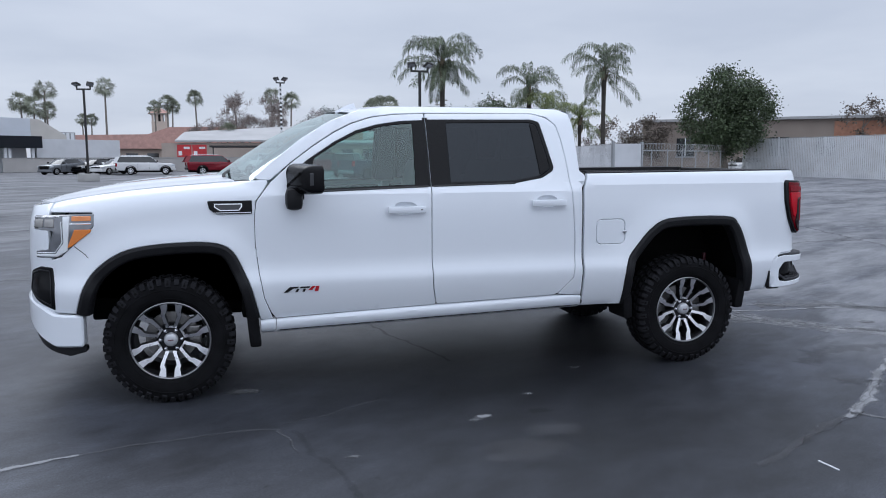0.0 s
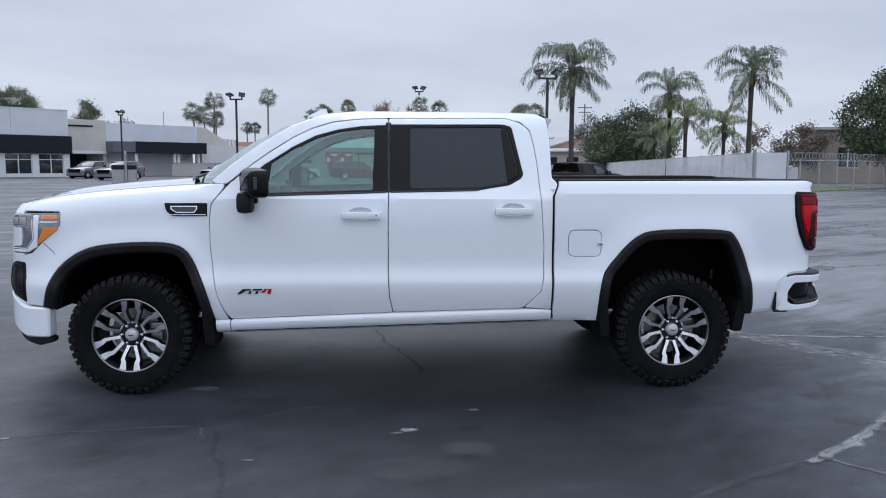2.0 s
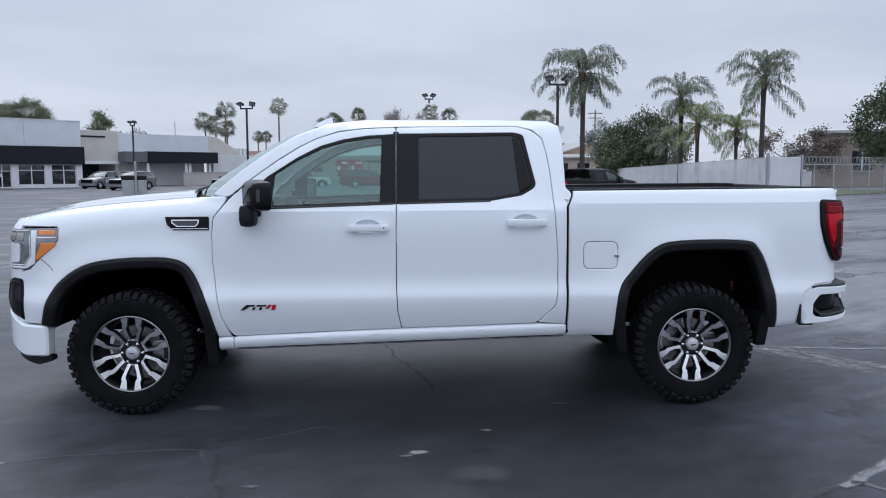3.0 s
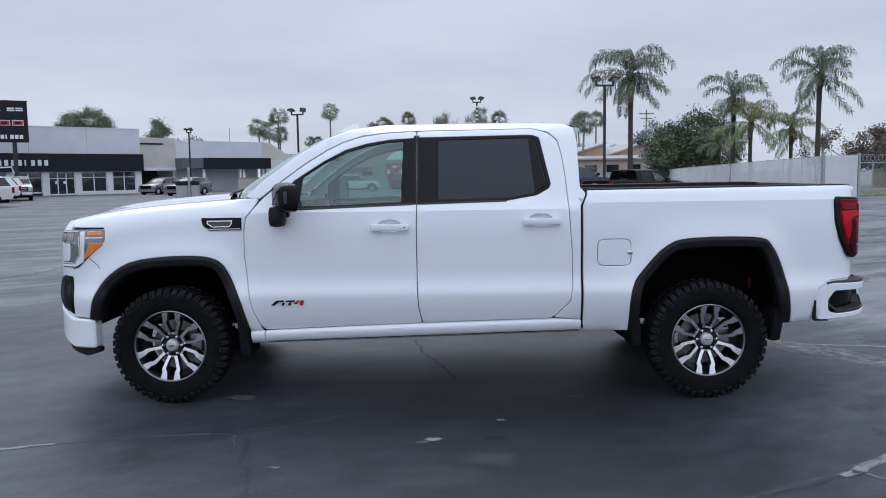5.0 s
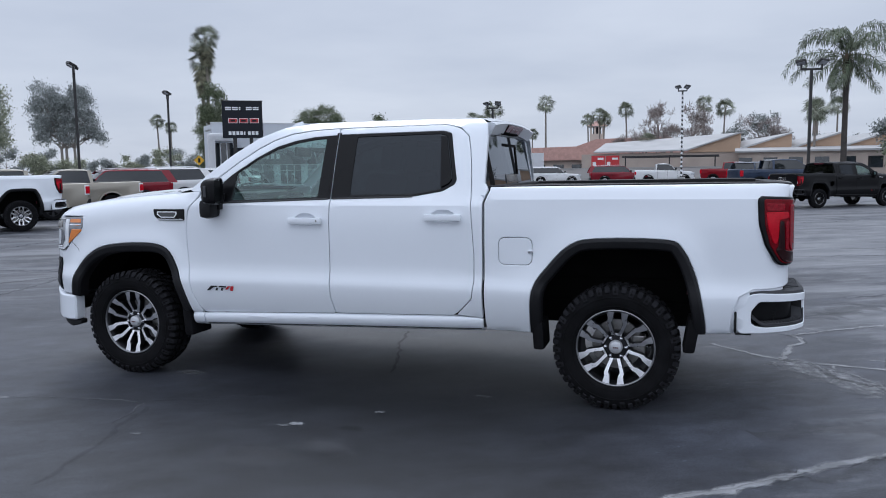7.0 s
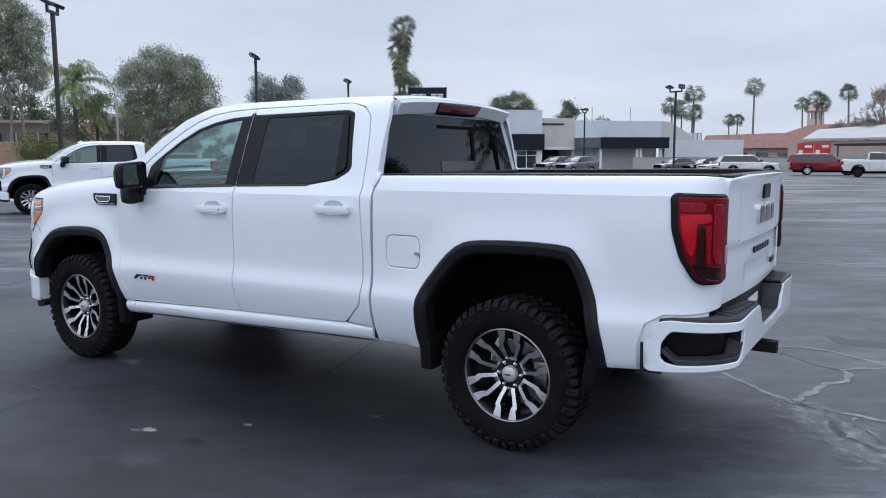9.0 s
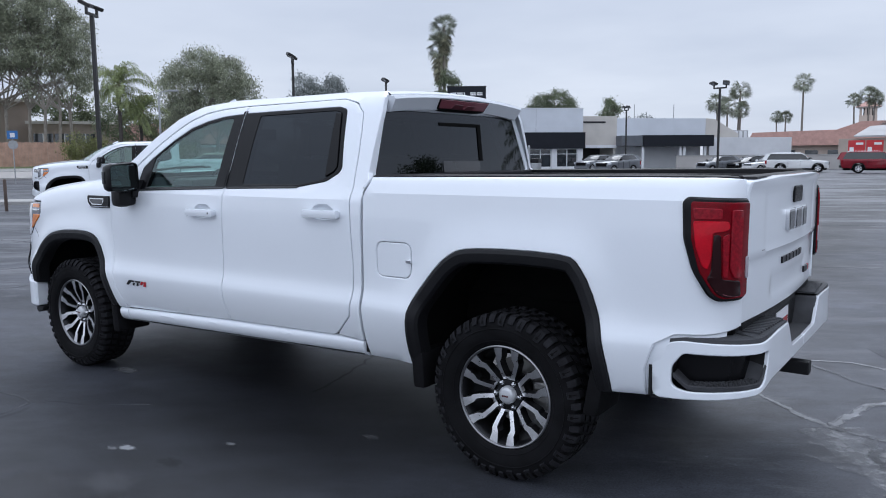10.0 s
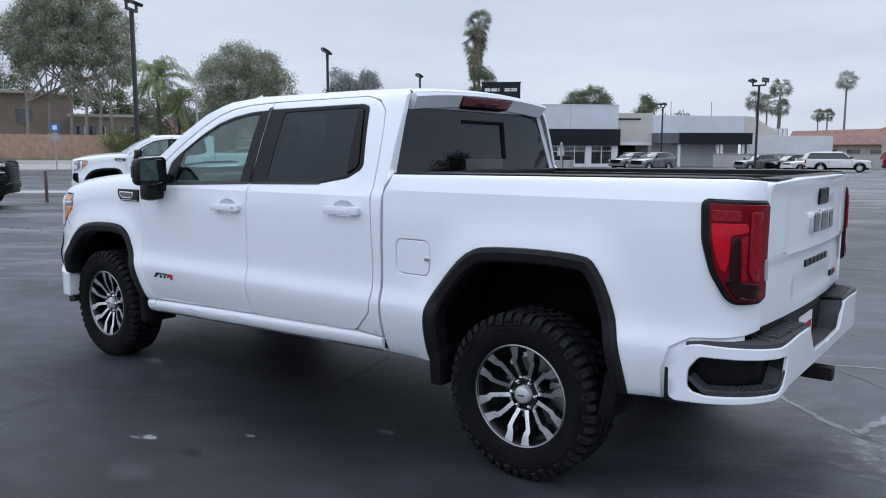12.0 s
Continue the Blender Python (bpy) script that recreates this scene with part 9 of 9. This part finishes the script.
leafy_tree(*spot(RIGHT, -53.6, 60), 2.6, [(0, 0, 1.5, 1.3, 1.4, 1.1)], M_LEAFYELLOW, 36, 3000, 0.13, trunk_h=0.5, label="yellow-green clipped shrub by the street", name="shrub", turn=53.6, lump=60)
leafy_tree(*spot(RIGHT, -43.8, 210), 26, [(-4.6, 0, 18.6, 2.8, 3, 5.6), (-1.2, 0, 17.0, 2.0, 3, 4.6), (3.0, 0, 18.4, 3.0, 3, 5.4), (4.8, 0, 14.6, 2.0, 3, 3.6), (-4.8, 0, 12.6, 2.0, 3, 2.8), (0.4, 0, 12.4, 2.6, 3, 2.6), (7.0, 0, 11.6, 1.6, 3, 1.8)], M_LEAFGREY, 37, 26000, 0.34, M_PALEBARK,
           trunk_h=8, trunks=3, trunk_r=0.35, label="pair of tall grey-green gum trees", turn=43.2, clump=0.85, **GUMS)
leafy_tree(*spot(RIGHT, -60.9, 112), 11, [(-2.6, 0, 7.2, 2.6, 2, 2.6), (0.8, 0, 7.8, 2.6, 2, 2.6), (3.6, 0, 6.8, 2.4, 2, 2.4)], M_LEAFMID, 38, 9000, 0.24, trunk_h=3, label="dark green tree behind the low wing", turn=61, lump=110, clump=0.5)
leafy_tree(*spot(RIGHT, -66.9, 116), 12, [(-3.2, 0, 9.0, 2.8, 2, 2.2), (0.6, 0, 9.6, 2.8, 2, 2.4), (3.4, 0, 8.8, 2.2, 2, 2.0)], M_LEAFMID, 39, 9000, 0.24, trunk_h=3, label="dark green tree behind the stucco block", turn=67, lump=110, clump=0.5)
# tall palm and column tree beside the pylon sign
fan_palm(-79.0, 117.4, 25.9, 2.7, 41, 0.0, 3.6, "very tall fan palm with a long shaggy skirt")
fan_palm(-80.4, 117.8, 22.6, 2.9, 44, 0.006, 5.4, "tall fan palm with a shaggy skirt")
leafy_tree(-77.2, 115.2, 18.5, [(0, 0, 4.6, 2.5, 2.4, 4.4), (0.1, 0, 9.6, 2.5, 2.2, 4.2), (0.4, 0, 14.2, 2.2, 1.8, 3.4)], M_LEAFMID, 42, 24000, 0.22, trunk_h=1.4, hang=0.4, label="tall narrow green tree beside the pylon sign", turn=34, lump=120, clump=0.5)
# trees behind the showroom
leafy_tree(*spot(RIGHT, -27.0, 168), 15, [(-2.2, 0, 12.4, 2.3, 3, 2.4), (1.2, 0, 13.2, 2.7, 3, 2.6), (3.4, 0, 11.9, 1.9, 3, 2.0), (-0.5, 0, 10.2, 3.8, 3, 2.4), (-3.8, 0, 11.0, 1.6, 3, 1.9)], M_LEAFMID, 51, 34000, 0.18, trunk_h=7, label="round green tree behind the showroom", turn=27, lump=90, clump=0.6)
leafy_tree(*spot(RIGHT, -22.99, 126), 11, [(0, 0, 7.0, 1.9, 2, 1.8), (0.5, 0, 9.0, 1.1, 1.6, 1.8), (1.0, 0, 10.5, 0.5, 1, 0.9)], M_LEAFMID, 52, 7000, 0.18, trunk_h=4, label="pointed grey-green tree behind the showroom")
leafy_tree(*spot(RIGHT, -20.63, 128), 8, [(0, 0, 6.4, 3.2, 2, 1.1)], M_LEAFGREY, 53, 2500, 0.24, trunk_h=4, label="thin grey-green tree top behind the roof")
# far fan palms
for k, (eye, b, el, d, s) in enumerate(((LEFT, -8.58, 4.7, 200, 2.6), (LEFT, -12.32, 4.35, 170, 2.3), (LEFT, -13.54, 3.6, 165, 2.3), (LEFT, -12.89, 3.3, 160, 2.3), (LEFT, -12.19, 3.1, 168, 2.0), (LEFT, -2.68, 4.1, 190, 2.2),
                                        (LEFT, -4.64, 3.75, 190, 2.1), (LEFT, -4.39, 3.5, 190, 1.9), (LEFT, -5.4, 3.45, 190, 1.9), (LEFT, 2.45, 4.35, 200, 2.5), (LEFT, 3.75, 4.0, 200, 2.5), (LEFT, 9.75, 3.7, 190, 2.2),
                                        (LEFT, 10.93, 3.8, 180, 2.3), (MIDDLE, 9.28, 3.6, 110, 1.9), (LEFT, -10.00, 2.55, 190, 1.6), (LEFT, -9.51, 2.55, 190, 1.6), (LEFT, 9.45, 3.6, 185, 1.9), (FOURTH, -37.29, 3.6, 190, 1.9), (FOURTH, -36.50, 3.2, 190, 1.6),
                                        (LEFT, -0.72, 1.9, 120, 1.5))):
    h = 1.55 + d * math.tan(radians(el))
    fan_palm(*spot(eye, b, d), h, s, 60 + k, 0.03 * math.sin(k * 2.1))
# leafless and hazy trees over the far roofs
for k, (b, h, d) in enumerate(((0.42, 14, 132), (1.61, 12, 128), (-0.97, 9.0, 135), (3.20, 8.5, 140), (5.78, 9.0, 140), (-1.96, 8.0, 140), (8.16, 8.5, 138), (-0.3, 9.0, 140), (0.9, 10.0, 136), (2.4, 9.0, 138), (6.9, 10.5, 136), (7.5, 8.5, 142), (4.4, 8.5, 140), (-3.0, 7.2, 142))):
    bare_tree(*spot(LEFT, b, d), h, 80 + k, 5)
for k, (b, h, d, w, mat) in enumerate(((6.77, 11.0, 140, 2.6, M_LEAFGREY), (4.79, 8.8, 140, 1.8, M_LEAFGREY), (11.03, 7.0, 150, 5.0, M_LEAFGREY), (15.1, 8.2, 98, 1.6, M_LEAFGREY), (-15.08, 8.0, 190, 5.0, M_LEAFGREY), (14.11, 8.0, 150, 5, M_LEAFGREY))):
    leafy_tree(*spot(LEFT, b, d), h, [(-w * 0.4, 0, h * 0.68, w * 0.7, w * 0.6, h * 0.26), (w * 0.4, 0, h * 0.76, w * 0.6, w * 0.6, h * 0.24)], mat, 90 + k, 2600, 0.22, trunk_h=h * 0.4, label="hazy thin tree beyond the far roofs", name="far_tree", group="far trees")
rnd = random.Random(5)
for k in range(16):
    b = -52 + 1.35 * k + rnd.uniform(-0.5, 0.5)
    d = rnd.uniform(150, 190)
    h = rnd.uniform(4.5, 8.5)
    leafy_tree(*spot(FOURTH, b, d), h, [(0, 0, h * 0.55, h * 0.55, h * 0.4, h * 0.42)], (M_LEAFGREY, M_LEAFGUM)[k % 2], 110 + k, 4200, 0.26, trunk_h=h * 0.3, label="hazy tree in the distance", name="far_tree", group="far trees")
